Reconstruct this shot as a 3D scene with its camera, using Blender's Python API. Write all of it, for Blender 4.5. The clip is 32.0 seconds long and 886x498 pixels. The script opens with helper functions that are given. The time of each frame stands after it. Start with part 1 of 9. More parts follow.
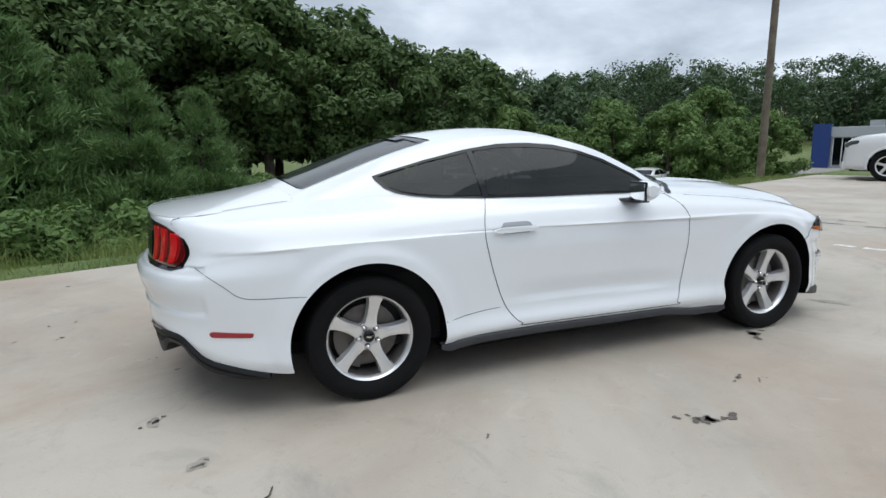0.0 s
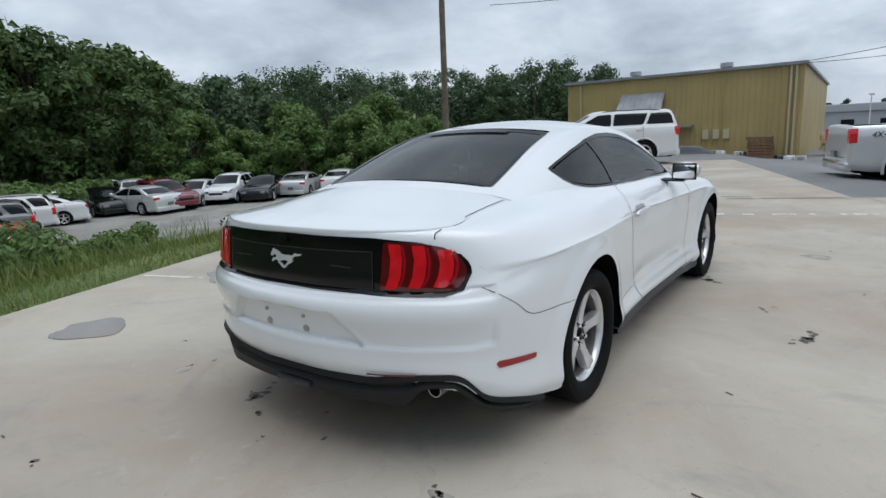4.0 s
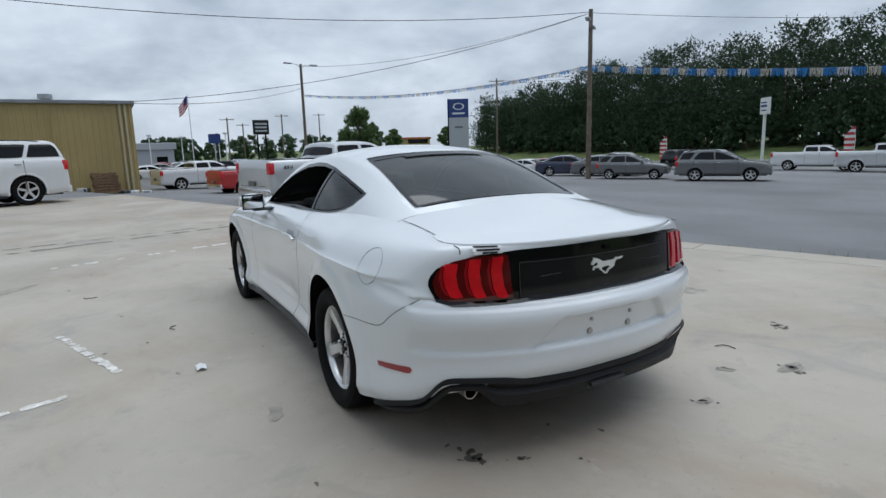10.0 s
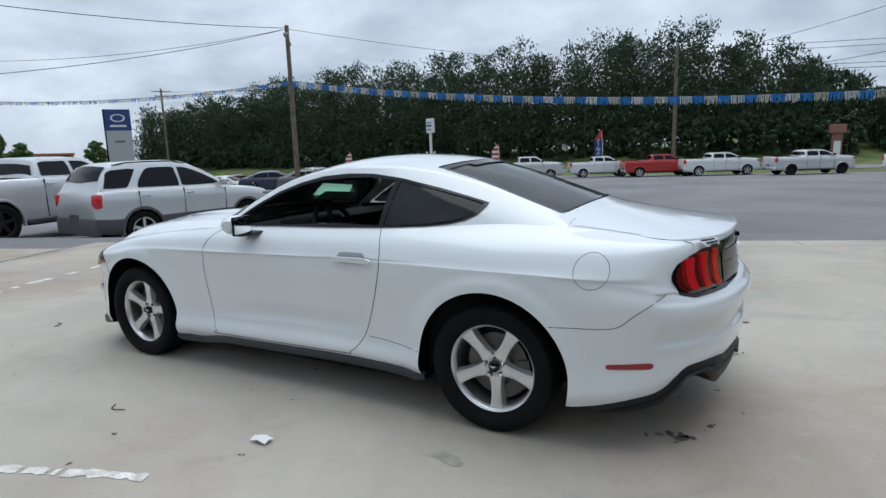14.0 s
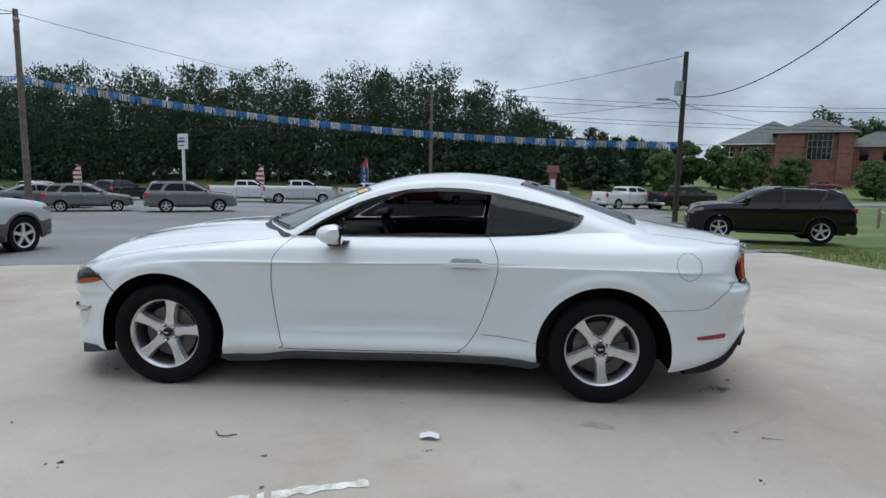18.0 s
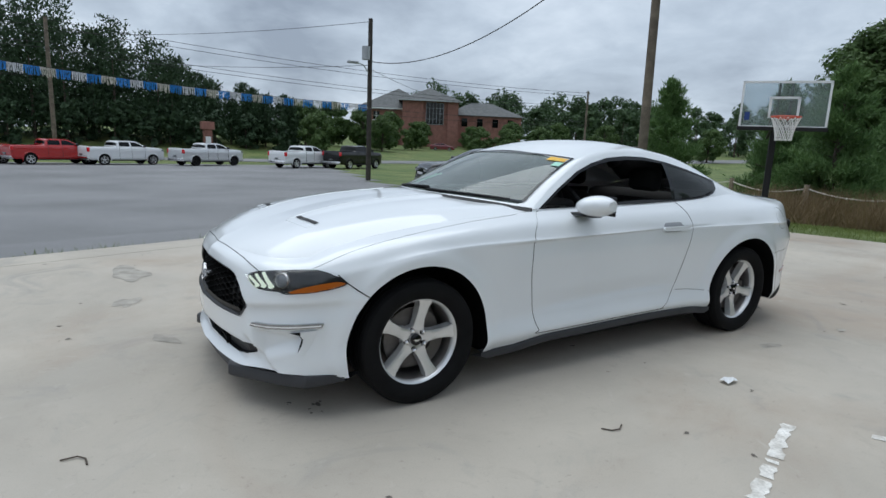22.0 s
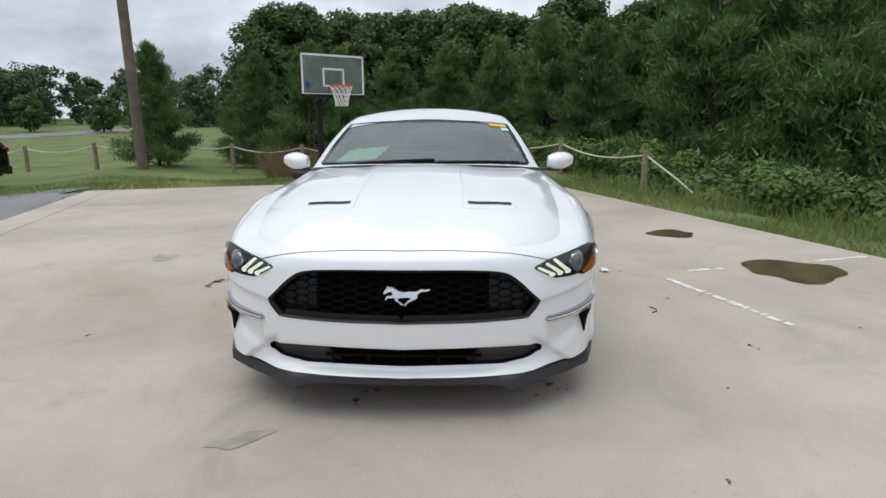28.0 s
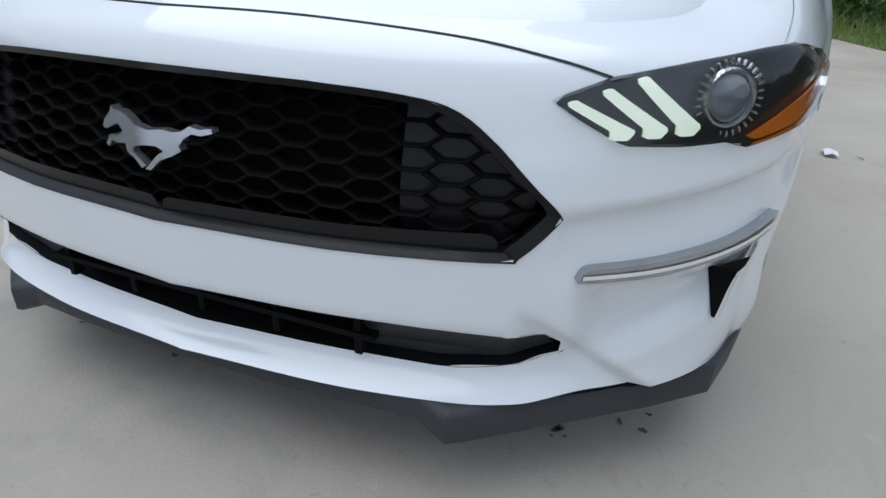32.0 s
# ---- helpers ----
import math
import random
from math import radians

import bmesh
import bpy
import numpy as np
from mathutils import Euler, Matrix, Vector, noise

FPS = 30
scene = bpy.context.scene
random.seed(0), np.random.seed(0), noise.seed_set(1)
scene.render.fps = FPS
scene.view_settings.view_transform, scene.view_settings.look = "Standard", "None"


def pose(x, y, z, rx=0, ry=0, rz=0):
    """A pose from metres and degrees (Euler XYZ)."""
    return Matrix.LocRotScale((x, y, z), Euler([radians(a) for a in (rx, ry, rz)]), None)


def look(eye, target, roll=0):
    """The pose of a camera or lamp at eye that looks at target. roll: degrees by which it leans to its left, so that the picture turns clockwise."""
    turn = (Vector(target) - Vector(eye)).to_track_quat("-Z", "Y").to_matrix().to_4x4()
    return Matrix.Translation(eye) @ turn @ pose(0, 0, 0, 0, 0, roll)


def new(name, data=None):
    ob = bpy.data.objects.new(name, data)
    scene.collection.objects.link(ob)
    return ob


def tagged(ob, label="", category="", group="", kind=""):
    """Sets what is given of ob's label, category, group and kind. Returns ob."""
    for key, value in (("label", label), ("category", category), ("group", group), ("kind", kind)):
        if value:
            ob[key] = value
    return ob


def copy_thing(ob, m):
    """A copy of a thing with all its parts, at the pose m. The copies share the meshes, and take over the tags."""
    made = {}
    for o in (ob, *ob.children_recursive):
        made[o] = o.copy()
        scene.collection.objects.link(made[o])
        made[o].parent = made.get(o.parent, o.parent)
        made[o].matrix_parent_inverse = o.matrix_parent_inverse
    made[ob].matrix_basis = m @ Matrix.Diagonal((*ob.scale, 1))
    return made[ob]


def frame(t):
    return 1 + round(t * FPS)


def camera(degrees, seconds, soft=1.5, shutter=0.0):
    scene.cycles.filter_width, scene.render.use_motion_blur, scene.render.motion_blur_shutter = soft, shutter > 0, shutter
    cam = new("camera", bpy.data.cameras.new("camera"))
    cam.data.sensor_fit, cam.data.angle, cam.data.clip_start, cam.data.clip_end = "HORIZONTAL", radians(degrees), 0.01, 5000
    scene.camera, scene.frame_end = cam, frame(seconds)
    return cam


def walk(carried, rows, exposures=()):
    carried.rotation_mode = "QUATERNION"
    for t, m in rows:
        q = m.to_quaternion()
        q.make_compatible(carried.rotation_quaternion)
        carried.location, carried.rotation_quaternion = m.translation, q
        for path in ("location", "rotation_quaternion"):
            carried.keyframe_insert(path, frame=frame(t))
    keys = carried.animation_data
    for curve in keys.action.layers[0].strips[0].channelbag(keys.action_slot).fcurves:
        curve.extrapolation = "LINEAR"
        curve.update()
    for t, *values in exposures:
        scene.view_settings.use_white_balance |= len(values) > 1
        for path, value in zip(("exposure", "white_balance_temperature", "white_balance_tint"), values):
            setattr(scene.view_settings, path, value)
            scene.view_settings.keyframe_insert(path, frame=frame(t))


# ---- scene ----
cam = camera(75.6, 32.0)
PATH = [
    (0, (-1.985, -3.582, 1.284), (-1.28, -1.747, 0.916), -1.1),
    (0.5, (-2.408, -3.306, 1.272), (-1.528, -1.549, 0.901), -1.0),
    (1, (-2.821, -3.049, 1.315), (-1.777, -1.387, 0.929), -1.4),
    (1.5, (-3.099, -2.759, 1.307), (-1.936, -1.182, 0.909), -2.1),
    (2, (-3.279, -2.609, 1.325), (-2.047, -1.082, 0.936), -2.5),
    (2.5, (-3.349, -2.559, 1.329), (-2.075, -1.065, 0.945), -1.7),
    (4.5, (-4.104, -1.487, 1.292), (-2.391, -0.534, 0.895), -2.9),
    (5, (-4.313, -1.051, 1.313), (-2.495, -0.322, 0.91), -2.5),
    (5.5, (-4.451, -0.677, 1.319), (-2.559, -0.168, 0.916), -2.2),
    (6, (-4.525, -0.402, 1.336), (-2.592, -0.063, 0.95), -2.2),
    (6.5, (-4.57, -0.261, 1.348), (-2.62, -0.032, 0.966), -1.9),
    (7, (-4.549, -0.225, 1.347), (-2.596, -0.028, 0.964), -1.6),
    (7.5, (-4.538, -0.166, 1.341), (-2.579, -0.02, 0.963), -1.0),
    (8, (-4.575, 0.153, 1.344), (-2.611, 0.124, 0.971), -1.2),
    (8.5, (-4.509, 0.57, 1.339), (-2.568, 0.277, 0.957), -0.9),
    (9, (-4.417, 1.023, 1.341), (-2.528, 0.481, 0.971), -0.9),
    (9.5, (-4.268, 1.43, 1.341), (-2.46, 0.659, 0.972), -1.1),
    (10, (-4.153, 1.824, 1.356), (-2.44, 0.854, 1.002), -1.6),
    (10.5, (-4.016, 2.061, 1.353), (-2.386, 0.958, 0.999), -2.0),
    (11, (-3.947, 2.161, 1.366), (-2.379, 0.971, 1.016), -1.6),
    (11.5, (-3.928, 2.198, 1.369), (-2.401, 0.96, 1.003), -0.8),
    (12, (-3.863, 2.253, 1.363), (-2.359, 0.984, 1.008), -0.5),
    (12.5, (-3.647, 2.54, 1.374), (-2.24, 1.165, 1.018), -1.1),
    (13, (-3.274, 2.816, 1.37), (-2.042, 1.287, 0.991), -1.3),
    (13.5, (-2.861, 3.119, 1.379), (-1.774, 1.48, 1.017), -1.9),
    (14, (-2.439, 3.338, 1.378), (-1.493, 1.609, 1.044), -1.9),
    (14.5, (-2.081, 3.628, 1.37), (-1.319, 1.808, 1.04), -2.0),
    (16.5, (-0.893, 4.106, 1.348), (-0.633, 2.141, 1.078), -0.5),
    (17, (-0.761, 4.189, 1.347), (-0.572, 2.214, 1.095), -0.3),
    (17.5, (-0.717, 4.21, 1.349), (-0.563, 2.231, 1.098), 0.6),
    (18, (-0.592, 4.276, 1.346), (-0.47, 2.296, 1.092), 1.1),
    (18.5, (-0.348, 4.27, 1.336), (-0.274, 2.292, 1.049), 0.9),
    (19, (-0.005, 4.267, 1.329), (-0.038, 2.293, 1.005), 0.7),
    (19.5, (0.406, 4.211, 1.312), (0.213, 2.25, 0.969), 0.9),
    (20, (0.867, 4.104, 1.339), (0.496, 2.169, 0.998), 1.6),
    (20.5, (1.388, 3.976, 1.345), (0.837, 2.08, 1.022), 2.4),
    (21, (1.88, 3.772, 1.332), (1.175, 1.93, 1.001), 2.7),
    (21.5, (2.352, 3.531, 1.317), (1.474, 1.767, 0.974), 2.5),
    (22, (2.746, 3.243, 1.297), (1.697, 1.579, 0.939), 2.3),
    (22.5, (3.06, 2.973, 1.301), (1.847, 1.426, 0.938), 2.0),
    (23, (3.302, 2.676, 1.3), (1.974, 1.222, 0.951), 1.6),
    (23.5, (3.515, 2.443, 1.317), (2.119, 1.052, 0.974), 0.5),
    (24, (3.544, 2.284, 1.313), (2.11, 0.935, 0.964), 0.5),
    (24.5, (3.565, 2.236, 1.31), (2.103, 0.917, 0.96), 1.0),
    (25, (3.657, 2.133, 1.29), (2.134, 0.888, 0.932), 1.5),
    (25.5, (3.89, 1.854, 1.308), (2.236, 0.793, 0.935), 0.8),
    (26, (3.989, 1.477, 1.286), (2.217, 0.636, 0.896), 0.2),
    (26.5, (4.128, 1.051, 1.298), (2.267, 0.449, 0.88), -0.4),
    (28.5, (4.461, 0.136, 1.241), (2.504, 0.155, 0.827), -0.1),
    (29, (4.441, 0.102, 1.251), (2.482, 0.147, 0.848), -0.2),
    (29.5, (4.416, 0.107, 1.247), (2.461, 0.164, 0.832), -0.3),
    (30, (4.258, 0.156, 1.176), (2.331, 0.228, 0.646), 0.8),
    (30.5, (3.887, 0.386, 1.066), (2.012, 0.443, 0.373), 3.7),
    (31, (3.441, 0.532, 0.966), (1.611, 0.417, 0.168), 4.1),
    (31.5, (3.045, 0.658, 0.92), (1.335, 0.231, -0.025), 2.2),
    (32, (2.805, 0.662, 0.813), (1.137, 0.054, -0.108), 2.1),
]
walk(cam, [(t, look(eye, target, roll)) for t, eye, target, roll in PATH], [(0, 0.38, 6100, 7), (2, 0.36, 6100, 7), (5, 0.06, 6020, 6), (9, 0.0, 5950, 6), (12, 0.12, 5900, 6), (14, 0.18, 5900, 6), (19, 0.18, 5930, 6), (24, 0.17, 5970, 5), (26, 0.2, 6080, 7), (29, 0.38, 6480, 9), (30.5, 0.23, 6300, 9), (32, 0.23, 5780, 8)])

# ---- light: a bright overcast sky with a veiled sun ----
SUN_EL, SUN_AZ = 77.0, -80.0
world = bpy.data.worlds.new("overcast_sky")
scene.world = world
world.use_nodes = True
wt = world.node_tree
wt.nodes.clear()


def wnode(kind, **kw):
    n = wt.nodes.new(kind)
    for k, v in kw.items():
        n.inputs[k].default_value = v
    return n


w_sky = wnode("ShaderNodeTexSky")
w_sky.sky_type, w_sky.sun_disc = "NISHITA", False
w_sky.sun_elevation, w_sky.sun_rotation = radians(SUN_EL), radians(90 - SUN_AZ)
w_sky.air_density, w_sky.dust_density = 1.0, 3.0
w_co = wnode("ShaderNodeTexCoord")
w_sep = wnode("ShaderNodeSeparateXYZ")
w_up = wnode("ShaderNodeMath")
w_up.operation = "ADD"
w_up.inputs[1].default_value = 0.32
w_max = wnode("ShaderNodeMath")
w_max.operation = "MAXIMUM"
w_max.inputs[1].default_value = 0.05
w_flat = wnode("ShaderNodeCombineXYZ")
w_div = wnode("ShaderNodeVectorMath")
w_div.operation = "DIVIDE"
w_big = wnode("ShaderNodeTexNoise", Scale=1.15, Detail=6.0, Roughness=0.52, Distortion=0.25)
w_small = wnode("ShaderNodeTexNoise", Scale=4.2, Detail=7.0, Roughness=0.6, Distortion=0.5)
w_mix = wnode("ShaderNodeMix")
w_mix.inputs[0].default_value = 0.18
w_ramp = wnode("ShaderNodeValToRGB")
e = w_ramp.color_ramp.elements
e[0].position, e[0].color = 0.36, (0.34, 0.37, 0.43, 1)
e[1].position, e[1].color = 0.66, (0.88, 0.905, 0.955, 1)
mid = e.new(0.5)
mid.color = (0.565, 0.605, 0.67, 1)
w_skys = wnode("ShaderNodeVectorMath")
w_skys.operation = "SCALE"
w_skys.inputs[3].default_value = 0.10
w_both = wnode("ShaderNodeMix")
w_both.data_type = "RGBA"
w_both.inputs[0].default_value = 0.9
w_bg = wnode("ShaderNodeBackground", Strength=0.92)
w_out = wnode("ShaderNodeOutputWorld")
L = wt.links.new
L(w_co.outputs["Generated"], w_sep.inputs[0])
L(w_sep.outputs[2], w_max.inputs[0])
L(w_max.outputs[0], w_up.inputs[0])
L(w_co.outputs["Generated"], w_div.inputs[0])
for i in range(3):
    L(w_up.outputs[0], w_flat.inputs[i])
L(w_flat.outputs[0], w_div.inputs[1])
L(w_div.outputs[0], w_big.inputs["Vector"])
L(w_div.outputs[0], w_small.inputs["Vector"])
L(w_big.outputs[0], w_mix.inputs[2])
L(w_small.outputs[0], w_mix.inputs[3])
L(w_mix.outputs[0], w_ramp.inputs[0])
L(w_sky.outputs[0], w_skys.inputs[0])
L(w_skys.outputs[0], w_both.inputs[6])
L(w_ramp.outputs[0], w_both.inputs[7])
L(w_both.outputs[2], w_bg.inputs[0])
L(w_bg.outputs[0], w_out.inputs[0])

sun = new("sun", bpy.data.lights.new("sun", "SUN"))
sun.data.energy, sun.data.angle, sun.data.color = 1.5, radians(70), (1.0, 0.97, 0.93)
_az, _el = radians(SUN_AZ), radians(SUN_EL)
sun.matrix_world = look((60 * math.cos(_az) * math.cos(_el), 60 * math.sin(_az) * math.cos(_el), 60 * math.sin(_el)), (0, 0, 0))

# ---- helpers of this scene ----
def node_mat(name, color, rough=0.6, metal=0.0, vary=0.0, scale=6.0, grain=0.0, grain_scale=120.0, bump=0.0, bump_scale=60.0,
             coat=0.0, spec=0.5, second=None, rand=0.0, alpha=1.0, transmission=0.0, emit=None, emit_strength=0.0, rough_vary=0.0):
    """Principled material: a base colour varied by a wide and a fine noise in object space, with relief."""
    m = bpy.data.materials.new(name)
    m.use_nodes = True
    t = m.node_tree
    b = t.nodes["Principled BSDF"]
    b.inputs["Base Color"].default_value = (*color, 1)
    b.inputs["Roughness"].default_value = rough
    b.inputs["Metallic"].default_value = metal
    b.inputs["Coat Weight"].default_value = coat
    b.inputs["Coat Roughness"].default_value = 0.04
    b.inputs["Specular IOR Level"].default_value = spec
    b.inputs["Transmission Weight"].default_value = transmission
    b.inputs["Alpha"].default_value = alpha
    if emit:
        b.inputs["Emission Color"].default_value = (*emit, 1)
        b.inputs["Emission Strength"].default_value = emit_strength
    if vary or grain or bump or rand or rough_vary:
        co = t.nodes.new("ShaderNodeTexCoord")
        wide = t.nodes.new("ShaderNodeTexNoise")
        wide.inputs["Scale"].default_value, wide.inputs["Detail"].default_value = scale, 5
        fine = t.nodes.new("ShaderNodeTexNoise")
        fine.inputs["Scale"].default_value, fine.inputs["Detail"].default_value = grain_scale, 3
        for n in (wide, fine):
            t.links.new(co.outputs["Object"], n.inputs["Vector"])
        last = None
        if vary or grain:
            r = t.nodes.new("ShaderNodeValToRGB")
            lo = tuple(c * (1 - vary) for c in color)
            hi = second or tuple(min(1, c * (1 + vary)) for c in color)
            r.color_ramp.elements[0].position, r.color_ramp.elements[0].color = 0.3, (*lo, 1)
            r.color_ramp.elements[1].position, r.color_ramp.elements[1].color = 0.7, (*hi, 1)
            t.links.new(wide.outputs[0], r.inputs[0])
            last = r.outputs[0]
            if grain:
                mr = t.nodes.new("ShaderNodeMapRange")
                mr.inputs[1].default_value, mr.inputs[2].default_value = 0.3, 0.7
                mr.inputs[3].default_value, mr.inputs[4].default_value = 1 - grain, 1 + grain
                t.links.new(fine.outputs[0], mr.inputs[0])
                mul = t.nodes.new("ShaderNodeVectorMath")
                mul.operation = "SCALE"
                t.links.new(last, mul.inputs[0])
                t.links.new(mr.outputs[0], mul.inputs[3])
                last = mul.outputs[0]
        if rand:
            oi = t.nodes.new("ShaderNodeObjectInfo")
            mr = t.nodes.new("ShaderNodeMapRange")
            mr.inputs[3].default_value, mr.inputs[4].default_value = 1 - rand, 1 + rand
            t.links.new(oi.outputs["Random"], mr.inputs[0])
            mul = t.nodes.new("ShaderNodeVectorMath")
            mul.operation = "SCALE"
            mul.inputs[0].default_value = color
            if last:
                t.links.new(last, mul.inputs[0])
            t.links.new(mr.outputs[0], mul.inputs[3])
            last = mul.outputs[0]
        if last:
            t.links.new(last, b.inputs["Base Color"])
        if rough_vary:
            mr = t.nodes.new("ShaderNodeMapRange")
            mr.inputs[1].default_value, mr.inputs[2].default_value = 0.3, 0.7
            mr.inputs[3].default_value, mr.inputs[4].default_value = rough - rough_vary, min(1, rough + rough_vary)
            t.links.new(wide.outputs[0], mr.inputs[0])
            t.links.new(mr.outputs[0], b.inputs["Roughness"])
        if bump:
            bn = t.nodes.new("ShaderNodeTexNoise")
            bn.inputs["Scale"].default_value, bn.inputs["Detail"].default_value = bump_scale, 4
            t.links.new(co.outputs["Object"], bn.inputs["Vector"])
            bp = t.nodes.new("ShaderNodeBump")
            bp.inputs["Strength"].default_value, bp.inputs["Distance"].default_value = bump, 0.02
            t.links.new(bn.outputs[0], bp.inputs["Height"])
            t.links.new(bp.outputs[0], b.inputs["Normal"])
    return m


def mesh_of(name, bm, material, smooth=False):
    me = bpy.data.meshes.new(name)
    bmesh.ops.recalc_face_normals(bm, faces=bm.faces)
    bm.to_mesh(me)
    bm.free()
    for m in material if isinstance(material, (list, tuple)) else [material]:
        me.materials.append(m)
    if smooth:
        me.polygons.foreach_set("use_smooth", [True] * len(me.polygons))
    return me


def sharp(me, degrees=35):
    me.polygons.foreach_set("use_smooth", [True] * len(me.polygons))
    me.set_sharp_from_angle(angle=radians(degrees))
    return me


def part(name, bm, material, parent=None, label="", smooth=None, away=None):
    """Links a bmesh as one mesh object, under a thing or a part if given. smooth: the angle past which edges stay sharp.
    away: a place that the faces of a pane look away from."""
    me = mesh_of(name, bm, material)
    if away is not None:
        turned = sum((p.center - Vector(away)).dot(p.normal) * p.area for p in me.polygons)
        if turned < 0:
            me.flip_normals()
    if smooth:
        sharp(me, smooth)
    ob = new(name, me)
    if parent:
        ob.parent = parent
    if label:
        ob["label"] = label
    return ob


def share(name, me, parent, m):
    """An object of its own on a mesh that others use too."""
    ob = new(name, me)
    ob.parent = parent
    ob.matrix_basis = m
    return ob


def thing(name, label, category, m=None, group="", kind=""):
    ob = tagged(new(name), label, category, group, kind)
    ob.empty_display_size = 0.2
    if m is not None:
        ob.matrix_basis = m
    return ob


def box(bm, x0, x1, y0, y1, z0, z1, bevel=0.0, m=None):
    r = bmesh.ops.create_cube(bm, size=1)
    mm = Matrix.Translation(((x0 + x1) / 2, (y0 + y1) / 2, (z0 + z1) / 2)) @ Matrix.Diagonal((x1 - x0, y1 - y0, z1 - z0, 1))
    bmesh.ops.transform(bm, matrix=(m @ mm) if m is not None else mm, verts=r["verts"])
    if bevel:
        es = list({e for v in r["verts"] for e in v.link_edges})
        bmesh.ops.bevel(bm, geom=es, offset=bevel, segments=2, affect="EDGES", profile=0.5)
    return bm


def rod(bm, a, b, r0, r1=None, n=10, caps=True):
    """A tapered round bar from a to b."""
    a, b = Vector(a), Vector(b)
    d = b - a
    m = Matrix.Translation((a + b) / 2) @ d.to_track_quat("Z", "Y").to_matrix().to_4x4()
    bmesh.ops.create_cone(bm, cap_ends=caps, segments=n, radius1=r0, radius2=r0 if r1 is None else r1, depth=d.length, matrix=m)
    return bm


def tube(bm, pts, r, n=6):
    """A round bar along a line of points."""
    pts = [Vector(p) for p in pts]
    rings = []
    for i, p in enumerate(pts):
        d = (pts[min(i + 1, len(pts) - 1)] - pts[max(i - 1, 0)]).normalized()
        side = d.cross(Vector((0, 0, 1)))
        side = side.normalized() if side.length > 1e-4 else Vector((1, 0, 0))
        up = side.cross(d)
        rr = r(i / (len(pts) - 1)) if callable(r) else r
        rings.append([bm.verts.new(p + rr * (math.cos(k * 2 * math.pi / n) * side + math.sin(k * 2 * math.pi / n) * up)) for k in range(n)])
    for a, b in zip(rings, rings[1:]):
        for k in range(n):
            bm.faces.new((a[k], a[(k + 1) % n], b[(k + 1) % n], b[k]))
    for ring in (rings[0], rings[-1]):
        bm.faces.new(ring)
    return bm


def spin(bm, profile, n=48, axis="y", centre=(0, 0, 0)):
    """A turned body: profile of (radius, along) pairs round the axis."""
    c = Vector(centre)
    rings = []
    for k in range(n):
        a = 2 * math.pi * k / n
        ring = []
        for r, h in profile:
            v = (r * math.cos(a), h, r * math.sin(a)) if axis == "y" else (r * math.cos(a), r * math.sin(a), h) if axis == "z" else (h, r * math.cos(a), r * math.sin(a))
            ring.append(bm.verts.new(c + Vector(v)))
        rings.append(ring)
    for k in range(n):
        a, b = rings[k], rings[(k + 1) % n]
        for i in range(len(profile) - 1):
            bm.faces.new((a[i], a[i + 1], b[i + 1], b[i]))
    return bm


def prism(bm, outline, depth, m=None, bevel=0.0):
    """A flat outline of (x, y) points given depth along z."""
    vs = [bm.verts.new((x, y, 0)) for x, y in outline]
    f = bm.faces.new(vs)
    ex = bmesh.ops.extrude_face_region(bm, geom=[f])
    top = [v for v in ex["geom"] if isinstance(v, bmesh.types.BMVert)]
    bmesh.ops.translate(bm, vec=(0, 0, depth), verts=top)
    if bevel:
        es = [e for e in {e for v in top for e in v.link_edges} if all(v in top for v in e.verts)]
        bmesh.ops.bevel(bm, geom=es, offset=bevel, segments=2, affect="EDGES", profile=0.5)
        top = []
    if m is not None:
        bmesh.ops.transform(bm, matrix=m, verts=[v for v in bm.verts if v.is_valid and v.tag is False])
    return bm


def line_of(keys, x):
    """Smooth curve through (x, value) keys, Catmull-Rom with flat ends outside."""
    if x <= keys[0][0]:
        return keys[0][1]
    if x >= keys[-1][0]:
        return keys[-1][1]
    for i in range(len(keys) - 1):
        if x <= keys[i + 1][0]:
            x0, y0 = keys[i]
            x1, y1 = keys[i + 1]
            h = x1 - x0
            s = (y1 - y0) / h
            sa = (y1 - keys[i - 1][1]) / (x1 - keys[i - 1][0]) if i > 0 else s
            sb = (keys[i + 2][1] - y0) / (keys[i + 2][0] - x0) if i + 2 < len(keys) else s
            if s * sa <= 0:
                sa = 0
            if s * sb <= 0:
                sb = 0
            t = (x - x0) / h
            return (2 * t**3 - 3 * t**2 + 1) * y0 + (t**3 - 2 * t**2 + t) * h * sa + (-2 * t**3 + 3 * t**2) * y1 + (t**3 - t**2) * h * sb


def step01(a, b, x):
    t = min(1, max(0, (x - a) / (b - a)))
    return t * t * (3 - 2 * t)

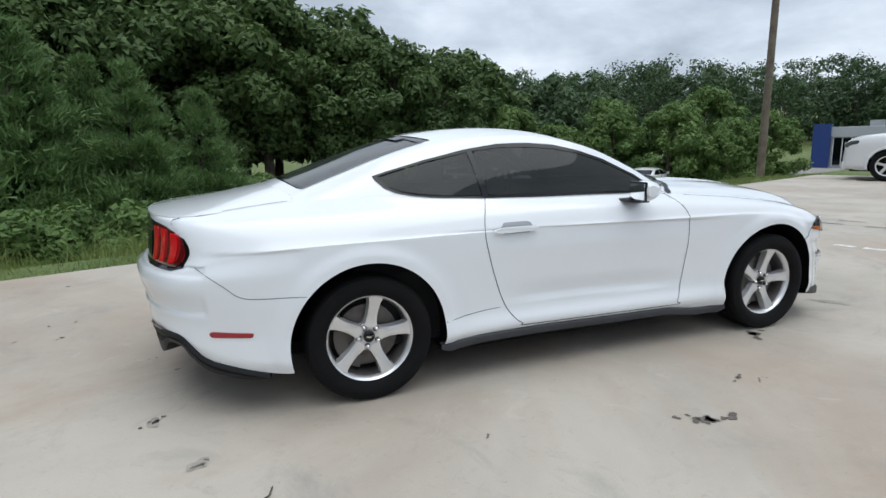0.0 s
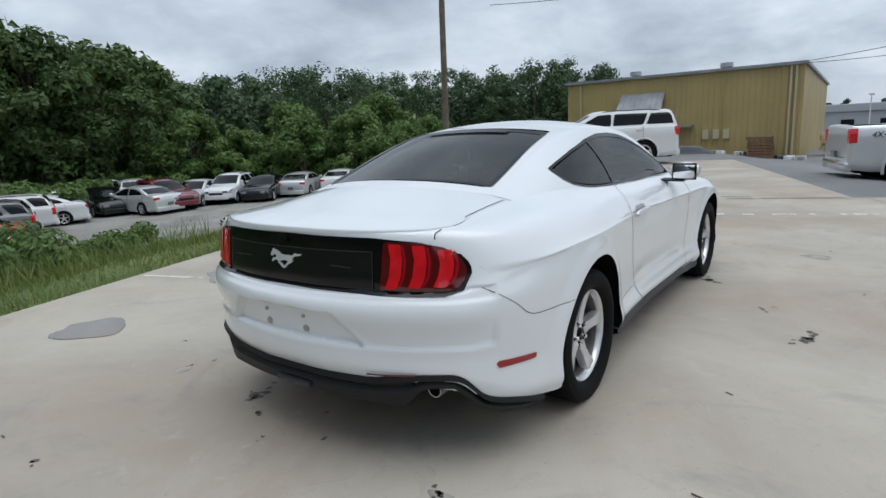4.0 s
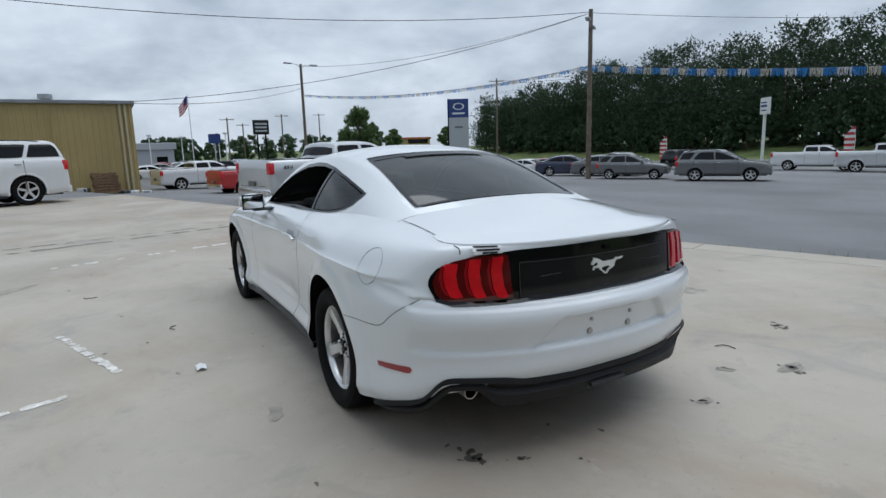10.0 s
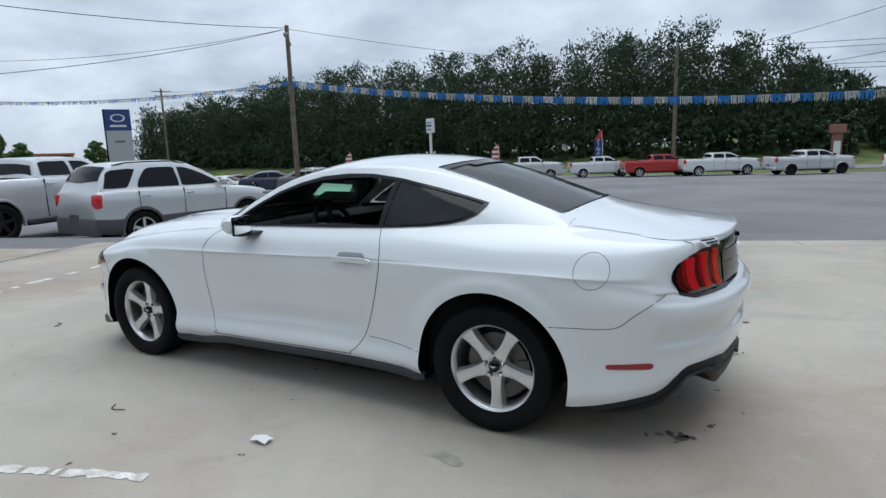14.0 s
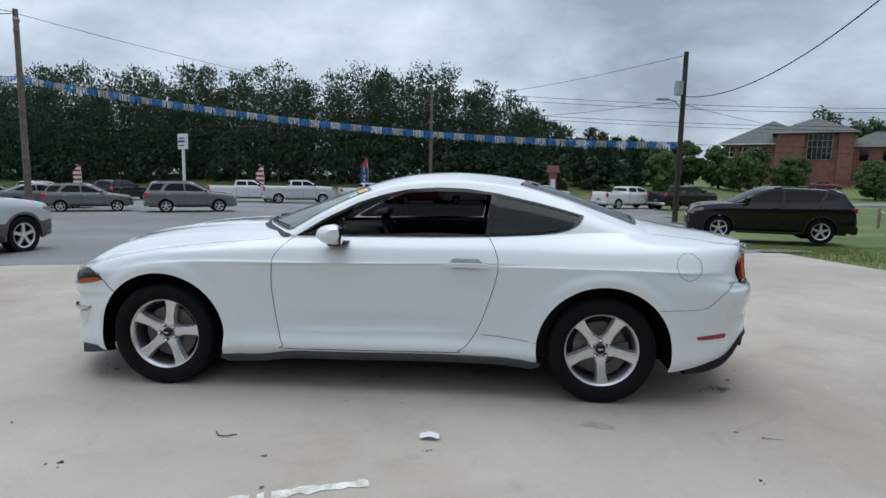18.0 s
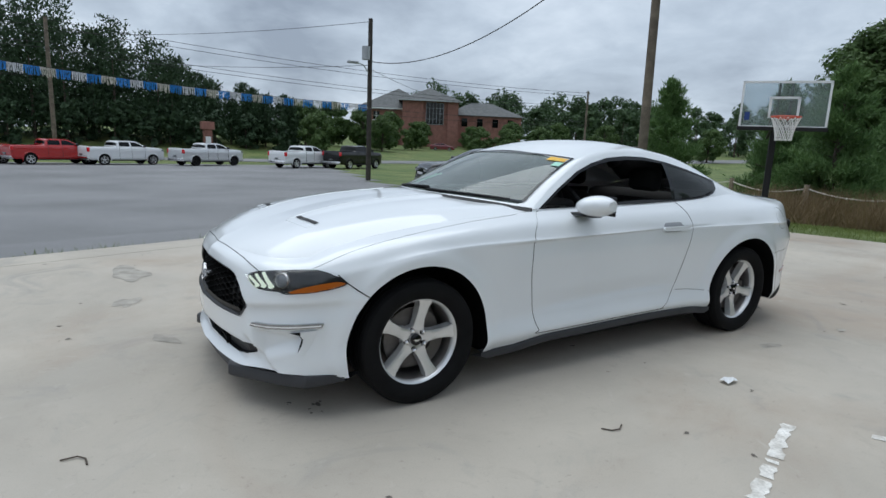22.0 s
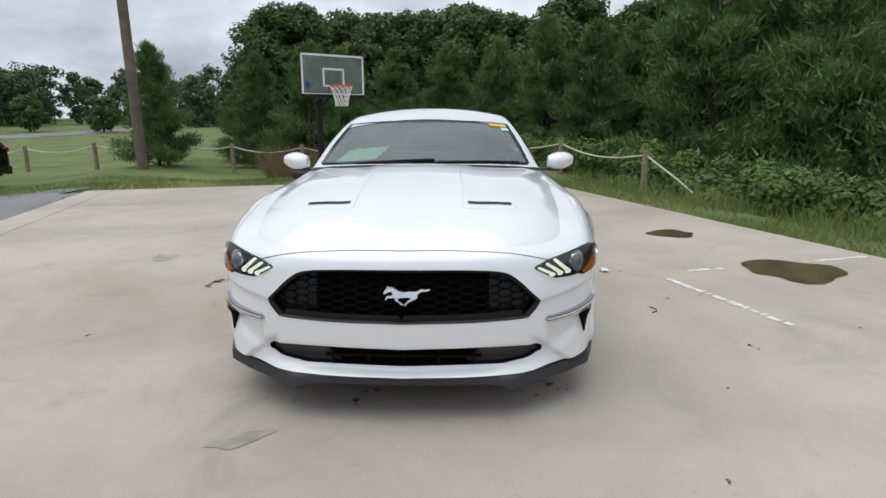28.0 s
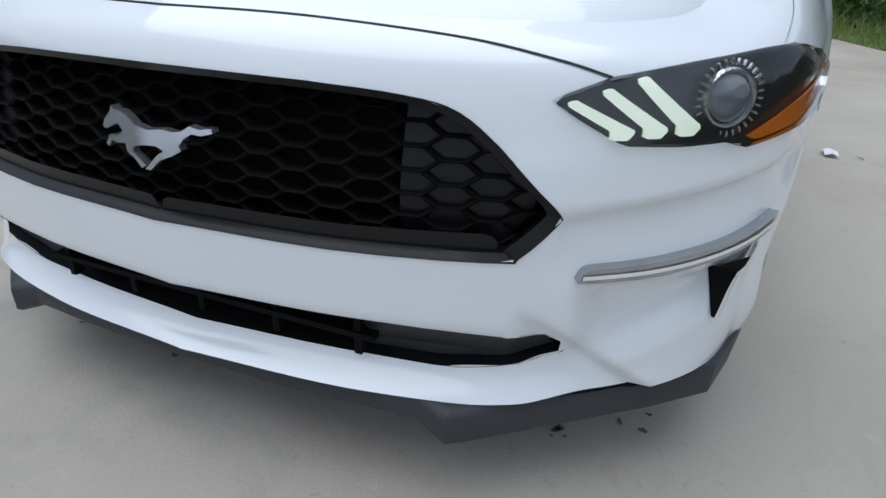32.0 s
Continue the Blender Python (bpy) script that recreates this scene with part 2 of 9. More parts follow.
# ---- materials ----
M_GRASS = node_mat("grass", (0.085, 0.150, 0.030), 0.9, vary=0.3, scale=0.35, second=(0.165, 0.190, 0.060), grain=0.5, grain_scale=18, bump=0.8, bump_scale=30)
M_ASPHALT = node_mat("asphalt", (0.20, 0.20, 0.205), 0.85, vary=0.22, scale=0.22, grain=0.3, grain_scale=160, bump=0.35, bump_scale=220)
M_GRAVEL = node_mat("gravel", (0.27, 0.26, 0.24), 0.95, vary=0.25, scale=0.6, grain=0.35, grain_scale=30, bump=0.5, bump_scale=40)
def concrete_mat(name, color):
    """Old broom-finished concrete: cloudy tone, brown dirt, grey damp blotches, fine sand and pits."""
    m = bpy.data.materials.new(name)
    m.use_nodes = True
    t = m.node_tree
    b = t.nodes["Principled BSDF"]
    co = t.nodes.new("ShaderNodeTexCoord")

    def noise_(scale, detail, rough, dist=0.0):
        n = t.nodes.new("ShaderNodeTexNoise")
        n.inputs["Scale"].default_value, n.inputs["Detail"].default_value, n.inputs["Roughness"].default_value, n.inputs["Distortion"].default_value = scale, detail, rough, dist
        t.links.new(co.outputs["Object"], n.inputs["Vector"])
        return n.outputs[0]

    def ramp_(src, lo, hi):
        r = t.nodes.new("ShaderNodeMapRange")
        r.inputs[1].default_value, r.inputs[2].default_value = lo, hi
        t.links.new(src, r.inputs[0])
        return r.outputs[0]

    def mix_(fac, a, c, amount=1.0):
        x = t.nodes.new("ShaderNodeMix")
        x.data_type = "RGBA"
        f = t.nodes.new("ShaderNodeMath")
        f.operation = "MULTIPLY"
        f.inputs[1].default_value = amount
        t.links.new(fac, f.inputs[0])
        t.links.new(f.outputs[0], x.inputs[0])
        if isinstance(a, tuple):
            x.inputs[6].default_value = (*a, 1)
        else:
            t.links.new(a, x.inputs[6])
        x.inputs[7].default_value = (*c, 1)
        return x.outputs[2]

    base = mix_(ramp_(noise_(0.55, 6, 0.6, 0.4), 0.38, 0.66), color, tuple(c * 0.78 for c in color))
    base = mix_(ramp_(noise_(0.33, 7, 0.62, 0.8), 0.48, 0.66), base, (0.33, 0.25, 0.185), 0.62)
    base = mix_(ramp_(noise_(4.2, 9, 0.75, 1.6), 0.56, 0.74), base, (0.30, 0.26, 0.215), 0.45)
    base = mix_(ramp_(noise_(1.3, 8, 0.68, 1.2), 0.55, 0.72), base, (0.24, 0.235, 0.225), 0.5)
    base = mix_(ramp_(noise_(2.6, 9, 0.72, 2.0), 0.60, 0.70), base, (0.52, 0.49, 0.44), 0.4)
    base = mix_(ramp_(noise_(22, 6, 0.75), 0.60, 0.72), base, (0.17, 0.15, 0.13), 0.45)
    base = mix_(ramp_(noise_(140, 4, 0.75), 0.50, 0.74), base, (0.22, 0.20, 0.175), 0.28)
    t.links.new(base, b.inputs["Base Color"])
    rr_ = t.nodes.new("ShaderNodeMapRange")
    rr_.inputs[3].default_value, rr_.inputs[4].default_value = 0.5, 0.85
    t.links.new(ramp_(noise_(0.8, 5, 0.6, 0.5), 0.35, 0.6), rr_.inputs[0])
    t.links.new(rr_.outputs[0], b.inputs["Roughness"])
    bp = t.nodes.new("ShaderNodeBump")
    bp.inputs["Strength"].default_value, bp.inputs["Distance"].default_value = 0.22, 0.004
    t.links.new(noise_(120, 4, 0.7), bp.inputs["Height"])
    t.links.new(bp.outputs[0], b.inputs["Normal"])
    return m


M_CONCRETE = concrete_mat("concrete", (0.48, 0.435, 0.37))
M_PAINT = node_mat("white_car_paint", (0.795, 0.82, 0.845), 0.30, coat=1.0, vary=0.015, scale=2.0)
M_GAP = node_mat("panel_gap", (0.015, 0.015, 0.016), 0.8)
M_BLACK = node_mat("black_plastic", (0.009, 0.009, 0.010), 0.5, spec=0.35, bump=0.1, bump_scale=400)
M_DEEPBLACK = node_mat("deep_black", (0.003, 0.003, 0.003), 0.8, spec=0.15)
M_SATIN = node_mat("satin_black_plastic", (0.030, 0.031, 0.036), 0.5, vary=0.1, scale=8, bump=0.06, bump_scale=500)
M_SATINGLOSS = node_mat("satin_gloss_black", (0.008, 0.008, 0.009), 0.22, spec=0.35, vary=0.1, scale=8)
M_GLOSSBLACK = node_mat("gloss_black", (0.005, 0.005, 0.006), 0.1, spec=0.4)
M_GRILLE = node_mat("grille_black", (0.007, 0.007, 0.008), 0.38, spec=0.3)
M_CHROME = node_mat("chrome", (0.80, 0.80, 0.81), 0.22, metal=1.0)
M_BADGE = node_mat("satin_chrome", (0.66, 0.66, 0.68), 0.24, metal=0.9)
M_CHROMEW = node_mat("bright_chrome", (0.90, 0.90, 0.92), 0.22, metal=0.5)
M_STEEL = node_mat("worn_steel", (0.45, 0.44, 0.43), 0.35, metal=1.0)
M_ALLOY = node_mat("silver_alloy", (0.76, 0.76, 0.765), 0.26, metal=0.65, vary=0.05, scale=14)
M_DISC_BARREL_SHADE = node_mat("disc_iron_barrel_shade", (0.13, 0.12, 0.115), 0.5, metal=0.6, vary=0.3, scale=12)
M_CALIPER = node_mat("caliper_iron", (0.12, 0.11, 0.10), 0.6, metal=0.5)
M_TYRE = node_mat("tyre_rubber", (0.007, 0.007, 0.0075), 0.8, spec=0.16, vary=0.2, scale=9, bump=0.1, bump_scale=200)
M_RED = node_mat("red_lens", (0.62, 0.010, 0.018), 0.10, coat=0.6, vary=0.12, scale=20)
M_REDDEEP = node_mat("deep_red_lens", (0.30, 0.006, 0.012), 0.12, coat=0.6)
M_REDDARK = node_mat("dark_red_lens", (0.10, 0.004, 0.006), 0.10, coat=0.6)
M_AMBER = node_mat("amber_lens", (0.62, 0.17, 0.02), 0.14, coat=0.5)
M_LAMPBLACK = node_mat("lamp_housing", (0.022, 0.022, 0.024), 0.2, coat=0.4)
M_LAMPCLEAR = node_mat("clear_lamp", (0.34, 0.35, 0.36), 0.12, coat=0.8, metal=0.75, vary=0.15, scale=18)
M_LENS = node_mat("projector_glass", (0.18, 0.19, 0.21), 0.05, coat=1.0)
M_DRL = node_mat("daytime_light", (0.75, 0.8, 0.68), 0.25, emit=(0.95, 1.0, 0.80), emit_strength=0.3)
M_MIRROR = node_mat("mirror_glass", (0.85, 0.86, 0.87), 0.02, metal=1.0)
M_STICKER = node_mat("white_vinyl", (0.75, 0.75, 0.75), 0.4)
M_YELLOW = node_mat("yellow_sticker", (0.78, 0.46, 0.04), 0.5)
M_MINT = node_mat("mint_paper", (0.42, 0.72, 0.58), 0.6)
M_CUP_SHADE = node_mat("handle_cup_shade", (0.36, 0.37, 0.39), 0.45)
M_CABIN = node_mat("cabin_plastic", (0.009, 0.009, 0.010), 0.7, spec=0.3)
M_SEAT = node_mat("seat_cloth", (0.014, 0.014, 0.015), 0.9, bump=0.2, bump_scale=150)
M_TAN = node_mat("tan_metal", (0.43, 0.33, 0.14), 0.55, vary=0.1, scale=0.4)
M_TARWOOD = node_mat("tarred_pole_wood", (0.045, 0.038, 0.032), 0.85, vary=0.3, scale=3, grain=0.2, grain_scale=40)
M_WOOD = node_mat("pole_wood", (0.16, 0.13, 0.1), 0.9, vary=0.3, scale=3, grain=0.2, grain_scale=40)


def glass_mat(name, tint, gloss_rough=0.02, ior=1.5, glare=0.0):
    """Thin pane: lets tinted light through, and mirrors by Fresnel."""
    m = bpy.data.materials.new(name)
    m.use_nodes = True
    t = m.node_tree
    t.nodes.clear()
    tr = t.nodes.new("ShaderNodeBsdfTransparent")
    tr.inputs[0].default_value = (*tint, 1)
    gl = t.nodes.new("ShaderNodeBsdfGlossy")
    gl.inputs["Roughness"].default_value = gloss_rough
    fr = t.nodes.new("ShaderNodeFresnel")
    fr.inputs[0].default_value = ior
    mx = t.nodes.new("ShaderNodeMixShader")
    out = t.nodes.new("ShaderNodeOutputMaterial")
    t.links.new(fr.outputs[0], mx.inputs[0])
    t.links.new(tr.outputs[0], mx.inputs[1])
    t.links.new(gl.outputs[0], mx.inputs[2])
    last = mx.outputs[0]
    if glare:
        # A pale uneven diffuse layer puts sky and dash glare into the pane.
        df = t.nodes.new("ShaderNodeBsdfDiffuse")
        df.inputs[0].default_value = (0.66, 0.76, 0.73, 1)
        co = t.nodes.new("ShaderNodeTexCoord")
        nz = t.nodes.new("ShaderNodeTexNoise")
        nz.inputs["Scale"].default_value, nz.inputs["Detail"].default_value = 3.0, 6
        mr = t.nodes.new("ShaderNodeMapRange")
        mr.inputs[1].default_value, mr.inputs[2].default_value = 0.25, 0.75
        mr.inputs[3].default_value, mr.inputs[4].default_value = glare * 0.75, glare * 1.25
        add = t.nodes.new("ShaderNodeMixShader")
        t.links.new(co.outputs["Object"], nz.inputs["Vector"])
        t.links.new(nz.outputs[0], mr.inputs[0])
        t.links.new(mr.outputs[0], add.inputs[0])
        t.links.new(mx.outputs[0], add.inputs[1])
        t.links.new(df.outputs[0], add.inputs[2])
        last = add.outputs[0]
    t.links.new(last, out.inputs[0])
    return m


M_GLASS_CLEAR = glass_mat("windscreen_glass", (0.42, 0.50, 0.47), 0.02, 2.0, 0.17)
M_GLASS_TINT = glass_mat("tinted_glass", (0.045, 0.048, 0.05), 0.02, 1.75, 0.03)
M_GLASS_SIDE = glass_mat("side_tinted_glass", (0.04, 0.043, 0.045), 0.02, 1.42, 0.025)
M_LENSCOVER = glass_mat("lens_cover", (0.93, 0.94, 0.94), 0.02, 1.4)


def island_mat(name, dark, light, rough=0.6, trans=0.25):
    """Leaves: each one its own shade between two greens, with some light let through."""
    m = bpy.data.materials.new(name)
    m.use_nodes = True
    t = m.node_tree
    b = t.nodes["Principled BSDF"]
    ge = t.nodes.new("ShaderNodeNewGeometry")
    r = t.nodes.new("ShaderNodeValToRGB")
    r.color_ramp.elements[0].color = (*dark, 1)
    r.color_ramp.elements[1].color = (*light, 1)
    co = t.nodes.new("ShaderNodeTexCoord")
    nz = t.nodes.new("ShaderNodeTexNoise")
    nz.inputs["Scale"].default_value = 0.45
    oi = t.nodes.new("ShaderNodeObjectInfo")
    a1 = t.nodes.new("ShaderNodeMath")
    a1.operation = "MULTIPLY_ADD"
    a1.inputs[1].default_value, a1.inputs[2].default_value = 0.45, -0.12
    a2 = t.nodes.new("ShaderNodeMath")
    a2.operation = "MULTIPLY_ADD"
    a2.inputs[1].default_value = 0.75
    a3 = t.nodes.new("ShaderNodeMath")
    a3.operation = "MULTIPLY_ADD"
    a3.inputs[1].default_value = 0.22
    t.links.new(co.outputs["Object"], nz.inputs["Vector"])
    t.links.new(ge.outputs["Random Per Island"], a1.inputs[0])
    t.links.new(nz.outputs[0], a2.inputs[0])
    t.links.new(a1.outputs[0], a2.inputs[2])
    t.links.new(oi.outputs["Random"], a3.inputs[0])
    t.links.new(a2.outputs[0], a3.inputs[2])
    t.links.new(a3.outputs[0], r.inputs[0])
    t.links.new(r.outputs[0], b.inputs["Base Color"])
    b.inputs["Roughness"].default_value = rough
    b.inputs["Specular IOR Level"].default_value = 0.25
    tl = t.nodes.new("ShaderNodeBsdfTranslucent")
    t.links.new(r.outputs[0], tl.inputs[0])
    mx = t.nodes.new("ShaderNodeMixShader")
    mx.inputs[0].default_value = trans
    t.links.new(b.outputs[0], mx.inputs[1])
    t.links.new(tl.outputs[0], mx.inputs[2])
    t.links.new(mx.outputs[0], t.nodes["Material Output"].inputs[0])
    return m


M_OAK = island_mat("oak_leaves", (0.040, 0.078, 0.026), (0.125, 0.190, 0.062))
M_PINE = island_mat("pine_needles", (0.048, 0.102, 0.036), (0.165, 0.265, 0.088))
M_FARPINE = island_mat("far_pine_needles", (0.022, 0.044, 0.023), (0.052, 0.088, 0.041), trans=0.1)
M_FARWOOD = island_mat("far_leaves", (0.032, 0.062, 0.030), (0.095, 0.15, 0.068), trans=0.2)
M_VINE = island_mat("vine_leaves", (0.055, 0.110, 0.030), (0.17, 0.26, 0.075))
M_BLADE = island_mat("grass_blades", (0.085, 0.135, 0.036), (0.23, 0.27, 0.085))
M_DRYGRASS = island_mat("dry_grass", (0.12, 0.085, 0.045), (0.29, 0.215, 0.12))
M_BARK = node_mat("bark", (0.10, 0.08, 0.065), 0.95, vary=0.35, scale=5, bump=0.6, bump_scale=25)
M_SILVER = node_mat("silver_car_paint", (0.66, 0.67, 0.68), 0.36, metal=0.55, coat=0.8, vary=0.03, scale=2)
M_GREYP = node_mat("grey_car_paint", (0.16, 0.165, 0.17), 0.3, metal=0.3, coat=0.8)
M_BLACKP = node_mat("black_car_paint", (0.004, 0.004, 0.0045), 0.18, spec=0.4, coat=0.35)
M_REDP = node_mat("red_car_paint", (0.42, 0.015, 0.015), 0.25, coat=0.9)
M_WINE = node_mat("wine_car_paint", (0.16, 0.015, 0.03), 0.25, coat=0.9)
M_NAVY = node_mat("navy_car_paint", (0.02, 0.03, 0.07), 0.25, coat=0.9)
M_CARWHITE = node_mat("plain_white_car_paint", (0.74, 0.75, 0.76), 0.3, coat=0.8)
M_CLAD = node_mat("grey_cladding", (0.10, 0.10, 0.105), 0.6)
M_CARGLASS = node_mat("dark_car_glass", (0.004, 0.005, 0.006), 0.05, spec=0.3)
M_ROOFMETAL = node_mat("grey_roof_metal", (0.28, 0.29, 0.31), 0.5, metal=0.3, vary=0.2, scale=2)
M_RUST = node_mat("rusted_metal", (0.20, 0.12, 0.07), 0.9, vary=0.4, scale=4)
M_BRICK = node_mat("red_brick", (0.26, 0.125, 0.10), 0.9, vary=0.2, scale=1.2, grain=0.15, grain_scale=25)
M_SHINGLE = node_mat("grey_shingle", (0.12, 0.125, 0.125), 0.9, vary=0.2, scale=1.5)
M_ROPE = node_mat("pale_rope", (0.62, 0.58, 0.50), 0.9, bump=0.5, bump_scale=300)
M_POST = node_mat("weathered_post", (0.26, 0.21, 0.155), 0.95, vary=0.25, scale=6, grain=0.2, grain_scale=60)
M_WIRE = node_mat("wire", (0.02, 0.02, 0.02), 0.7)
M_PUDDLE = node_mat("muddy_water", (0.125, 0.092, 0.058), 0.09, spec=0.5, coat=0.5, vary=0.35, scale=3)
M_PATCH = node_mat("grey_patch", (0.22, 0.215, 0.21), 0.6, vary=0.25, scale=5, grain=0.15, grain_scale=60, rough_vary=0.15)
M_STAIN = node_mat("oil_stain", (0.115, 0.10, 0.085), 0.6, vary=0.3, scale=20)
M_FAINT = node_mat("soaked_stain", (0.335, 0.31, 0.27), 0.8, vary=0.25, scale=9)
M_STAINP = node_mat("faint_stain", (0.23, 0.215, 0.19), 0.75, vary=0.25, scale=12)
M_ROADPAINT = node_mat("worn_road_paint", (0.54, 0.51, 0.46), 0.75, vary=0.1, scale=16, second=(0.84, 0.82, 0.78), grain=0.15, grain_scale=90)
M_SIGNBLUE = node_mat("sign_blue", (0.02, 0.05, 0.20), 0.4)
M_SIGNGREY = node_mat("sign_grey", (0.42, 0.44, 0.46), 0.45)
M_SIGNWHITE = node_mat("sign_white", (0.75, 0.76, 0.77), 0.5)
M_BUNTBLUE = node_mat("bunting_blue", (0.02, 0.20, 0.55), 0.35)
M_BUNTWHITE = node_mat("bunting_silver", (0.55, 0.56, 0.56), 0.3)
M_BUNTGOLD = node_mat("bunting_gold", (0.46, 0.44, 0.36), 0.35)
M_FLAGRED = node_mat("flag_red", (0.45, 0.04, 0.05), 0.7)
M_FLAGBLUE = node_mat("flag_blue", (0.03, 0.05, 0.22), 0.7)
M_FLAGWHITE = node_mat("flag_white", (0.7, 0.7, 0.7), 0.7)
M_ORANGE = node_mat("orange_tile", (0.42, 0.14, 0.05), 0.8)
M_BOARD = glass_mat("clear_backboard", (0.80, 0.85, 0.88), 0.03, 1.4, 0.16)
M_RIM = node_mat("orange_rim", (0.55, 0.08, 0.04), 0.45)
M_NET = node_mat("white_net", (0.75, 0.74, 0.72), 0.9)
M_GALV = node_mat("galvanised", (0.40, 0.41, 0.42), 0.45, metal=0.6)
M_GUTTER = node_mat("pale_gutter", (0.52, 0.46, 0.30), 0.5)

# ---- the lie of the land ----
PAD_TURN = radians(17.5)
PC, PS = math.cos(PAD_TURN), math.sin(PAD_TURN)


def to_uv(x, y):
    return x * PC + y * PS, -x * PS + y * PC


def to_xy(u, v):
    return u * PC - v * PS, u * PS + v * PC


def height(x, y):
    """Ground height: a level pad, a bank down to a lower yard on one side, a lot that falls gently away on the other."""
    u, v = to_uv(x, y)
    d = -4.75 - v
    z = -0.04
    z -= 1.96 * step01(4.7, 13.0, v) * step01(-16, -5, u)
    z -= 0.38 * step01(0, 4, d) + 0.48 * step01(3, 18, d) + 0.15 * step01(18, 40, d) + 0.2 * step01(30, 48, d)
    z -= 0.3 * step01(0.5, 6, -8.2 - u) * step01(-6, -2, -abs(v))
    z -= 0.35 * step01(18, 26, u) * step01(-5, 5, d + 9)
    far = -0.45 * x - 0.89 * y
    z += 4.5 * step01(58, 190, far) * step01(-30, 20, -x)
    z += 2.2 * step01(66, 84, -y) * step01(-60, 0, x)
    z += 26 * step01(120, 420, math.hypot(x, y)) * step01(0.2, 0.7, math.sin(math.atan2(y, x)))
    return z


def spread(a, b, n, power):
    return [math.copysign(abs(t) ** power, t) * (b - a) / 2 + (a + b) / 2 for t in (2 * i / n - 1 for i in range(n + 1))]


def sheet(xs, ys, lift=0.0, inside=None, rough=0.0):
    bm = bmesh.new()
    vs = {}
    for i, x in enumerate(xs):
        for j, y in enumerate(ys):
            z = height(x, y) + lift
            if rough:
                z += rough * noise.noise(Vector((x * 0.9, y * 0.9, 3.1)))
            vs[i, j] = bm.verts.new((x, y, z))
    for i in range(len(xs) - 1):
        for j in range(len(ys) - 1):
            if inside is None or inside((xs[i] + xs[i + 1]) / 2, (ys[j] + ys[j + 1]) / 2):
                bm.faces.new((vs[i, j], vs[i + 1, j], vs[i + 1, j + 1], vs[i, j + 1]))
    for vert in [v for v in bm.verts if not v.link_faces]:
        bm.verts.remove(vert)
    return bm


ground = part("ground", sheet(spread(-900, 900, 210, 3.0), spread(-900, 900, 210, 3.0)), M_GRASS, smooth=60)
tagged(ground, "mown grass and rough ground that falls away round the lot", "ground", kind="structure")


def in_lot(x, y):
    u, v = to_uv(x, y)
    edge = -6.6 + 0.235 * (y + 7)
    if y < -50 or x > 130:
        return False
    if u > 6.7:
        return v < -3.7 if u < 18.1 else v < 1.0
    return v < -4.3 and x > edge


lot = part("road", sheet(spread(-20, 130, 200, 1.6), [-51 + 0.4 * k for k in range(180)], 0.025, in_lot), M_ASPHALT, smooth=60)
tagged(lot, "worn grey asphalt of the car lot, patched and dry", "asphalt", kind="structure")
street = part("road", sheet([-400 + 8 * k for k in range(101)], [-66, -64, -62, -60, -58.8], 0.05), M_ASPHALT, smooth=60)
tagged(street, "grey asphalt street behind the parked trucks", "street", kind="structure")
yard = part("road", sheet([-8 + 2 * k for k in range(40)], [12 + 1.5 * k for k in range(20)], 0.03, lambda x, y: to_uv(x, y)[1] > 13.2 and to_uv(x, y)[0] > 2), M_GRAVEL, smooth=60)
tagged(yard, "pale gravel of the lower parking yard", "gravel", kind="structure")

# The concrete pad, in slabs with sawn joints between them.
pad = tagged(new("pavement"), "light tan concrete pad, stained and worn", "concrete pad", kind="structure")


def slab(u0, u1, v0, v1):
    bm = bmesh.new()
    prism(bm, [to_xy(u0, v0), to_xy(u1, v0), to_xy(u1, v1), to_xy(u0, v1)], 0.22)
    bmesh.ops.translate(bm, vec=(0, 0, -0.22), verts=bm.verts)
    return bm


part("slab", slab(-8.2, 6.66, -4.29, 4.3), M_CONCRETE, pad)
for u0_, u1_ in ((-8.2, -4.6), (-4.588, -0.9), (-0.888, 2.9), (2.912, 6.66)):
    part("slab", slab(u0_, u1_, -4.75, -4.302), M_CONCRETE, pad)
part("slab", slab(6.672, 18.4, -4.1, 4.25), M_CONCRETE, pad)

# ---- the white coupe ----
import functools

def curve_t(keys, t):
    return line_of(keys, t)


# Plan of the widest line, from the middle of the nose round one side to the middle of the tail.
PLAN_X = [(0, 2.235), (1, 2.205), (2, 2.125), (3, 1.965), (4, 1.73), (5, 1.36), (6, 0.95), (7, 0.3), (8, -0.4), (9, -0.93), (10, -1.36), (11, -1.72), (12, -2.0), (13, -2.215), (14, -2.36), (15, -2.425), (16, -2.44)]
PLAN_Y = [(0, 0.0), (1, 0.32), (2, 0.60), (3, 0.80), (4, 0.888), (5, 0.918), (6, 0.905), (7, 0.897), (8, 0.90), (9, 0.92), (10, 0.948), (11, 0.935), (12, 0.875), (13, 0.752), (14, 0.50), (15, 0.22), (16, 0.0)]
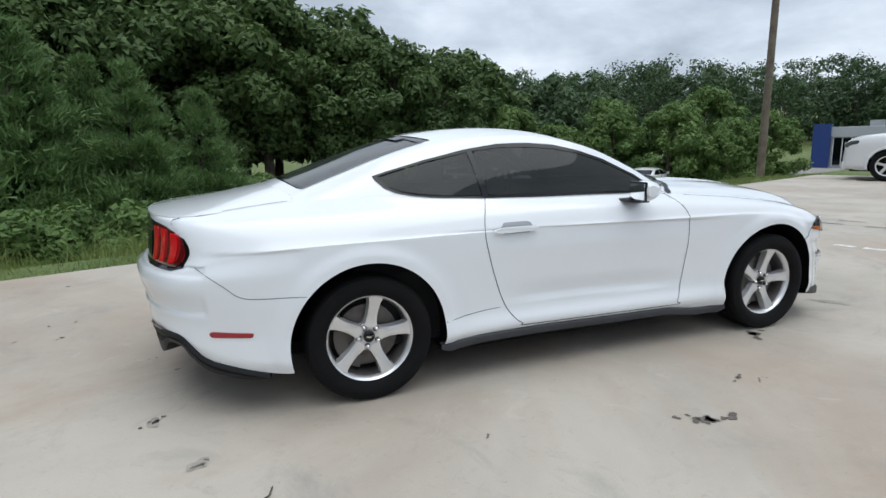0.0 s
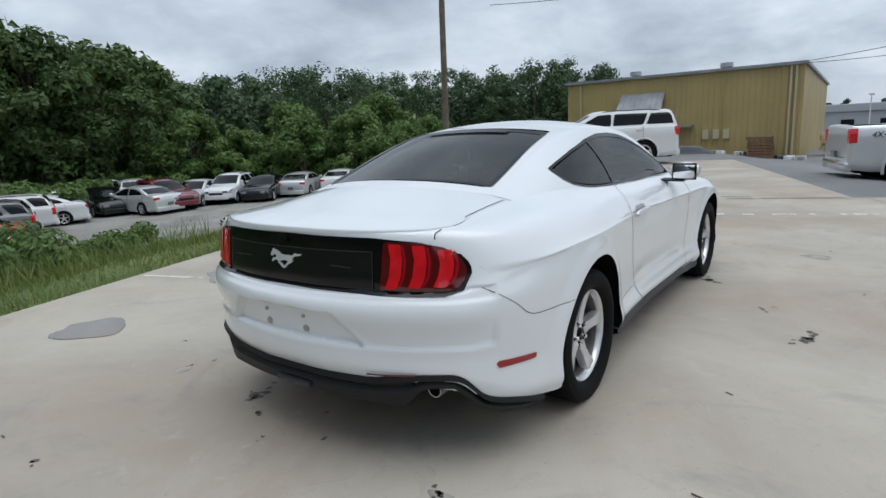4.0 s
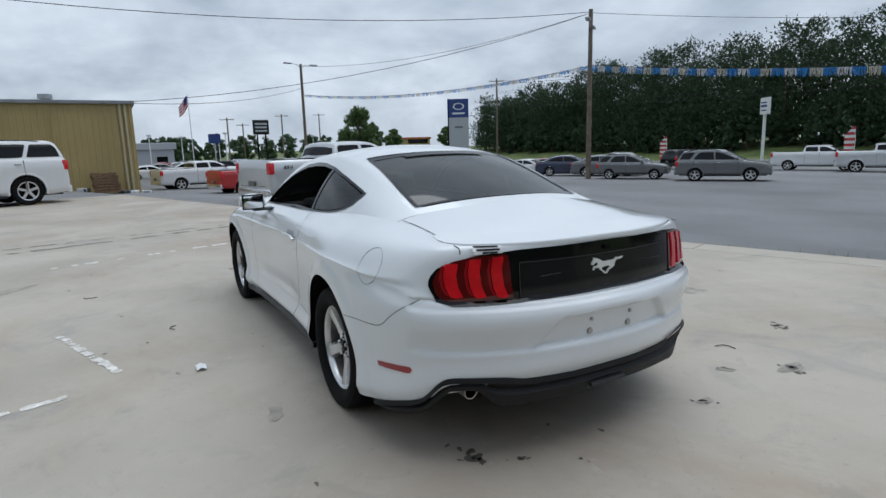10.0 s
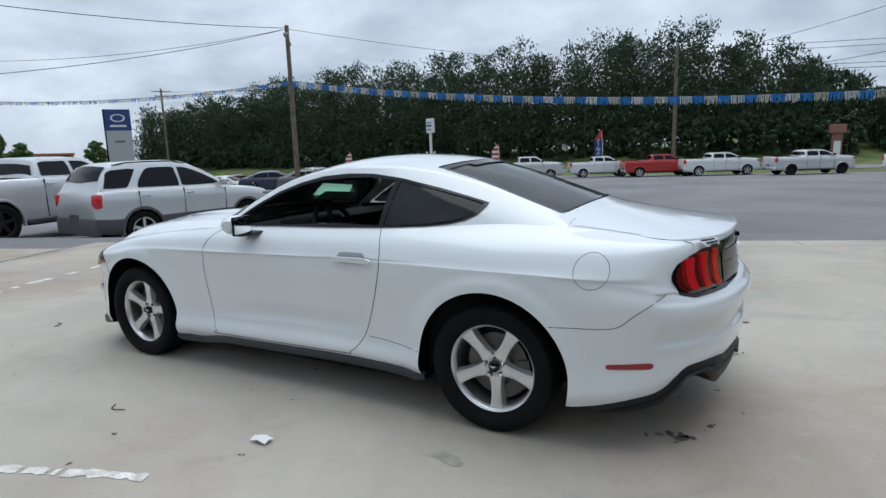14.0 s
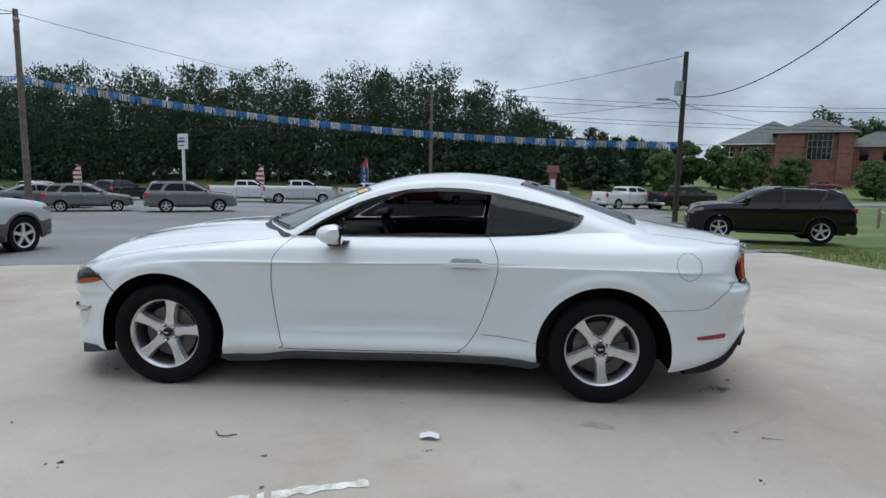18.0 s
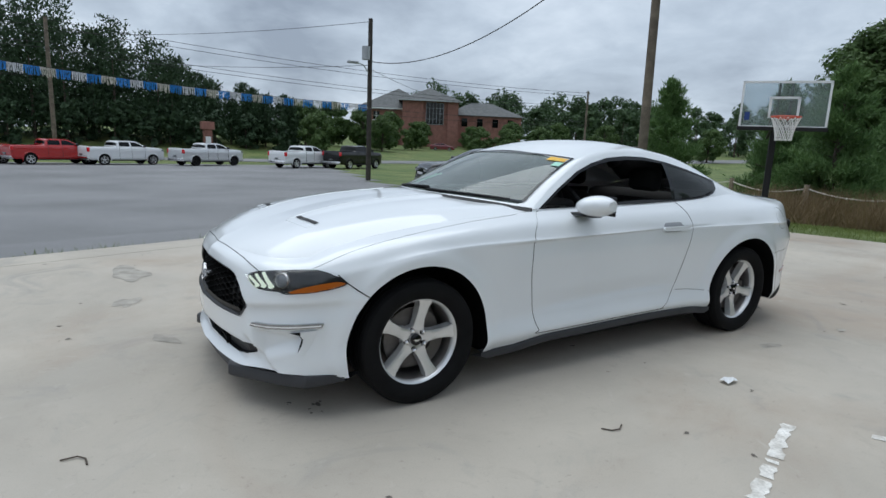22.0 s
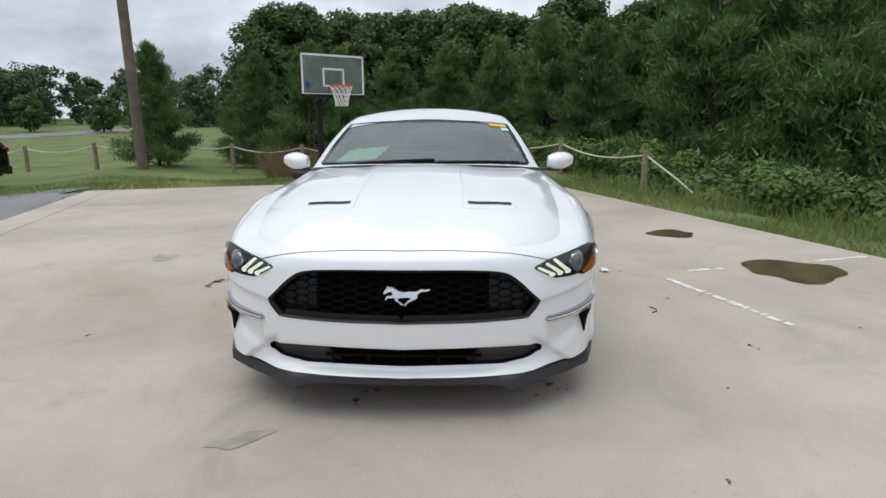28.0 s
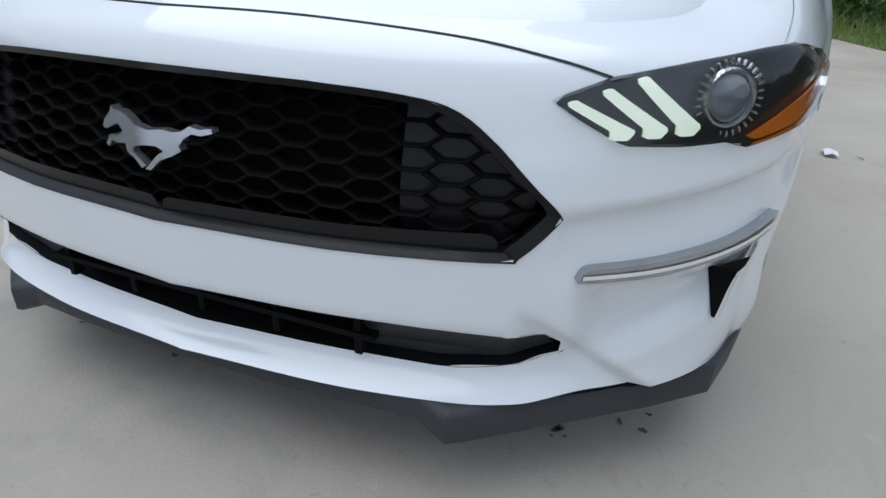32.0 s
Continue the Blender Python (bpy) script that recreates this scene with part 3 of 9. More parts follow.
# Lines along the skin from the sill up to the shoulder: heights, and how far each stands out from the plan line.
ROW_Z = [
    [(0, 0.213), (1.5, 0.211), (2, 0.222), (3, 0.228), (4, 0.205), (6, 0.205), (7, 0.222), (8, 0.235), (9, 0.23), (11, 0.215), (12, 0.25), (13, 0.335), (14, 0.372), (16, 0.378)],
    [(0, 0.248), (2, 0.265), (3, 0.28), (4, 0.27), (6, 0.275), (7, 0.285), (8, 0.295), (9, 0.29), (11, 0.275), (12, 0.31), (13, 0.40), (14, 0.425), (16, 0.432)],
    [(0, 0.345), (2, 0.35), (4, 0.37), (7, 0.385), (9, 0.39), (11, 0.38), (13, 0.47), (16, 0.51)],
    [(0, 0.442), (2, 0.445), (4, 0.50), (7, 0.55), (10, 0.55), (13, 0.555), (16, 0.592)],
    [(0, 0.525), (2, 0.535), (4, 0.61), (7, 0.70), (10, 0.70), (12, 0.67), (13, 0.65), (16, 0.668)],
    [(0, 0.61), (2, 0.615), (4, 0.685), (5, 0.765), (7, 0.795), (9, 0.805), (11, 0.80), (12, 0.75), (13, 0.715), (16, 0.716)],
    [(0, 0.68), (2, 0.68), (4, 0.73), (5, 0.795), (7, 0.822), (9, 0.832), (11, 0.83), (12, 0.805), (13, 0.76), (14, 0.746), (16, 0.740)],
    [(0, 0.716), (2, 0.716), (3, 0.732), (4, 0.785), (5, 0.848), (6, 0.875), (7, 0.897), (8, 0.907), (9, 0.918), (10, 0.93), (11, 0.938), (12, 0.93), (13, 0.925), (16, 0.932)],
    [(0, 0.742), (2, 0.742), (3, 0.757), (4, 0.82), (5, 0.88), (6, 0.922), (7, 0.955), (8, 0.968), (9, 0.995), (10, 1.016), (11, 1.0), (12, 0.978), (13, 0.96), (14, 0.958), (16, 0.962)],
]
ROW_OUT = [
    [(0, 0.002), (2, 0.004), (3, 0.002), (4, -0.012), (7, -0.035), (11, -0.02), (13, -0.03), (16, -0.05)],
    [(0, -0.042), (1.4, -0.04), (2, -0.012), (3, 0.0), (4, 0.0), (7, 0.0), (11, 0.0), (13, -0.012), (16, -0.02)],
    [(0, 0.0), (2, 0.0), (4, -0.008), (7, -0.026), (9, -0.018), (10, 0.0), (11, -0.005), (13, -0.012), (16, -0.012)],
    [(0, 0.0), (2, 0.0), (4, 0.0), (7, -0.022), (9, -0.012), (10, 0.004), (13, 0.0), (16, 0.0)],
    [(0, 0.002), (2, 0.004), (4, 0.0), (7, -0.010), (10, 0.0), (13, 0.012), (16, 0.014)],
    [(0, -0.018), (2, -0.010), (3, -0.004), (4, -0.003), (5, 0.0), (7, 0.0), (10, 0.0), (11, -0.005), (13, -0.008), (16, -0.018)],
    [(0, -0.033), (2, -0.028), (3, -0.022), (4, -0.016), (5, -0.012), (7, -0.012), (10, -0.01), (11, -0.02), (12, -0.02), (13, -0.035), (16, -0.06)],
    [(0, -0.054), (2, -0.054), (3, -0.062), (4, -0.062), (5, -0.055), (6, -0.05), (7, -0.048), (8, -0.05), (9, -0.06), (10, -0.075), (11, -0.10), (12, -0.09), (13, -0.065), (16, -0.075)],
    [(0, -0.09), (2, -0.105), (3, -0.14), (4, -0.178), (5, -0.185), (6, -0.15), (7, -0.12), (8, -0.125), (9, -0.15), (10, -0.23), (11, -0.27), (12, -0.24), (13, -0.13), (14, -0.085), (16, -0.075)],
]
NROW = len(ROW_Z)


def recess(px, py, pz):
    """How far the skin is pressed in at a place: plate recess, lamp pockets and the scallops of the nose."""
    d = 0.0
    if px < -2.1:
        half = 0.28 + 0.11 * (0.65 - pz) / 0.11
        d += 0.030 * step01(0, 0.018, half - abs(py)) * step01(0.508, 0.530, pz) * step01(0, 0.010, 0.652 - pz)
        # The fold that runs out from the plate recess to both corners, and the shelf under the tail panel.
        h = pz - 0.512
        if 0 < h < 0.13 and abs(py) > half - 0.02:
            d += 0.013 * step01(0, 0.012, h) * (1 - step01(0.02, 0.13, h)) * step01(half - 0.02, half + 0.03, abs(py))
        h = pz - 0.694
        if 0 < h < 0.05:
            d += 0.007 * step01(0, 0.010, h)
    if px > 1.7:
        low = 0.30 + 0.10 * (abs(py) - 0.62) / 0.2
        a = abs(py)
        d += 0.03 * step01(0.60, 0.66, a) * step01(0.84, 0.80, a) * step01(low - 0.06, low + 0.02, pz) * step01(0.425, 0.40, pz)
        # Fold from the grille's corner under the lamp, and the inner edge of the corner flap.
        h = 0.528 + 0.16 * (a - 0.57) - pz
        if a > 0.56 and 0 < h < 0.13:
            d += 0.016 * step01(0, 0.02, h) * (1 - step01(0.02, 0.13, h)) * step01(0.56, 0.60, a) * step01(0.93, 0.82, a)
        h = 0.377 - 0.80 * (a - 0.543) - pz
        if 0.40 < a < 0.76 and 0 < h < 0.16 and pz > 0.2:
            d += 0.020 * step01(0, 0.012, h) * (1 - step01(0.06, 0.16, h)) * step01(0.52, 0.58, a)
    if abs(py) > 0.6:
        # Creases: along the door at handle height, and along the haunch towards the tail lamp.
        for za, zb, xa, xb, deep in ((0.792, 0.838, 1.02, -0.98, 0.011), (0.815, 0.80, -1.62, -2.12, 0.008)):
            f = (xa - px) / (xa - xb)
            if 0 < f < 1:
                h = za + (zb - za) * f - pz
                if 0 < h < 0.12:
                    d += deep * step01(0, 0.012, h) * (1 - step01(0.012, 0.12, h)) * min(1, 6 * f, 5 * (1 - f))
        # The ledge low on the door.
        f = (0.66 - px) / 1.30
        if 0 < f < 1:
            g = pz - (0.385 + 0.03 * f)
            if 0 < g < 0.13:
                d += 0.013 * step01(0, 0.014, g) * (1 - step01(0.014, 0.13, g)) * min(1, 5 * f, 5 * (1 - f))
        # Rolled lips of the wheel arches.
        for ax in (1.372, -1.350):
            r = math.hypot(px - ax, pz - 0.322) - 0.397
            if -0.03 < r < 0.10:
                d -= 0.016 * (1 - step01(0.02, 0.10, r))
    return d


_columns = {}


def column(t):
    """The points of the section at t, sill to shoulder."""
    t = round(t, 4)
    if t not in _columns:
        x, y = curve_t(PLAN_X, t), curve_t(PLAN_Y, t)
        e = 0.03
        a, b = max(0, t - e), min(16, t + e)
        tx, ty = curve_t(PLAN_X, b) - curve_t(PLAN_X, a), curve_t(PLAN_Y, b) - curve_t(PLAN_Y, a)
        if t < 0.05:
            tx, ty = 0.0, 1.0
        if t > 15.95:
            tx, ty = 0.0, -1.0
        n = Vector((ty, -tx, 0)).normalized()
        pts = []
        for rz, ro in zip(ROW_Z, ROW_OUT):
            o = line_of(ro, t)
            pts.append(Vector((x + n.x * o, max(0.0, y + n.y * o), line_of(rz, t))))
        _columns[t] = (pts, n)
    return _columns[t]


def table(t):
    """The section at t as fine steps of w."""
    t = round(t, 4)
    if t not in _tables:
        pts, n = column(t)
        keys = [[(i / (NROW - 1), q[a]) for i, q in enumerate(pts)] for a in range(3)]
        _tables[t] = ([Vector([line_of(keys[a], k / 64) for a in range(3)]) for k in range(65)], n)
    return _tables[t]


_tables = {}


def skin(t, w, out=0.0):
    """The body side at t (0 nose to 16 tail) and w (0 sill to 1 shoulder)."""
    rows, n = table(t)
    k = min(63, max(0, int(w * 64)))
    p = rows[k].lerp(rows[k + 1], w * 64 - k)
    return p + n * (out - recess(p.x, p.y, p.z))


def w_at(t, z):
    rows, _ = table(t)
    lo, hi = 0, 64
    while hi - lo > 1:
        mid = (lo + hi) // 2
        if rows[mid].z < z:
            lo = mid
        else:
            hi = mid
    d = rows[hi].z - rows[lo].z
    return (lo + min(1, max(0, (z - rows[lo].z) / d if d > 1e-9 else 0))) / 64


def on_side(x, z, out=0.0):
    lo, hi = 0.0, 16.0
    for _ in range(20):
        t = (lo + hi) / 2
        if skin(t, w_at(t, z)).x > x:
            lo = t
        else:
            hi = t
    return skin(t, w_at(t, z), out)


def on_nose(y, z, out=0.0):
    lo, hi = 0.0, 4.6
    for _ in range(18):
        t = (lo + hi) / 2
        if skin(t, w_at(t, z)).y < abs(y):
            lo = t
        else:
            hi = t
    p = skin(t, w_at(t, z), out)
    return Vector((p.x, math.copysign(p.y, y), p.z))


def on_tail(y, z, out=0.0):
    lo, hi = 11.8, 16.0
    for _ in range(18):
        t = (lo + hi) / 2
        if skin(t, w_at(t, z)).y > abs(y):
            lo = t
        else:
            hi = t
    p = skin(t, w_at(t, z), out)
    return Vector((p.x, math.copysign(p.y, y), p.z))


def poly_inside(poly, a, b):
    """Signed distance to an outline, positive inside."""
    best, inside = 1e9, False
    for (x0, y0), (x1, y1) in zip(poly, poly[1:] + poly[:1]):
        dx, dy = x1 - x0, y1 - y0
        k = min(1, max(0, ((a - x0) * dx + (b - y0) * dy) / (dx * dx + dy * dy + 1e-12)))
        best = min(best, (a - x0 - k * dx) ** 2 + (b - y0 - k * dy) ** 2)
        if (y0 > b) != (y1 > b) and a < (x1 - x0) * (b - y0) / (y1 - y0) + x0:
            inside = not inside
    return math.sqrt(best) if inside else -math.sqrt(best)


def cut(bm, f):
    """Takes away the part of a surface where f > 0, and draws the rim onto f = 0."""
    val = {v: f(v.co) for v in bm.verts}
    gone = [fc for fc in bm.faces if all(val[v] > 0 for v in fc.verts)]
    bmesh.ops.delete(bm, geom=gone, context="FACES_ONLY")
    moves = {}
    for v in bm.verts:
        if val[v] > 0 and v.link_faces:
            best = None
            for ed in v.link_edges:
                o = ed.other_vert(v)
                if val[o] <= 0:
                    k = val[v] / (val[v] - val[o])
                    d = (o.co - v.co) * k
                    if best is None or d.length < best.length:
                        best = d
            if best is None:
                for fc in v.link_faces:
                    for o in fc.verts:
                        if val[o] <= 0:
                            k = val[v] / (val[v] - val[o])
                            d = (o.co - v.co) * k
                            if best is None or d.length < best.length:
                                best = d
            if best is not None:
                moves[v] = best
    for v, d in moves.items():
        v.co += d
    loose = [v for v in bm.verts if not v.link_faces]
    bmesh.ops.delete(bm, geom=loose, context="VERTS")
    return bm


def grid(rows):
    bm = bmesh.new()
    vs = [[bm.verts.new(p) for p in r] for r in rows]
    for a, b in zip(vs, vs[1:]):
        for i in range(len(a) - 1):
            q = [a[i], a[i + 1], b[i + 1], b[i]]
            if len({tuple(round(c, 5) for c in v.co) for v in q}) >= 3:
                bm.faces.new(q)
    bmesh.ops.remove_doubles(bm, verts=bm.verts, dist=0.0004)
    return bm


def both_sides(bm):
    """Adds the mirror image across the car's middle."""
    geo = bm.verts[:] + bm.edges[:] + bm.faces[:]
    r = bmesh.ops.duplicate(bm, geom=geo)
    vs = [g for g in r["geom"] if isinstance(g, bmesh.types.BMVert)]
    bmesh.ops.scale(bm, vec=(1, -1, 1), verts=vs)
    bmesh.ops.remove_doubles(bm, verts=bm.verts, dist=0.0008)
    return bm


def mirrored(bm):
    bmesh.ops.scale(bm, vec=(1, -1, 1), verts=bm.verts)
    return bm


def patch(outline, surf, out, step=0.02, back=0.0):
    """A shell of a given outline laid on a surface; back: how far its rim turns in."""
    a0, a1 = min(p[0] for p in outline), max(p[0] for p in outline)
    b0, b1 = min(p[1] for p in outline), max(p[1] for p in outline)
    na, nb = max(3, int((a1 - a0) / step) + 2), max(3, int((b1 - b0) / step) + 2)
    ex, ey = 0.12 * step, 0.12 * step
    bm = grid([[Vector((a0 - ex + (a1 - a0 + 2 * ex) * i / na, b0 - ey + (b1 - b0 + 2 * ey) * j / nb, 0)) for j in range(nb + 1)] for i in range(na + 1)])
    cut(bm, lambda c: -poly_inside(outline, c.x, c.y))
    rim = []
    if back:
        edges = [ed for ed in bm.edges if len(ed.link_faces) == 1]
        r = bmesh.ops.extrude_edge_only(bm, edges=edges)
        rim = [g for g in r["geom"] if isinstance(g, bmesh.types.BMVert)]
    rim = set(rim)
    for v in bm.verts:
        v.co = surf(v.co.x, v.co.y, out - (back if v in rim else 0.0))
    return bm


def ribbon(points, normals, width):
    """A thin strip along a line, lying across the normals."""
    bm = bmesh.new()
    pairs = []
    for i, p in enumerate(points):
        d = (points[min(i + 1, len(points) - 1)] - points[max(i - 1, 0)]).normalized()
        s = d.cross(normals[i]).normalized() * width / 2
        pairs.append((bm.verts.new(p + s), bm.verts.new(p - s)))
    for a, b in zip(pairs, pairs[1:]):
        bm.faces.new((a[0], a[1], b[1], b[0]))
    return bm


def dense(poly, n):
    """Points evenly along an open line of keys, by smooth curves."""
    out = []
    ks = list(range(len(poly)))
    for i in range(n + 1):
        s = (len(poly) - 1) * i / n
        out.append(tuple(line_of([(k, poly[k][a]) for k in ks], s) for a in range(len(poly[0]))))
    return out


coupe = thing("car", "white two-door fastback coupe with silver five-spoke wheels", "car")
ARCH_R = 0.397
AXLE_F, AXLE_R, HUB_Z = 1.372, -1.350, 0.322


def arch(c):
    if abs(c.y) < 0.5:
        return -1.0
    return max(ARCH_R - math.hypot(c.x - AXLE_F, c.z - HUB_Z), ARCH_R - math.hypot(c.x - AXLE_R, c.z - HUB_Z))


DOOR = [(0.555, 0.962), (0.64, 0.87), (0.668, 0.80), (0.672, 0.65), (0.655, 0.5), (0.632, 0.36), (0.60, 0.285), (0.54, 0.262), (-0.40, 0.275), (-0.49, 0.292), (-0.545, 0.335), (-0.60, 0.42), (-0.66, 0.58), (-0.705, 0.74), (-0.715, 0.82), (-0.70, 0.90), (-0.655, 0.985)]
GRILLE = [(0.0, 0.670), (0.25, 0.667), (0.38, 0.659), (0.44, 0.645), (0.49, 0.61), (0.535, 0.567), (0.575, 0.528), (0.574, 0.514), (0.53, 0.462), (0.50, 0.454), (0.25, 0.449), (0.0, 0.449)]
LOWER = [(0.0, 0.338), (0.3, 0.340), (0.5, 0.334), (0.575, 0.325), (0.612, 0.298), (0.52, 0.266), (0.43, 0.247), (0.25, 0.249), (0.0, 0.249)]
TAILPANEL = [(0.0, 0.938), (0.43, 0.933), (0.60, 0.916), (0.66, 0.899), (0.73, 0.868), (0.756, 0.83), (0.762, 0.795), (0.745, 0.735), (0.70, 0.719), (0.41, 0.722), (0.0, 0.723)]
HEADLAMP = [(0.541, 0.664), (0.605, 0.690), (0.69, 0.706), (0.776, 0.719), (0.815, 0.722), (0.845, 0.712), (0.872, 0.688), (0.882, 0.660), (0.868, 0.640), (0.835, 0.622), (0.785, 0.612), (0.765, 0.608), (0.738, 0.617), (0.69, 0.614), (0.626, 0.616), (0.586, 0.638)]


def two(poly):
    """A half outline made whole across the middle."""
    return poly + [(-a, b) for a, b in reversed(poly) if a > 1e-6]


GRILLE2, LOWER2, TAIL2 = two(GRILLE), two(LOWER), two(TAILPANEL)


def skin_panel(name, t0, t1, n, m, keep, label=""):
    rows = [[skin(t0 + (t1 - t0) * i / n, j / m) for j in range(m + 1)] for i in range(n + 1)]
    bm = grid(rows)
    cut(bm, arch)
    return keep(bm)


def door_x(z):
    """Front and rear edge of the door opening at a height."""
    f = [(p[1], p[0]) for p in reversed(DOOR[:8])]
    r = [(p[1], p[0]) for p in DOOR[8:]]
    return line_of(f, z), line_of(r, z)


@functools.lru_cache(None)
def front_shell_once():
    bm = skin_panel("f", 0, 6.75, 130, 64, lambda b: b)
    cut(bm, lambda c: min(poly_inside(GRILLE2, c.y, c.z), c.x - 1.8))
    cut(bm, lambda c: min(poly_inside(LOWER2, c.y, c.z), c.x - 1.8))
    return bm


def split(bm, f):
    """Keeps the side where f <= 0."""
    return cut(bm, f)


def front_shell():
    return front_shell_once().copy()


body = part("body", both_sides(split(front_shell(), lambda c: 1.745 + 0.14 * (c.z - 0.66) - c.x)), M_PAINT, coupe, "white front bumper cover", 60)
body.name = "front_bumper"
fender_bm = split(split(front_shell(), lambda c: c.x - 1.745 - 0.14 * (c.z - 0.66)), lambda c: door_x(c.z)[0] - c.x if c.z > 0.262 else -1)
fender = part("fender", fender_bm, M_PAINT, coupe, "", 60)
part("fender", mirrored(split(split(front_shell(), lambda c: c.x - 1.745 - 0.14 * (c.z - 0.66)), lambda c: door_x(c.z)[0] - c.x if c.z > 0.262 else -1)), M_PAINT, coupe, "", 60)


@functools.lru_cache(None)
def mid_shell_once():
    return skin_panel("m", 5.9, 9.6, 70, 64, lambda b: b)


def mid_shell():
    return mid_shell_once().copy()


def in_door(c):
    if c.z < 0.262:
        return -0.05
    a, b = door_x(c.z)
    return min(a - c.x, c.x - b, c.z - 0.262)


@functools.lru_cache(None)
def rear_shell_once():
    return skin_panel("r", 7.6, 16, 140, 64, lambda b: b)


def rear_shell():
    return rear_shell_once().copy()


for sgn in (1, -1):
    fix = (lambda b: b) if sgn > 0 else mirrored
    part("door", fix(split(mid_shell(), lambda c: -in_door(c))), M_PAINT, coupe, "", 60)
    part("sill", fix(split(split(split(mid_shell(), lambda c: c.z - 0.285), in_door), lambda c: max(c.x - 0.62, -0.47 - c.x))), M_PAINT, coupe, "", 60)
    part("quarter_panel", fix(split(split(rear_shell(), lambda c: c.x - (door_x(c.z)[1] if c.z > 0.262 else -0.4)), lambda c: -1.765 - 0.55 * (0.60 - c.z) * (1 if c.z < 0.60 else -1.2) - c.x if c.z < 0.74 else -2.05 - 0.9 * (c.z - 0.74) - c.x)), M_PAINT, coupe, "", 60)
tail_bm = split(rear_shell(), lambda c: c.x - (-1.765 - 0.55 * (0.60 - c.z) * (1 if c.z < 0.60 else -1.2)) if c.z < 0.74 else c.x + 2.05 + 0.9 * (c.z - 0.74))
part("rear_bumper", both_sides(tail_bm), M_PAINT, coupe, "white rear bumper cover with an empty plate recess", 60)

# Hood and deck: patches between the shoulder lines.
WS_BASE = [(0.60, 0.765, 0.948), (0.74, 0.60, 0.972), (0.86, 0.40, 0.988), (0.93, 0.20, 0.997), (0.95, 0.0, 1.0)]


def t_of_x(x, lo=3.0, hi=12.5):
    for _ in range(24):
        t = (lo + hi) / 2
        if skin(t, 1.0).x > x:
            lo = t
        else:
            hi = t
    return t


T_A, T_H = t_of_x(0.60), 2.75
T_D = t_of_x(-1.66)


def hood_at(f, q):
    """f: 0 nose edge to 1 screen, q: 0 middle to 1 side."""
    front, side = skin(T_H * q, 1.0), skin(T_H + (T_A - T_H) * f, 1.0)
    s = 4 * (1 - q)
    back = Vector([line_of([(k, p[a]) for k, p in enumerate(WS_BASE)], s) for a in range(3)])
    c0, c1 = skin(0, 1.0), Vector(WS_BASE[-1])
    mid = c0.lerp(c1, f)
    p = front.lerp(back, f) + mid.lerp(side, q) - (c0.lerp(skin(T_H, 1.0), q)).lerp(c1.lerp(Vector(WS_BASE[0]), q), f)
    p.z += 0.064 * math.sin(math.pi * f ** 0.75) ** 0.9 * (1 - q ** 3.0)
    ridge = math.exp(-((q - 0.80) / 0.10) ** 2) * 0.006 * step01(0.1, 0.5, f)
    dome = 0.008 * step01(0.36, 0.30, abs(p.y) / 0.9) * step01(0.12, 0.45, f)
    p.z += ridge + dome
    return p


hood = part("hood", both_sides(grid([[hood_at(i / 40, j / 30) for j in range(31)] for i in range(41)])), M_PAINT, coupe, "white hood with two slim black vents", 50)

RAIL = [(0.585, 0.752, 0.962), (0.36, 0.685, 1.112), (0.10, 0.615, 1.238), (-0.18, 0.578, 1.30), (-0.48, 0.565, 1.312), (-0.80, 0.560, 1.285), (-1.10, 0.553, 1.215), (-1.40, 0.545, 1.118), (-1.66, 0.54, 1.03)]
SPINE = [(0.95, 0, 1.0), (0.60, 0, 1.137), (0.22, 0, 1.27), (-0.10, 0, 1.35), (-0.45, 0, 1.374), (-0.85, 0, 1.342), (-1.15, 0, 1.268), (-1.45, 0, 1.168), (-1.74, 0, 1.066)]


def rail(u):
    return Vector([line_of([(k, p[a]) for k, p in enumerate(RAIL)], u * 8) for a in range(3)])


def spine(u):
    return Vector([line_of([(k, p[a]) for k, p in enumerate(SPINE)], u * 8) for a in range(3)])


def house_at(u, w, out=0.0):
    """The cabin: u from screen base to deck, w 0 belt, 1 roof rail, 2 middle."""
    r = rail(u)
    if w <= 1:
        b = skin(T_A + (T_D - T_A) * u, 1.0)
        p = b.lerp(r, w)
        p.y += 0.018 * math.sin(math.pi * w) * min(1, (r - b).length / 0.25)
        return p + Vector((0, out * 0.85, out * 0.5))
    q = w - 1
    c = spine(u)
    k = 1 - (1 - q) ** 2.0
    p = Vector((r.x + (c.x - r.x) * k, r.y * (1 - q), r.z + (c.z - r.z) * (1 - (1 - q) ** 2.3)))
    tilt = Vector((spine(min(1, u + 0.02)) - spine(max(0, u - 0.02)))).normalized()
    return p + out * Vector((-tilt.z, 0, tilt.x)) * (-1 if tilt.x < 0 else 1)


SIDEWIN = [(0.545, 0.957), (0.36, 1.07), (0.17, 1.165), (0.02, 1.215), (-0.14, 1.25), (-0.32, 1.264), (-0.50, 1.262), (-0.70, 1.238), (-0.95, 1.188), (-1.15, 1.139), (-1.243, 1.114), (-1.235, 1.094), (-1.20, 1.056), (-1.14, 1.028), (-1.06, 1.011), (-0.95, 0.998), (-0.82, 0.989), (-0.66, 0.983), (-0.12, 0.972), (0.25, 0.964)]
U_WS, U_RW0, U_RW1 = 0.262, 0.655, 0.972


def house_bm():
    bm = grid([[house_at(i / 110, j / 22) for j in range(45)] for i in range(111)])
    cut(bm, lambda c: min(poly_inside(SIDEWIN, c.x, c.z) - 0.004, c.y - 0.45))
    return bm


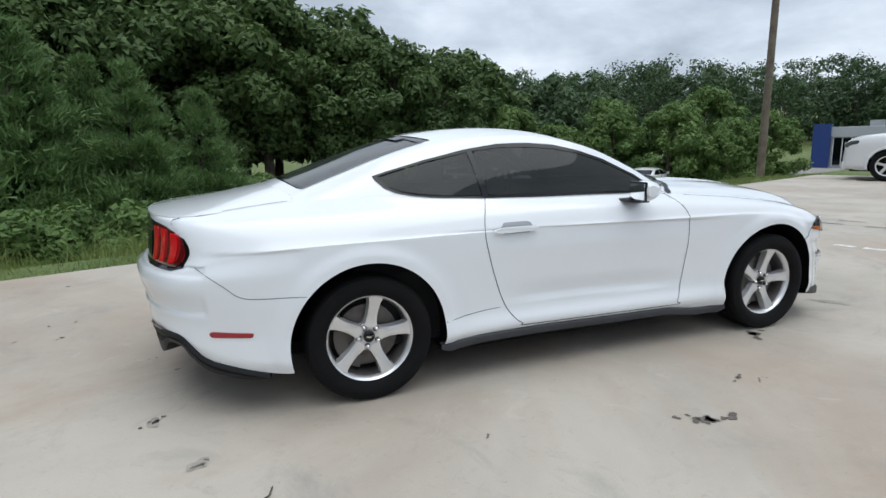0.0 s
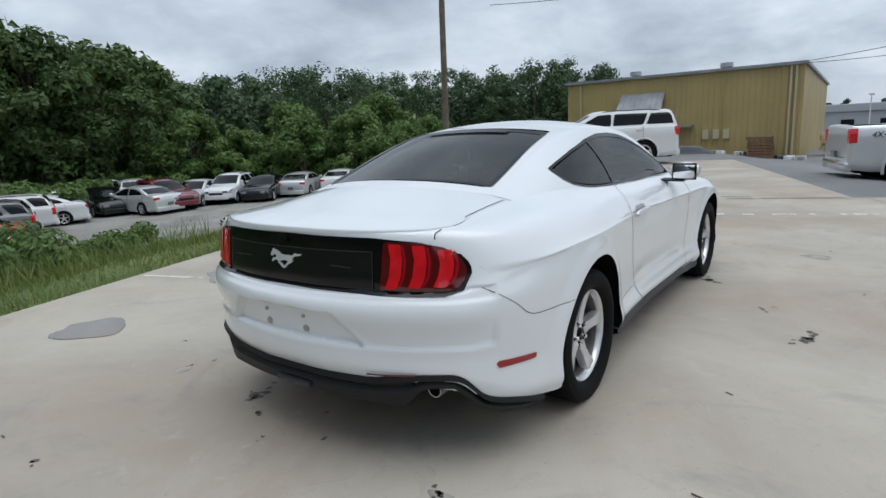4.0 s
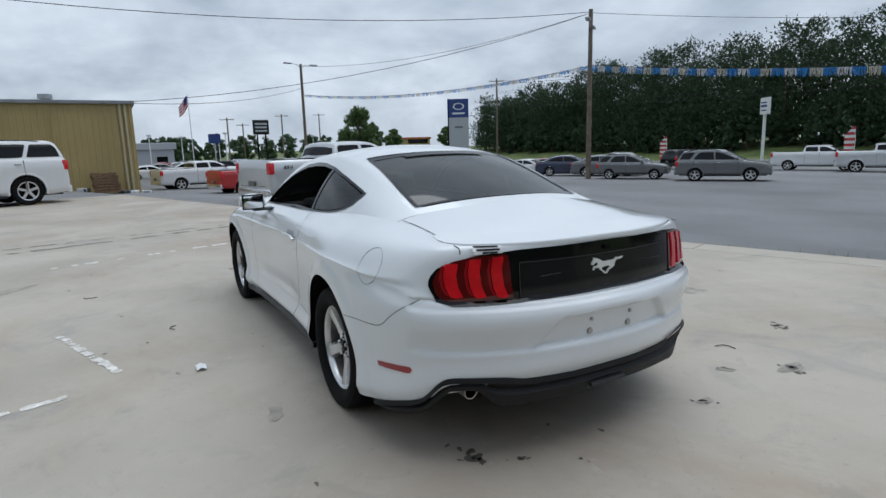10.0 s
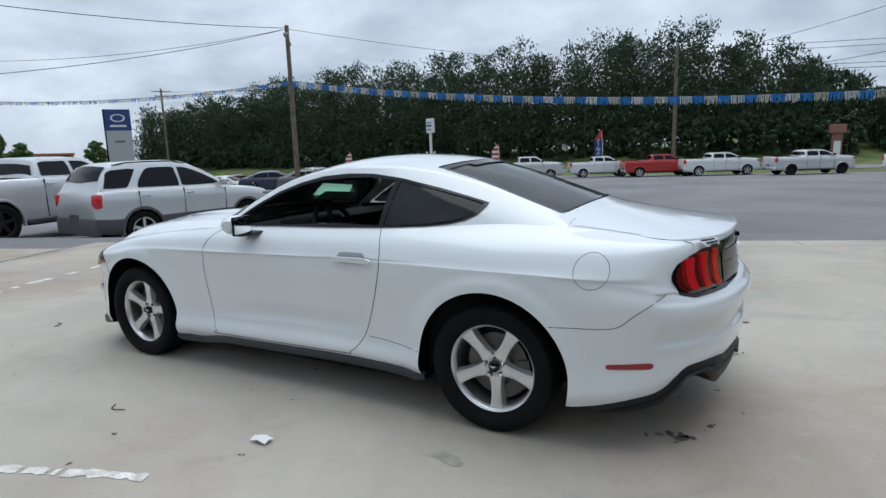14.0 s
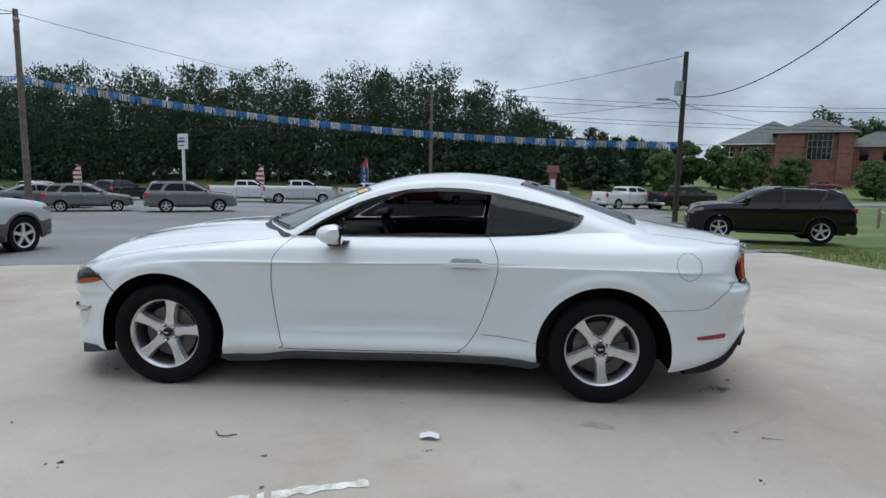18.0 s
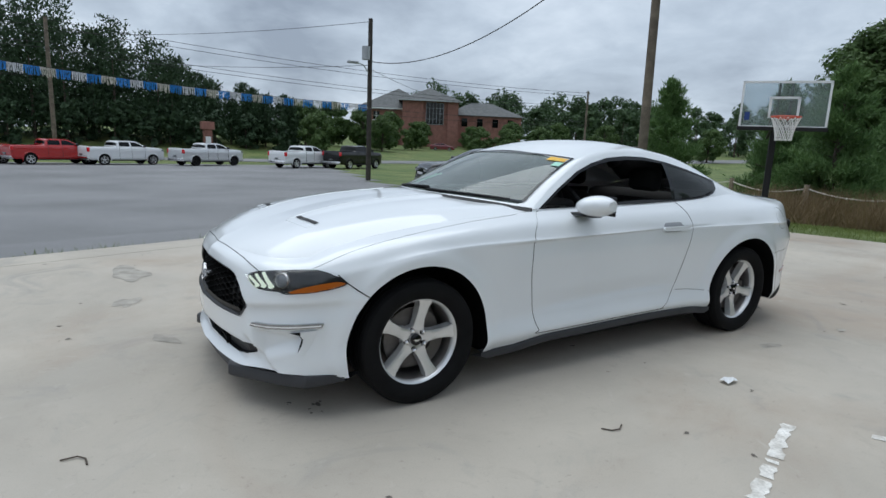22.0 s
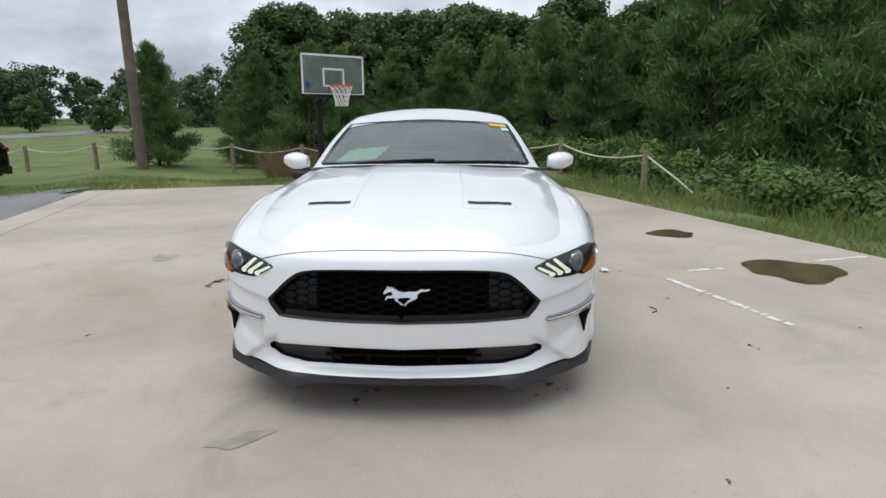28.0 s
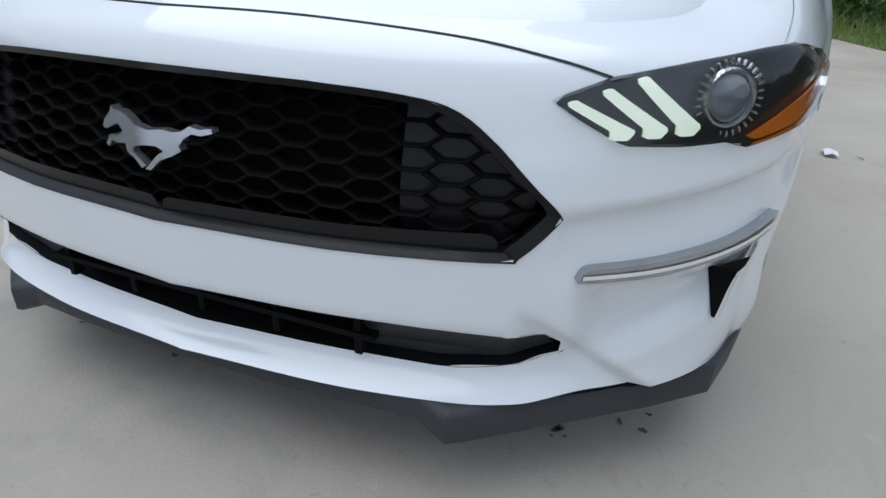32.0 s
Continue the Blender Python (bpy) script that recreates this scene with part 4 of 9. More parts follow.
def rear_edge(u):
    """Half width of the rear glass as a share of the rail's."""
    return 0.865 + 0.105 * step01(0.64, 0.99, u)


def screens(bm):
    """Cuts the openings of the windscreen and the rear glass."""
    def f(c):
        y = abs(c.y)
        edge_y = lambda u: rail(u).y * (0.93 if u < 0.5 else rear_edge(u))
        u = u_of(c)
        a = min(U_WS - 0.045 * (y / 0.62) ** 2 - u, u - 0.008, edge_y(u) - y)
        b = min(u - U_RW0 + 0.02 * (y / 0.55) ** 2, U_RW1 - u, edge_y(u) - y)
        return max(a, b) * 2.0
    return cut(bm, f)


def u_of(c):
    q = 1 - min(1, abs(c.y) / 0.62)
    lo, hi = 0.0, 1.0
    for _ in range(16):
        u = (lo + hi) / 2
        r, s = rail(u), spine(u)
        qq = 1 - min(1, abs(c.y) / r.y)
        k = 1 - (1 - qq) ** 2
        if r.x + (s.x - r.x) * k > c.x:
            lo = u
        else:
            hi = u
    return (lo + hi) / 2


roof = part("roof", both_sides(screens(house_bm())), M_PAINT, coupe, "white roof and pillars", 60)


def glass_grid(u0, u1, margin, out, n=30, m=24, top=0.0):
    rows = []
    for i in range(n + 1):
        u = u0 + (u1 - u0) * i / n
        rows.append([house_at(u, 1 + margin + (1 - margin) * j / m, out) for j in range(m + 1)])
    return both_sides(grid(rows))


windscreen = part("windscreen", glass_grid(0.004, U_WS + 0.004, 0.04, -0.004), M_GLASS_CLEAR, coupe, "green-tinted laminated windscreen", 60, (-0.3, 0, 0.6))
rear_glass = part("rear_window", glass_grid(U_RW0 - 0.01, U_RW1 + 0.005, 0.015, -0.004), M_GLASS_TINT, coupe, "dark tinted sloping rear window", 60, (-0.3, 0, 0.6))
for g in (windscreen, rear_glass):
    g.visible_shadow = False


def frit(u0, u1, name, parent):
    """The black rim of a screen, laid just inside the opening."""
    n = 14
    edge = lambda u: 1.075 if u0 < 0.3 else 2.008 - rear_edge(u)
    line = [house_at(u0, edge(u0) + (2 - edge(u0)) * (1 - k / n), 0.002) for k in range(n + 1)]
    line += [house_at(u0 + (u1 - u0) * i / 24, edge(u0 + (u1 - u0) * i / 24), 0.002) for i in range(25)]
    line += [house_at(u1, edge(u1) + (2 - edge(u1)) * k / n, 0.002) for k in range(n + 1)]
    nor = [Vector((0.3 if u0 < 0.3 else -0.3, 0.1, 1)).normalized()] * len(line)
    return part(name, both_sides(ribbon(line, nor, 0.022)), M_GLOSSBLACK, parent)


frit(0.02, U_WS - 0.012, "black_rim", windscreen)
frit(U_RW0 + 0.012, U_RW1 - 0.008, "black_rim", rear_glass)


def house_side(x, z, out=0.0):
    """A place on the cabin's side from the side view."""
    lo, hi = 0.0, 1.0
    for _ in range(14):
        u = (lo + hi) / 2
        b = skin(T_A + (T_D - T_A) * u, 1.0)
        r = rail(u)
        w = min(1.15, max(-0.1, (z - b.z) / max(1e-3, r.z - b.z)))
        if b.x + (r.x - b.x) * w > x:
            lo = u
        else:
            hi = u
    return house_at(u, min(0.999, max(0.0, w)), out) if w <= 1 else house_at(u, 1.0, out)


DOORWIN = [(0.50, 0.972), (0.35, 1.06), (0.16, 1.152), (0.0, 1.205), (-0.15, 1.238), (-0.32, 1.250), (-0.50, 1.249), (-0.655, 1.231), (-0.672, 1.215), (-0.648, 1.10), (-0.632, 0.997), (-0.12, 0.984), (0.25, 0.976)]
QUARTER = [(-0.700, 1.224), (-0.95, 1.175), (-1.15, 1.126), (-1.226, 1.106), (-1.19, 1.066), (-1.13, 1.041), (-1.05, 1.024), (-0.95, 1.011), (-0.82, 1.002), (-0.672, 0.997), (-0.685, 1.10)]
for sgn in (1, -1):
    fix = (lambda b: b) if sgn > 0 else mirrored
    closed = SIDEWIN + [SIDEWIN[0]]
    lp = []
    for (ax, az), (bx, bz) in zip(closed, closed[1:]):
        for k in range(5):
            lp.append((ax + (bx - ax) * k / 5, az + (bz - az) * k / 5))
    lp.append(lp[0])
    cx, cz = -0.3, 1.09
    bm = bmesh.new()
    prev = None
    ring = []
    for ax, az in lp[:-1]:
        d = Vector((cx - ax, 0, (cz - az) * 1.6)).normalized()
        o = house_side(ax - d.x * 0.006, az - d.z * 0.006, 0.004)
        i_ = house_side(ax + d.x * 0.022, az + d.z * 0.018, 0.003)
        k_ = i_ + Vector((0, -0.03, 0))
        ring.append((bm.verts.new(o), bm.verts.new(i_), bm.verts.new(k_)))
    for a, b in zip(ring, ring[1:] + ring[:1]):
        bm.faces.new((a[0], b[0], b[1], a[1]))
        bm.faces.new((a[1], b[1], b[2], a[2]))
    part("window_trim", fix(bm), M_GLOSSBLACK, coupe, "", 50)
    bp = [house_side(-0.688 + 0.036 * k / 8, 1.238 - 0.25 * k / 8, 0.0045) for k in range(9)]
    part("door_pillar", fix(ribbon(bp, [Vector((0, 1, 0.4))] * 9, 0.034)), M_GLOSSBLACK, coupe)
    qg = part("quarter_window", fix(patch(QUARTER, house_side, 0.0, 0.03)), M_GLASS_SIDE, coupe, "dark tinted quarter window", 60, (-0.3, 0, 0.9))
    qg.visible_shadow = False
    if sgn < 0:
        dg = part("door_window", fix(patch(DOORWIN, house_side, 0.0, 0.03)), M_GLASS_SIDE, coupe, "dark tinted side window, closed", 60, (-0.3, 0, 0.9))
        dg.visible_shadow = False


def deck_at(f, q):
    """f: 0 at the glass to 1 at the tail edge, q: 0 middle to 1 side."""
    side = skin(T_D + (13.0 - T_D) * f, 1.0)
    rear = skin(16 - 3.0 * q, 1.0)
    c0, c1 = spine(1.0) + Vector((0.0, 0, -0.002)), skin(16, 1.0)
    front_side = skin(T_D, 1.0)
    r = rail(1.0)
    front = house_at(1.0, 2 - q / 0.86) if q < 0.86 else r.lerp(front_side, (q - 0.86) / 0.14)
    p = front.lerp(rear, f) + c0.lerp(c1, f).lerp(side, q) - c0.lerp(c1, f).lerp(front_side.lerp(skin(13.0, 1.0), f), q)
    p.z += 0.003 * step01(0.55, 0.97, f) - 0.006 * math.sin(math.pi * min(1, f / 0.75)) * (1 - q * q) 
    return p


deck = part("trunk_lid", both_sides(grid([[deck_at(i / 30, j / 24) for j in range(25)] for i in range(31)])), M_PAINT, coupe, "white trunk lid with a low lip spoiler", 45)
lip = bmesh.new()
rows = []
for k in range(49):
    t = 12.95 + 3.05 * k / 48
    e = skin(t, 1.0)
    _, n = column(t)
    d = deck_at(1.0, (16 - t) / 3.0)
    grow = step01(12.95, 13.5, t)
    rows.append([d - n * 0.06 + Vector((0, 0, -0.006)), d - n * 0.02 + Vector((0, 0, 0.001 * grow)), d + n * 0.006 * grow, d + n * 0.010 * grow + Vector((0, 0, -0.006)), d + n * 0.006 + Vector((0, 0, -0.02)), skin(t, 0.90)])
part("spoiler", both_sides(grid(rows)), M_PAINT, coupe, "", 50)

# Panel gaps: thin dark lines where the panels meet.
def gap(points3, normals, parent, w=0.0055):
    for sgn in (1, -1):
        bm = ribbon(points3, normals, w)
        part("panel_gap", bm if sgn > 0 else mirrored(bm), M_GAP, parent)


def side_gap(keys, n, parent=coupe, w=0.0055):
    pts = dense(keys, n)
    gap([on_side(x, z, 0.0012) for x, z in pts], [Vector((0, 1, 0))] * len(pts), parent, w)


side_gap(DOOR, 90, w=0.0042)
side_gap([(1.80, 0.70), (1.765, 0.665), (1.70, 0.615), (1.66, 0.59)], 12)
side_gap([(-2.13, 0.74), (-2.02, 0.66), (-1.95, 0.605), (-1.86, 0.592), (-1.66, 0.59)], 20, w=0.0028)
side_gap([(-0.95, 0.36), (-0.75, 0.385), (-0.62, 0.392)], 8, w=0.003)
side_gap([(1.90, 0.722), (1.84, 0.748), (1.74, 0.785), (1.58, 0.825), (1.36, 0.864), (1.05, 0.902), (0.72, 0.932)], 40, w=0.0018)
hood_front = dense([(0.0, 0.738), (0.12, 0.738), (0.23, 0.736), (0.36, 0.729), (0.46, 0.720), (0.55, 0.704), (0.605, 0.689)], 30)
gap([on_nose(a, b, 0.0012) for a, b in hood_front], [Vector((0.7, 0.2, 0.7)).normalized()] * 31, coupe, 0.004)
gap([deck_at(0.04 + 0.62 * k / 24, 0.97) + Vector((0, 0, 0.003)) for k in range(25)], [Vector((0, 0.3, 1)).normalized()] * 25, coupe, 0.004)
gap([on_tail(0.648 - 0.008 * k / 8, 0.925 + 0.034 * k / 8, 0.026 - 0.022 * (1 - k / 8)) for k in range(9)], [Vector((-1, 0.4, 0)).normalized()] * 9, coupe, 0.004)

# Hood vents, each in a panel with a raised rim.
def hood_point(x, y):
    lo, hi = 0.0, 1.0
    for _ in range(14):
        f = (lo + hi) / 2
        lo2, hi2 = 0.0, 1.0
        for _ in range(12):
            q = (lo2 + hi2) / 2
            if hood_at(f, q).y < y:
                lo2 = q
            else:
                hi2 = q
        if hood_at(f, q).x > x:
            lo = f
        else:
            hi = f
    return hood_at(f, q)


for sgn in (1, -1):
    fix = (lambda b: b) if sgn > 0 else mirrored
    top = [hood_point(1.795 - 0.03 * k / 10, 0.275 + 0.205 * k / 10) + Vector((0, 0, 0.003)) for k in range(11)]
    part("hood_vent", fix(ribbon(top, [Vector((0.25, 0, 1)).normalized()] * 11, 0.026)), M_BLACK, hood, "black slotted hood vent")
    rim = dense([(1.05, 0.232), (1.45, 0.243), (1.80, 0.252), (1.836, 0.258), (1.850, 0.275), (1.832, 0.40), (1.820, 0.478), (1.806, 0.492), (1.775, 0.499)], 60)
    part("vent_rim", fix(tube(bmesh.new(), [hood_point(x, y) - Vector((0, 0, 0.0028)) for x, y in rim], 0.0055, 8)), M_PAINT, hood, "", 60)

# Grille: recessed pocket, dark back, honeycomb of hexagon rings and the running-horse badge as a plain shape.
grille = part("grille", both_sides(bmesh.new()), M_BLACK, coupe, "black honeycomb grille with a satin black frame")
bm = bmesh.new()
half = dense(GRILLE, 40)
ring = [on_nose(a, b, 0.002) for a, b in half]
ring_in = [on_nose(0.97 * a, 0.56 + (b - 0.56) * 0.90, -0.008) for a, b in half]
ring_back = [p + Vector((-0.07, 0, 0)) for p in ring_in]
for a0, a1, b0, b1 in ((ring, ring_in, 0, 0), (ring_in, ring_back, 0, 0)):
    va, vb = [bm.verts.new(p) for p in a0], [bm.verts.new(p) for p in a1]
    for i in range(len(va) - 1):
        bm.faces.new((va[i], va[i + 1], vb[i + 1], vb[i]))
part("grille_frame", both_sides(bm), M_GRILLE, grille, "", 50)
part("grille_back", patch([(a * 0.99, 0.56 + (b - 0.56) * 0.97) for a, b in GRILLE2], on_nose, -0.075, 0.04), M_DEEPBLACK, grille)
hexes = bmesh.new()
hw, hh = 0.036, 0.031
for r in range(-6, 7):
    for c in range(-10, 11):
        y, z = c * hw * 1.52, 0.56 + r * hh + (hh / 2 if c % 2 else 0)
        if poly_inside(GRILLE2, y, z) < 0.012:
            continue
        o, i_ = [], []
        for k in range(6):
            a = math.pi / 3 * k
            o.append((y + hw * 1.05 * math.cos(a) * (1.0 if k % 3 == 0 else 0.86), z + hh * 0.575 * math.sin(a)))
            i_.append((y + hw * 0.93 * math.cos(a) * (1.0 if k % 3 == 0 else 0.86), z + hh * 0.49 * math.sin(a)))
        vo = [hexes.verts.new(on_nose(min(0.56, max(-0.56, a)), b, -0.030)) for a, b in o]
        vi = [hexes.verts.new(on_nose(min(0.56, max(-0.56, a)), b, -0.034)) for a, b in i_]
        vd = [hexes.verts.new(v.co + Vector((-0.022, 0, 0))) for v in vi]
        for k in range(6):
            hexes.faces.new((vo[k], vo[(k + 1) % 6], vi[(k + 1) % 6], vi[k]))
            hexes.faces.new((vi[k], vi[(k + 1) % 6], vd[(k + 1) % 6], vd[k]))
part("honeycomb", hexes, M_DEEPBLACK, grille)
part("grille_side_panel", patch([(0.37, 0.648), (0.43, 0.636), (0.52, 0.566), (0.56, 0.524), (0.515, 0.47), (0.37, 0.462)], on_nose, -0.042, 0.03), M_GRILLE, grille)
part("grille_side_panel", mirrored(patch([(0.37, 0.648), (0.43, 0.636), (0.52, 0.566), (0.56, 0.524), (0.515, 0.47), (0.37, 0.462)], on_nose, -0.042, 0.03)), M_GRILLE, grille)
part("grille_floor", both_sides(patch([(0.0, 0.482), (0.30, 0.484), (0.50, 0.49), (0.51, 0.468), (0.465, 0.458), (0.25, 0.451), (0.0, 0.45)], on_nose, -0.014, 0.03)), M_GRILLE, grille)

HORSE = [(-0.090, 0.006), (-0.088, 0.016), (-0.078, 0.027), (-0.075, 0.036), (-0.070, 0.031), (-0.058, 0.031), (-0.044, 0.025), (-0.030, 0.016), (-0.008, 0.012), (0.014, 0.015), (0.032, 0.013), (0.046, 0.016), (0.058, 0.024), (0.072, 0.021), (0.092, 0.024), (0.094, 0.018), (0.076, 0.013), (0.062, 0.014), (0.050, 0.007), (0.042, -0.003), (0.046, -0.010), (0.030, -0.019), (0.012, -0.026), (0.004, -0.034), (-0.004, -0.042), (-0.012, -0.041), (-0.003, -0.031), (0.006, -0.021), (0.018, -0.013), (0.006, -0.008), (-0.014, -0.009), (-0.030, -0.012), (-0.034, -0.019), (-0.020, -0.028), (-0.010, -0.036), (-0.018, -0.040), (-0.026, -0.031), (-0.044, -0.021), (-0.046, -0.010), (-0.060, -0.012), (-0.072, -0.010), (-0.078, -0.019), (-0.084, -0.017), (-0.077, -0.003), (-0.060, -0.002), (-0.052, 0.006), (-0.062, 0.014), (-0.074, 0.009), (-0.083, 0.004)]

def emblem(outline, surf, out, deep):
    """A solid plate of a given outline standing on a surface, with a raised middle."""
    bm = bmesh.new()
    front = [bm.verts.new(surf(a, b, out)) for a, b in outline]
    back = [bm.verts.new(surf(a, b, out - deep)) for a, b in outline]
    bm.faces.new(front)
    for i in range(len(front)):
        j = (i + 1) % len(front)
        bm.faces.new((front[i], front[j], back[j], back[i]))
    bmesh.ops.triangulate(bm, faces=[f for f in bm.faces if len(f.verts) > 4])
    return bm


part("badge", emblem([(0.022 + a * 1.02, 0.572 + b * 1.0) for a, b in HORSE], on_nose, 0.006, 0.014), M_BADGE, grille, "chrome badge", 40)

# Lower intake, splitter and fog lamps.
lower = part("lower_intake", patch(LOWER2, on_nose, -0.05, 0.03), M_DEEPBLACK, coupe, "black lower intake")
bm = bmesh.new()
half = dense(LOWER, 30)
va = [bm.verts.new(on_nose(a, b, 0.001)) for a, b in half]
vb = [bm.verts.new(on_nose(a * 0.985, 0.297 + (b - 0.297) * 0.8, -0.05)) for a, b in half]
for i in range(len(va) - 1):
    bm.faces.new((va[i], va[i + 1], vb[i + 1], vb[i]))
part("intake_rim", both_sides(bm), M_GRILLE, lower, "", 50)
for k, yy in enumerate((-0.30, -0.15, 0.0, 0.15, 0.30)):
    part("intake_bar", box(bmesh.new(), 2.16, 2.18, yy - 0.006, yy + 0.006, 0.255, 0.335), M_DEEPBLACK, lower)
part("intake_bar", box(bmesh.new(), 2.165, 2.185, -0.33, 0.33, 0.288, 0.298), M_DEEPBLACK, lower)


def fog_face(y, z, out):
    """The bumper skin without the fold that runs under the lamp."""
    p = on_nose(y, z, out)
    t_ = min(max((abs(y) - 0.55) / 0.35, 0), 1)
    return p + Vector((0.008 * (1 - t_), 0.010, 0)) * (1 if y > 0 else 1)


for sgn in (1, -1):
    fix = (lambda b: b) if sgn > 0 else mirrored
    strip = dense([(0.600, 0.441), (0.69, 0.446), (0.77, 0.456), (0.846, 0.470)], 24)
    part("fog_strip", fix(ribbon([fog_face(a, b, 0.0085) for a, b in strip], [Vector((0.8, 0.6, 0))] * 25, 0.006)), M_CHROMEW, coupe, "bright bar across the fog lamp")
    part("intake_blank", fix(patch([(0.33, 0.336), (0.5, 0.331), (0.572, 0.322), (0.606, 0.298), (0.515, 0.269), (0.43, 0.252), (0.26, 0.254)], on_nose, -0.02, 0.03)), M_SATIN, lower)
    part("fog_lamp", fix(patch([(0.592, 0.431), (0.604, 0.451), (0.69, 0.457), (0.77, 0.467), (0.852, 0.481), (0.850, 0.459), (0.77, 0.446), (0.69, 0.435)], fog_face, 0.006, 0.02, 0.02)), M_LAMPCLEAR, coupe, "clear slim fog lamp", 40)
    inner = [on_nose(0.772 + 0.026 * k / 6, 0.424 - 0.096 * k / 6, 0.002) for k in range(7)]
    outer = [on_nose(0.826 - 0.024 * k / 6, 0.440 - 0.110 * k / 6, 0.0) + Vector((0.044 * (1 - 0.7 * k / 6), 0.002, 0)) for k in range(7)]
    skirt = [on_nose(0.842 - 0.028 * k / 6, 0.444 - 0.118 * k / 6, 0.001) for k in range(7)]
    part("side_duct", fix(grid([[a, b] for a, b in zip(inner, outer)])), M_DEEPBLACK, coupe, "black triangular bumper duct")
    part("duct_wall", fix(grid([[b, b.lerp(c, 0.5) + Vector((0.004, 0.003, 0)), c] for b, c in zip(outer, skirt)])), M_PAINT, coupe, "", 60)
SPLIT_PLAN = [(0.0, 2.212, 0.166), (0.20, 2.208, 0.166), (0.385, 2.193, 0.166), (0.405, 2.190, 0.164), (0.458, 2.204, 0.144), (0.485, 2.186, 0.143), (0.62, 2.090, 0.148), (0.735, 2.012, 0.153), (0.83, 1.945, 0.166), (0.862, 1.86, 0.180), (0.886, 1.775, 0.196)]
rows = []
for k in range(len(SPLIT_PLAN) - 1):
    (ya, xa, za), (yb_, xb, zb_) = SPLIT_PLAN[k:k + 2]
    for j in range(8 if k < len(SPLIT_PLAN) - 2 else 9):
        f = j / 8
        y, x, zl = ya + (yb_ - ya) * f, xa + (xb - xa) * f, za + (zb_ - za) * f
        q = on_nose(min(y, 0.872), 0.24)
        back = Vector((q.x - x, q.y - y, 0))
        ztop = 0.214 - 0.004 * step01(0.40, 0.47, y) + 0.016 * step01(0.6, 0.85, y)
        c = Vector((x, y, 0))
        rows.append([c + back * 1.0 + Vector((-0.04, 0, ztop + 0.004)), c + back * 0.35 + Vector((0, 0, ztop)), c + Vector((-0.004, 0, ztop - 0.006)), c + Vector((0.002, 0, ztop - 0.014)), c + Vector((0.003, 0, zl + 0.008)), c + Vector((-0.006, 0, zl)), c + Vector((-0.15, -0.10 * min(1, y / 0.3), zl - 0.002))])
for r_ in rows:
    for v_ in r_:
        v_.y = max(0, v_.y)
part("splitter", both_sides(grid(rows)), M_SATIN, coupe, "satin black front splitter", 35)

# Headlamps.
for sgn in (1, -1):
    fix = (lambda b: b) if sgn > 0 else mirrored
    lamp = part("headlight", fix(patch(HEADLAMP, on_nose, 0.002, 0.012, 0.0)), M_LAMPBLACK, coupe, "black-backed headlight with three bright daytime bars", 60)
    for k in range(3):
        y, z = 0.557 + 0.036 * k, 0.660 + 0.0135 * k
        e_ = 0.626 + 0.002 * k
        bar = [(y, z), (y + 0.012, z + 0.005), (y + 0.084, e_ + 0.005), (y + 0.076, e_ - 0.006), (y + 0.052, e_ - 0.006), (y + 0.060, e_ + 0.002)]
        part("daytime_bar", fix(patch(bar, on_nose, 0.006, 0.005, 0.003)), M_DRL, lamp, "glowing white light bar", 40)
    c = on_nose(0.737, 0.666, 0.004)
    cn = (on_nose(0.737, 0.666, 0.1) - on_nose(0.737, 0.666, 0.0)).normalized() + Vector((0.3, 0, 0.12))
    mt = Matrix.Translation(c) @ cn.to_track_quat("Z", "Y").to_matrix().to_4x4()
    bm = bmesh.new()
    spin(bm, [(0.029, 0.0), (0.032, 0.006), (0.035, 0.006), (0.037, 0.0)], 32, "z")
    for k in range(30):
        a = 2 * math.pi * k / 30
        box(bm, 0.0395, 0.047, -0.0014, 0.0014, 0.0, 0.004, m=Matrix.Rotation(a, 4, "Z"))
    bmesh.ops.transform(bm, matrix=mt, verts=bm.verts)
    part("lamp_ring", fix(bm), M_CHROME, lamp, "chrome ring")
    bm = bmesh.new()
    bmesh.ops.create_uvsphere(bm, u_segments=20, v_segments=10, radius=0.030)
    bmesh.ops.scale(bm, vec=(1, 1, 0.3), verts=bm.verts)
    bmesh.ops.transform(bm, matrix=mt, verts=bm.verts)
    part("projector_lens", fix(bm), M_LENS, lamp, "glass projector lens", 80)
    part("amber_marker", fix(patch([(0.765, 0.616), (0.785, 0.614), (0.835, 0.624), (0.866, 0.642), (0.879, 0.660), (0.871, 0.672), (0.825, 0.650)], on_nose, 0.006, 0.007, 0.003)), M_AMBER, lamp, "amber side marker", 40)
    lens = part("lamp_lens", fix(patch(HEADLAMP, on_nose, 0.014, 0.014, 0.012)), M_LENSCOVER, lamp, "clear lens cover", 60, (1.0, 0, 0.6))
    lens.visible_shadow = False

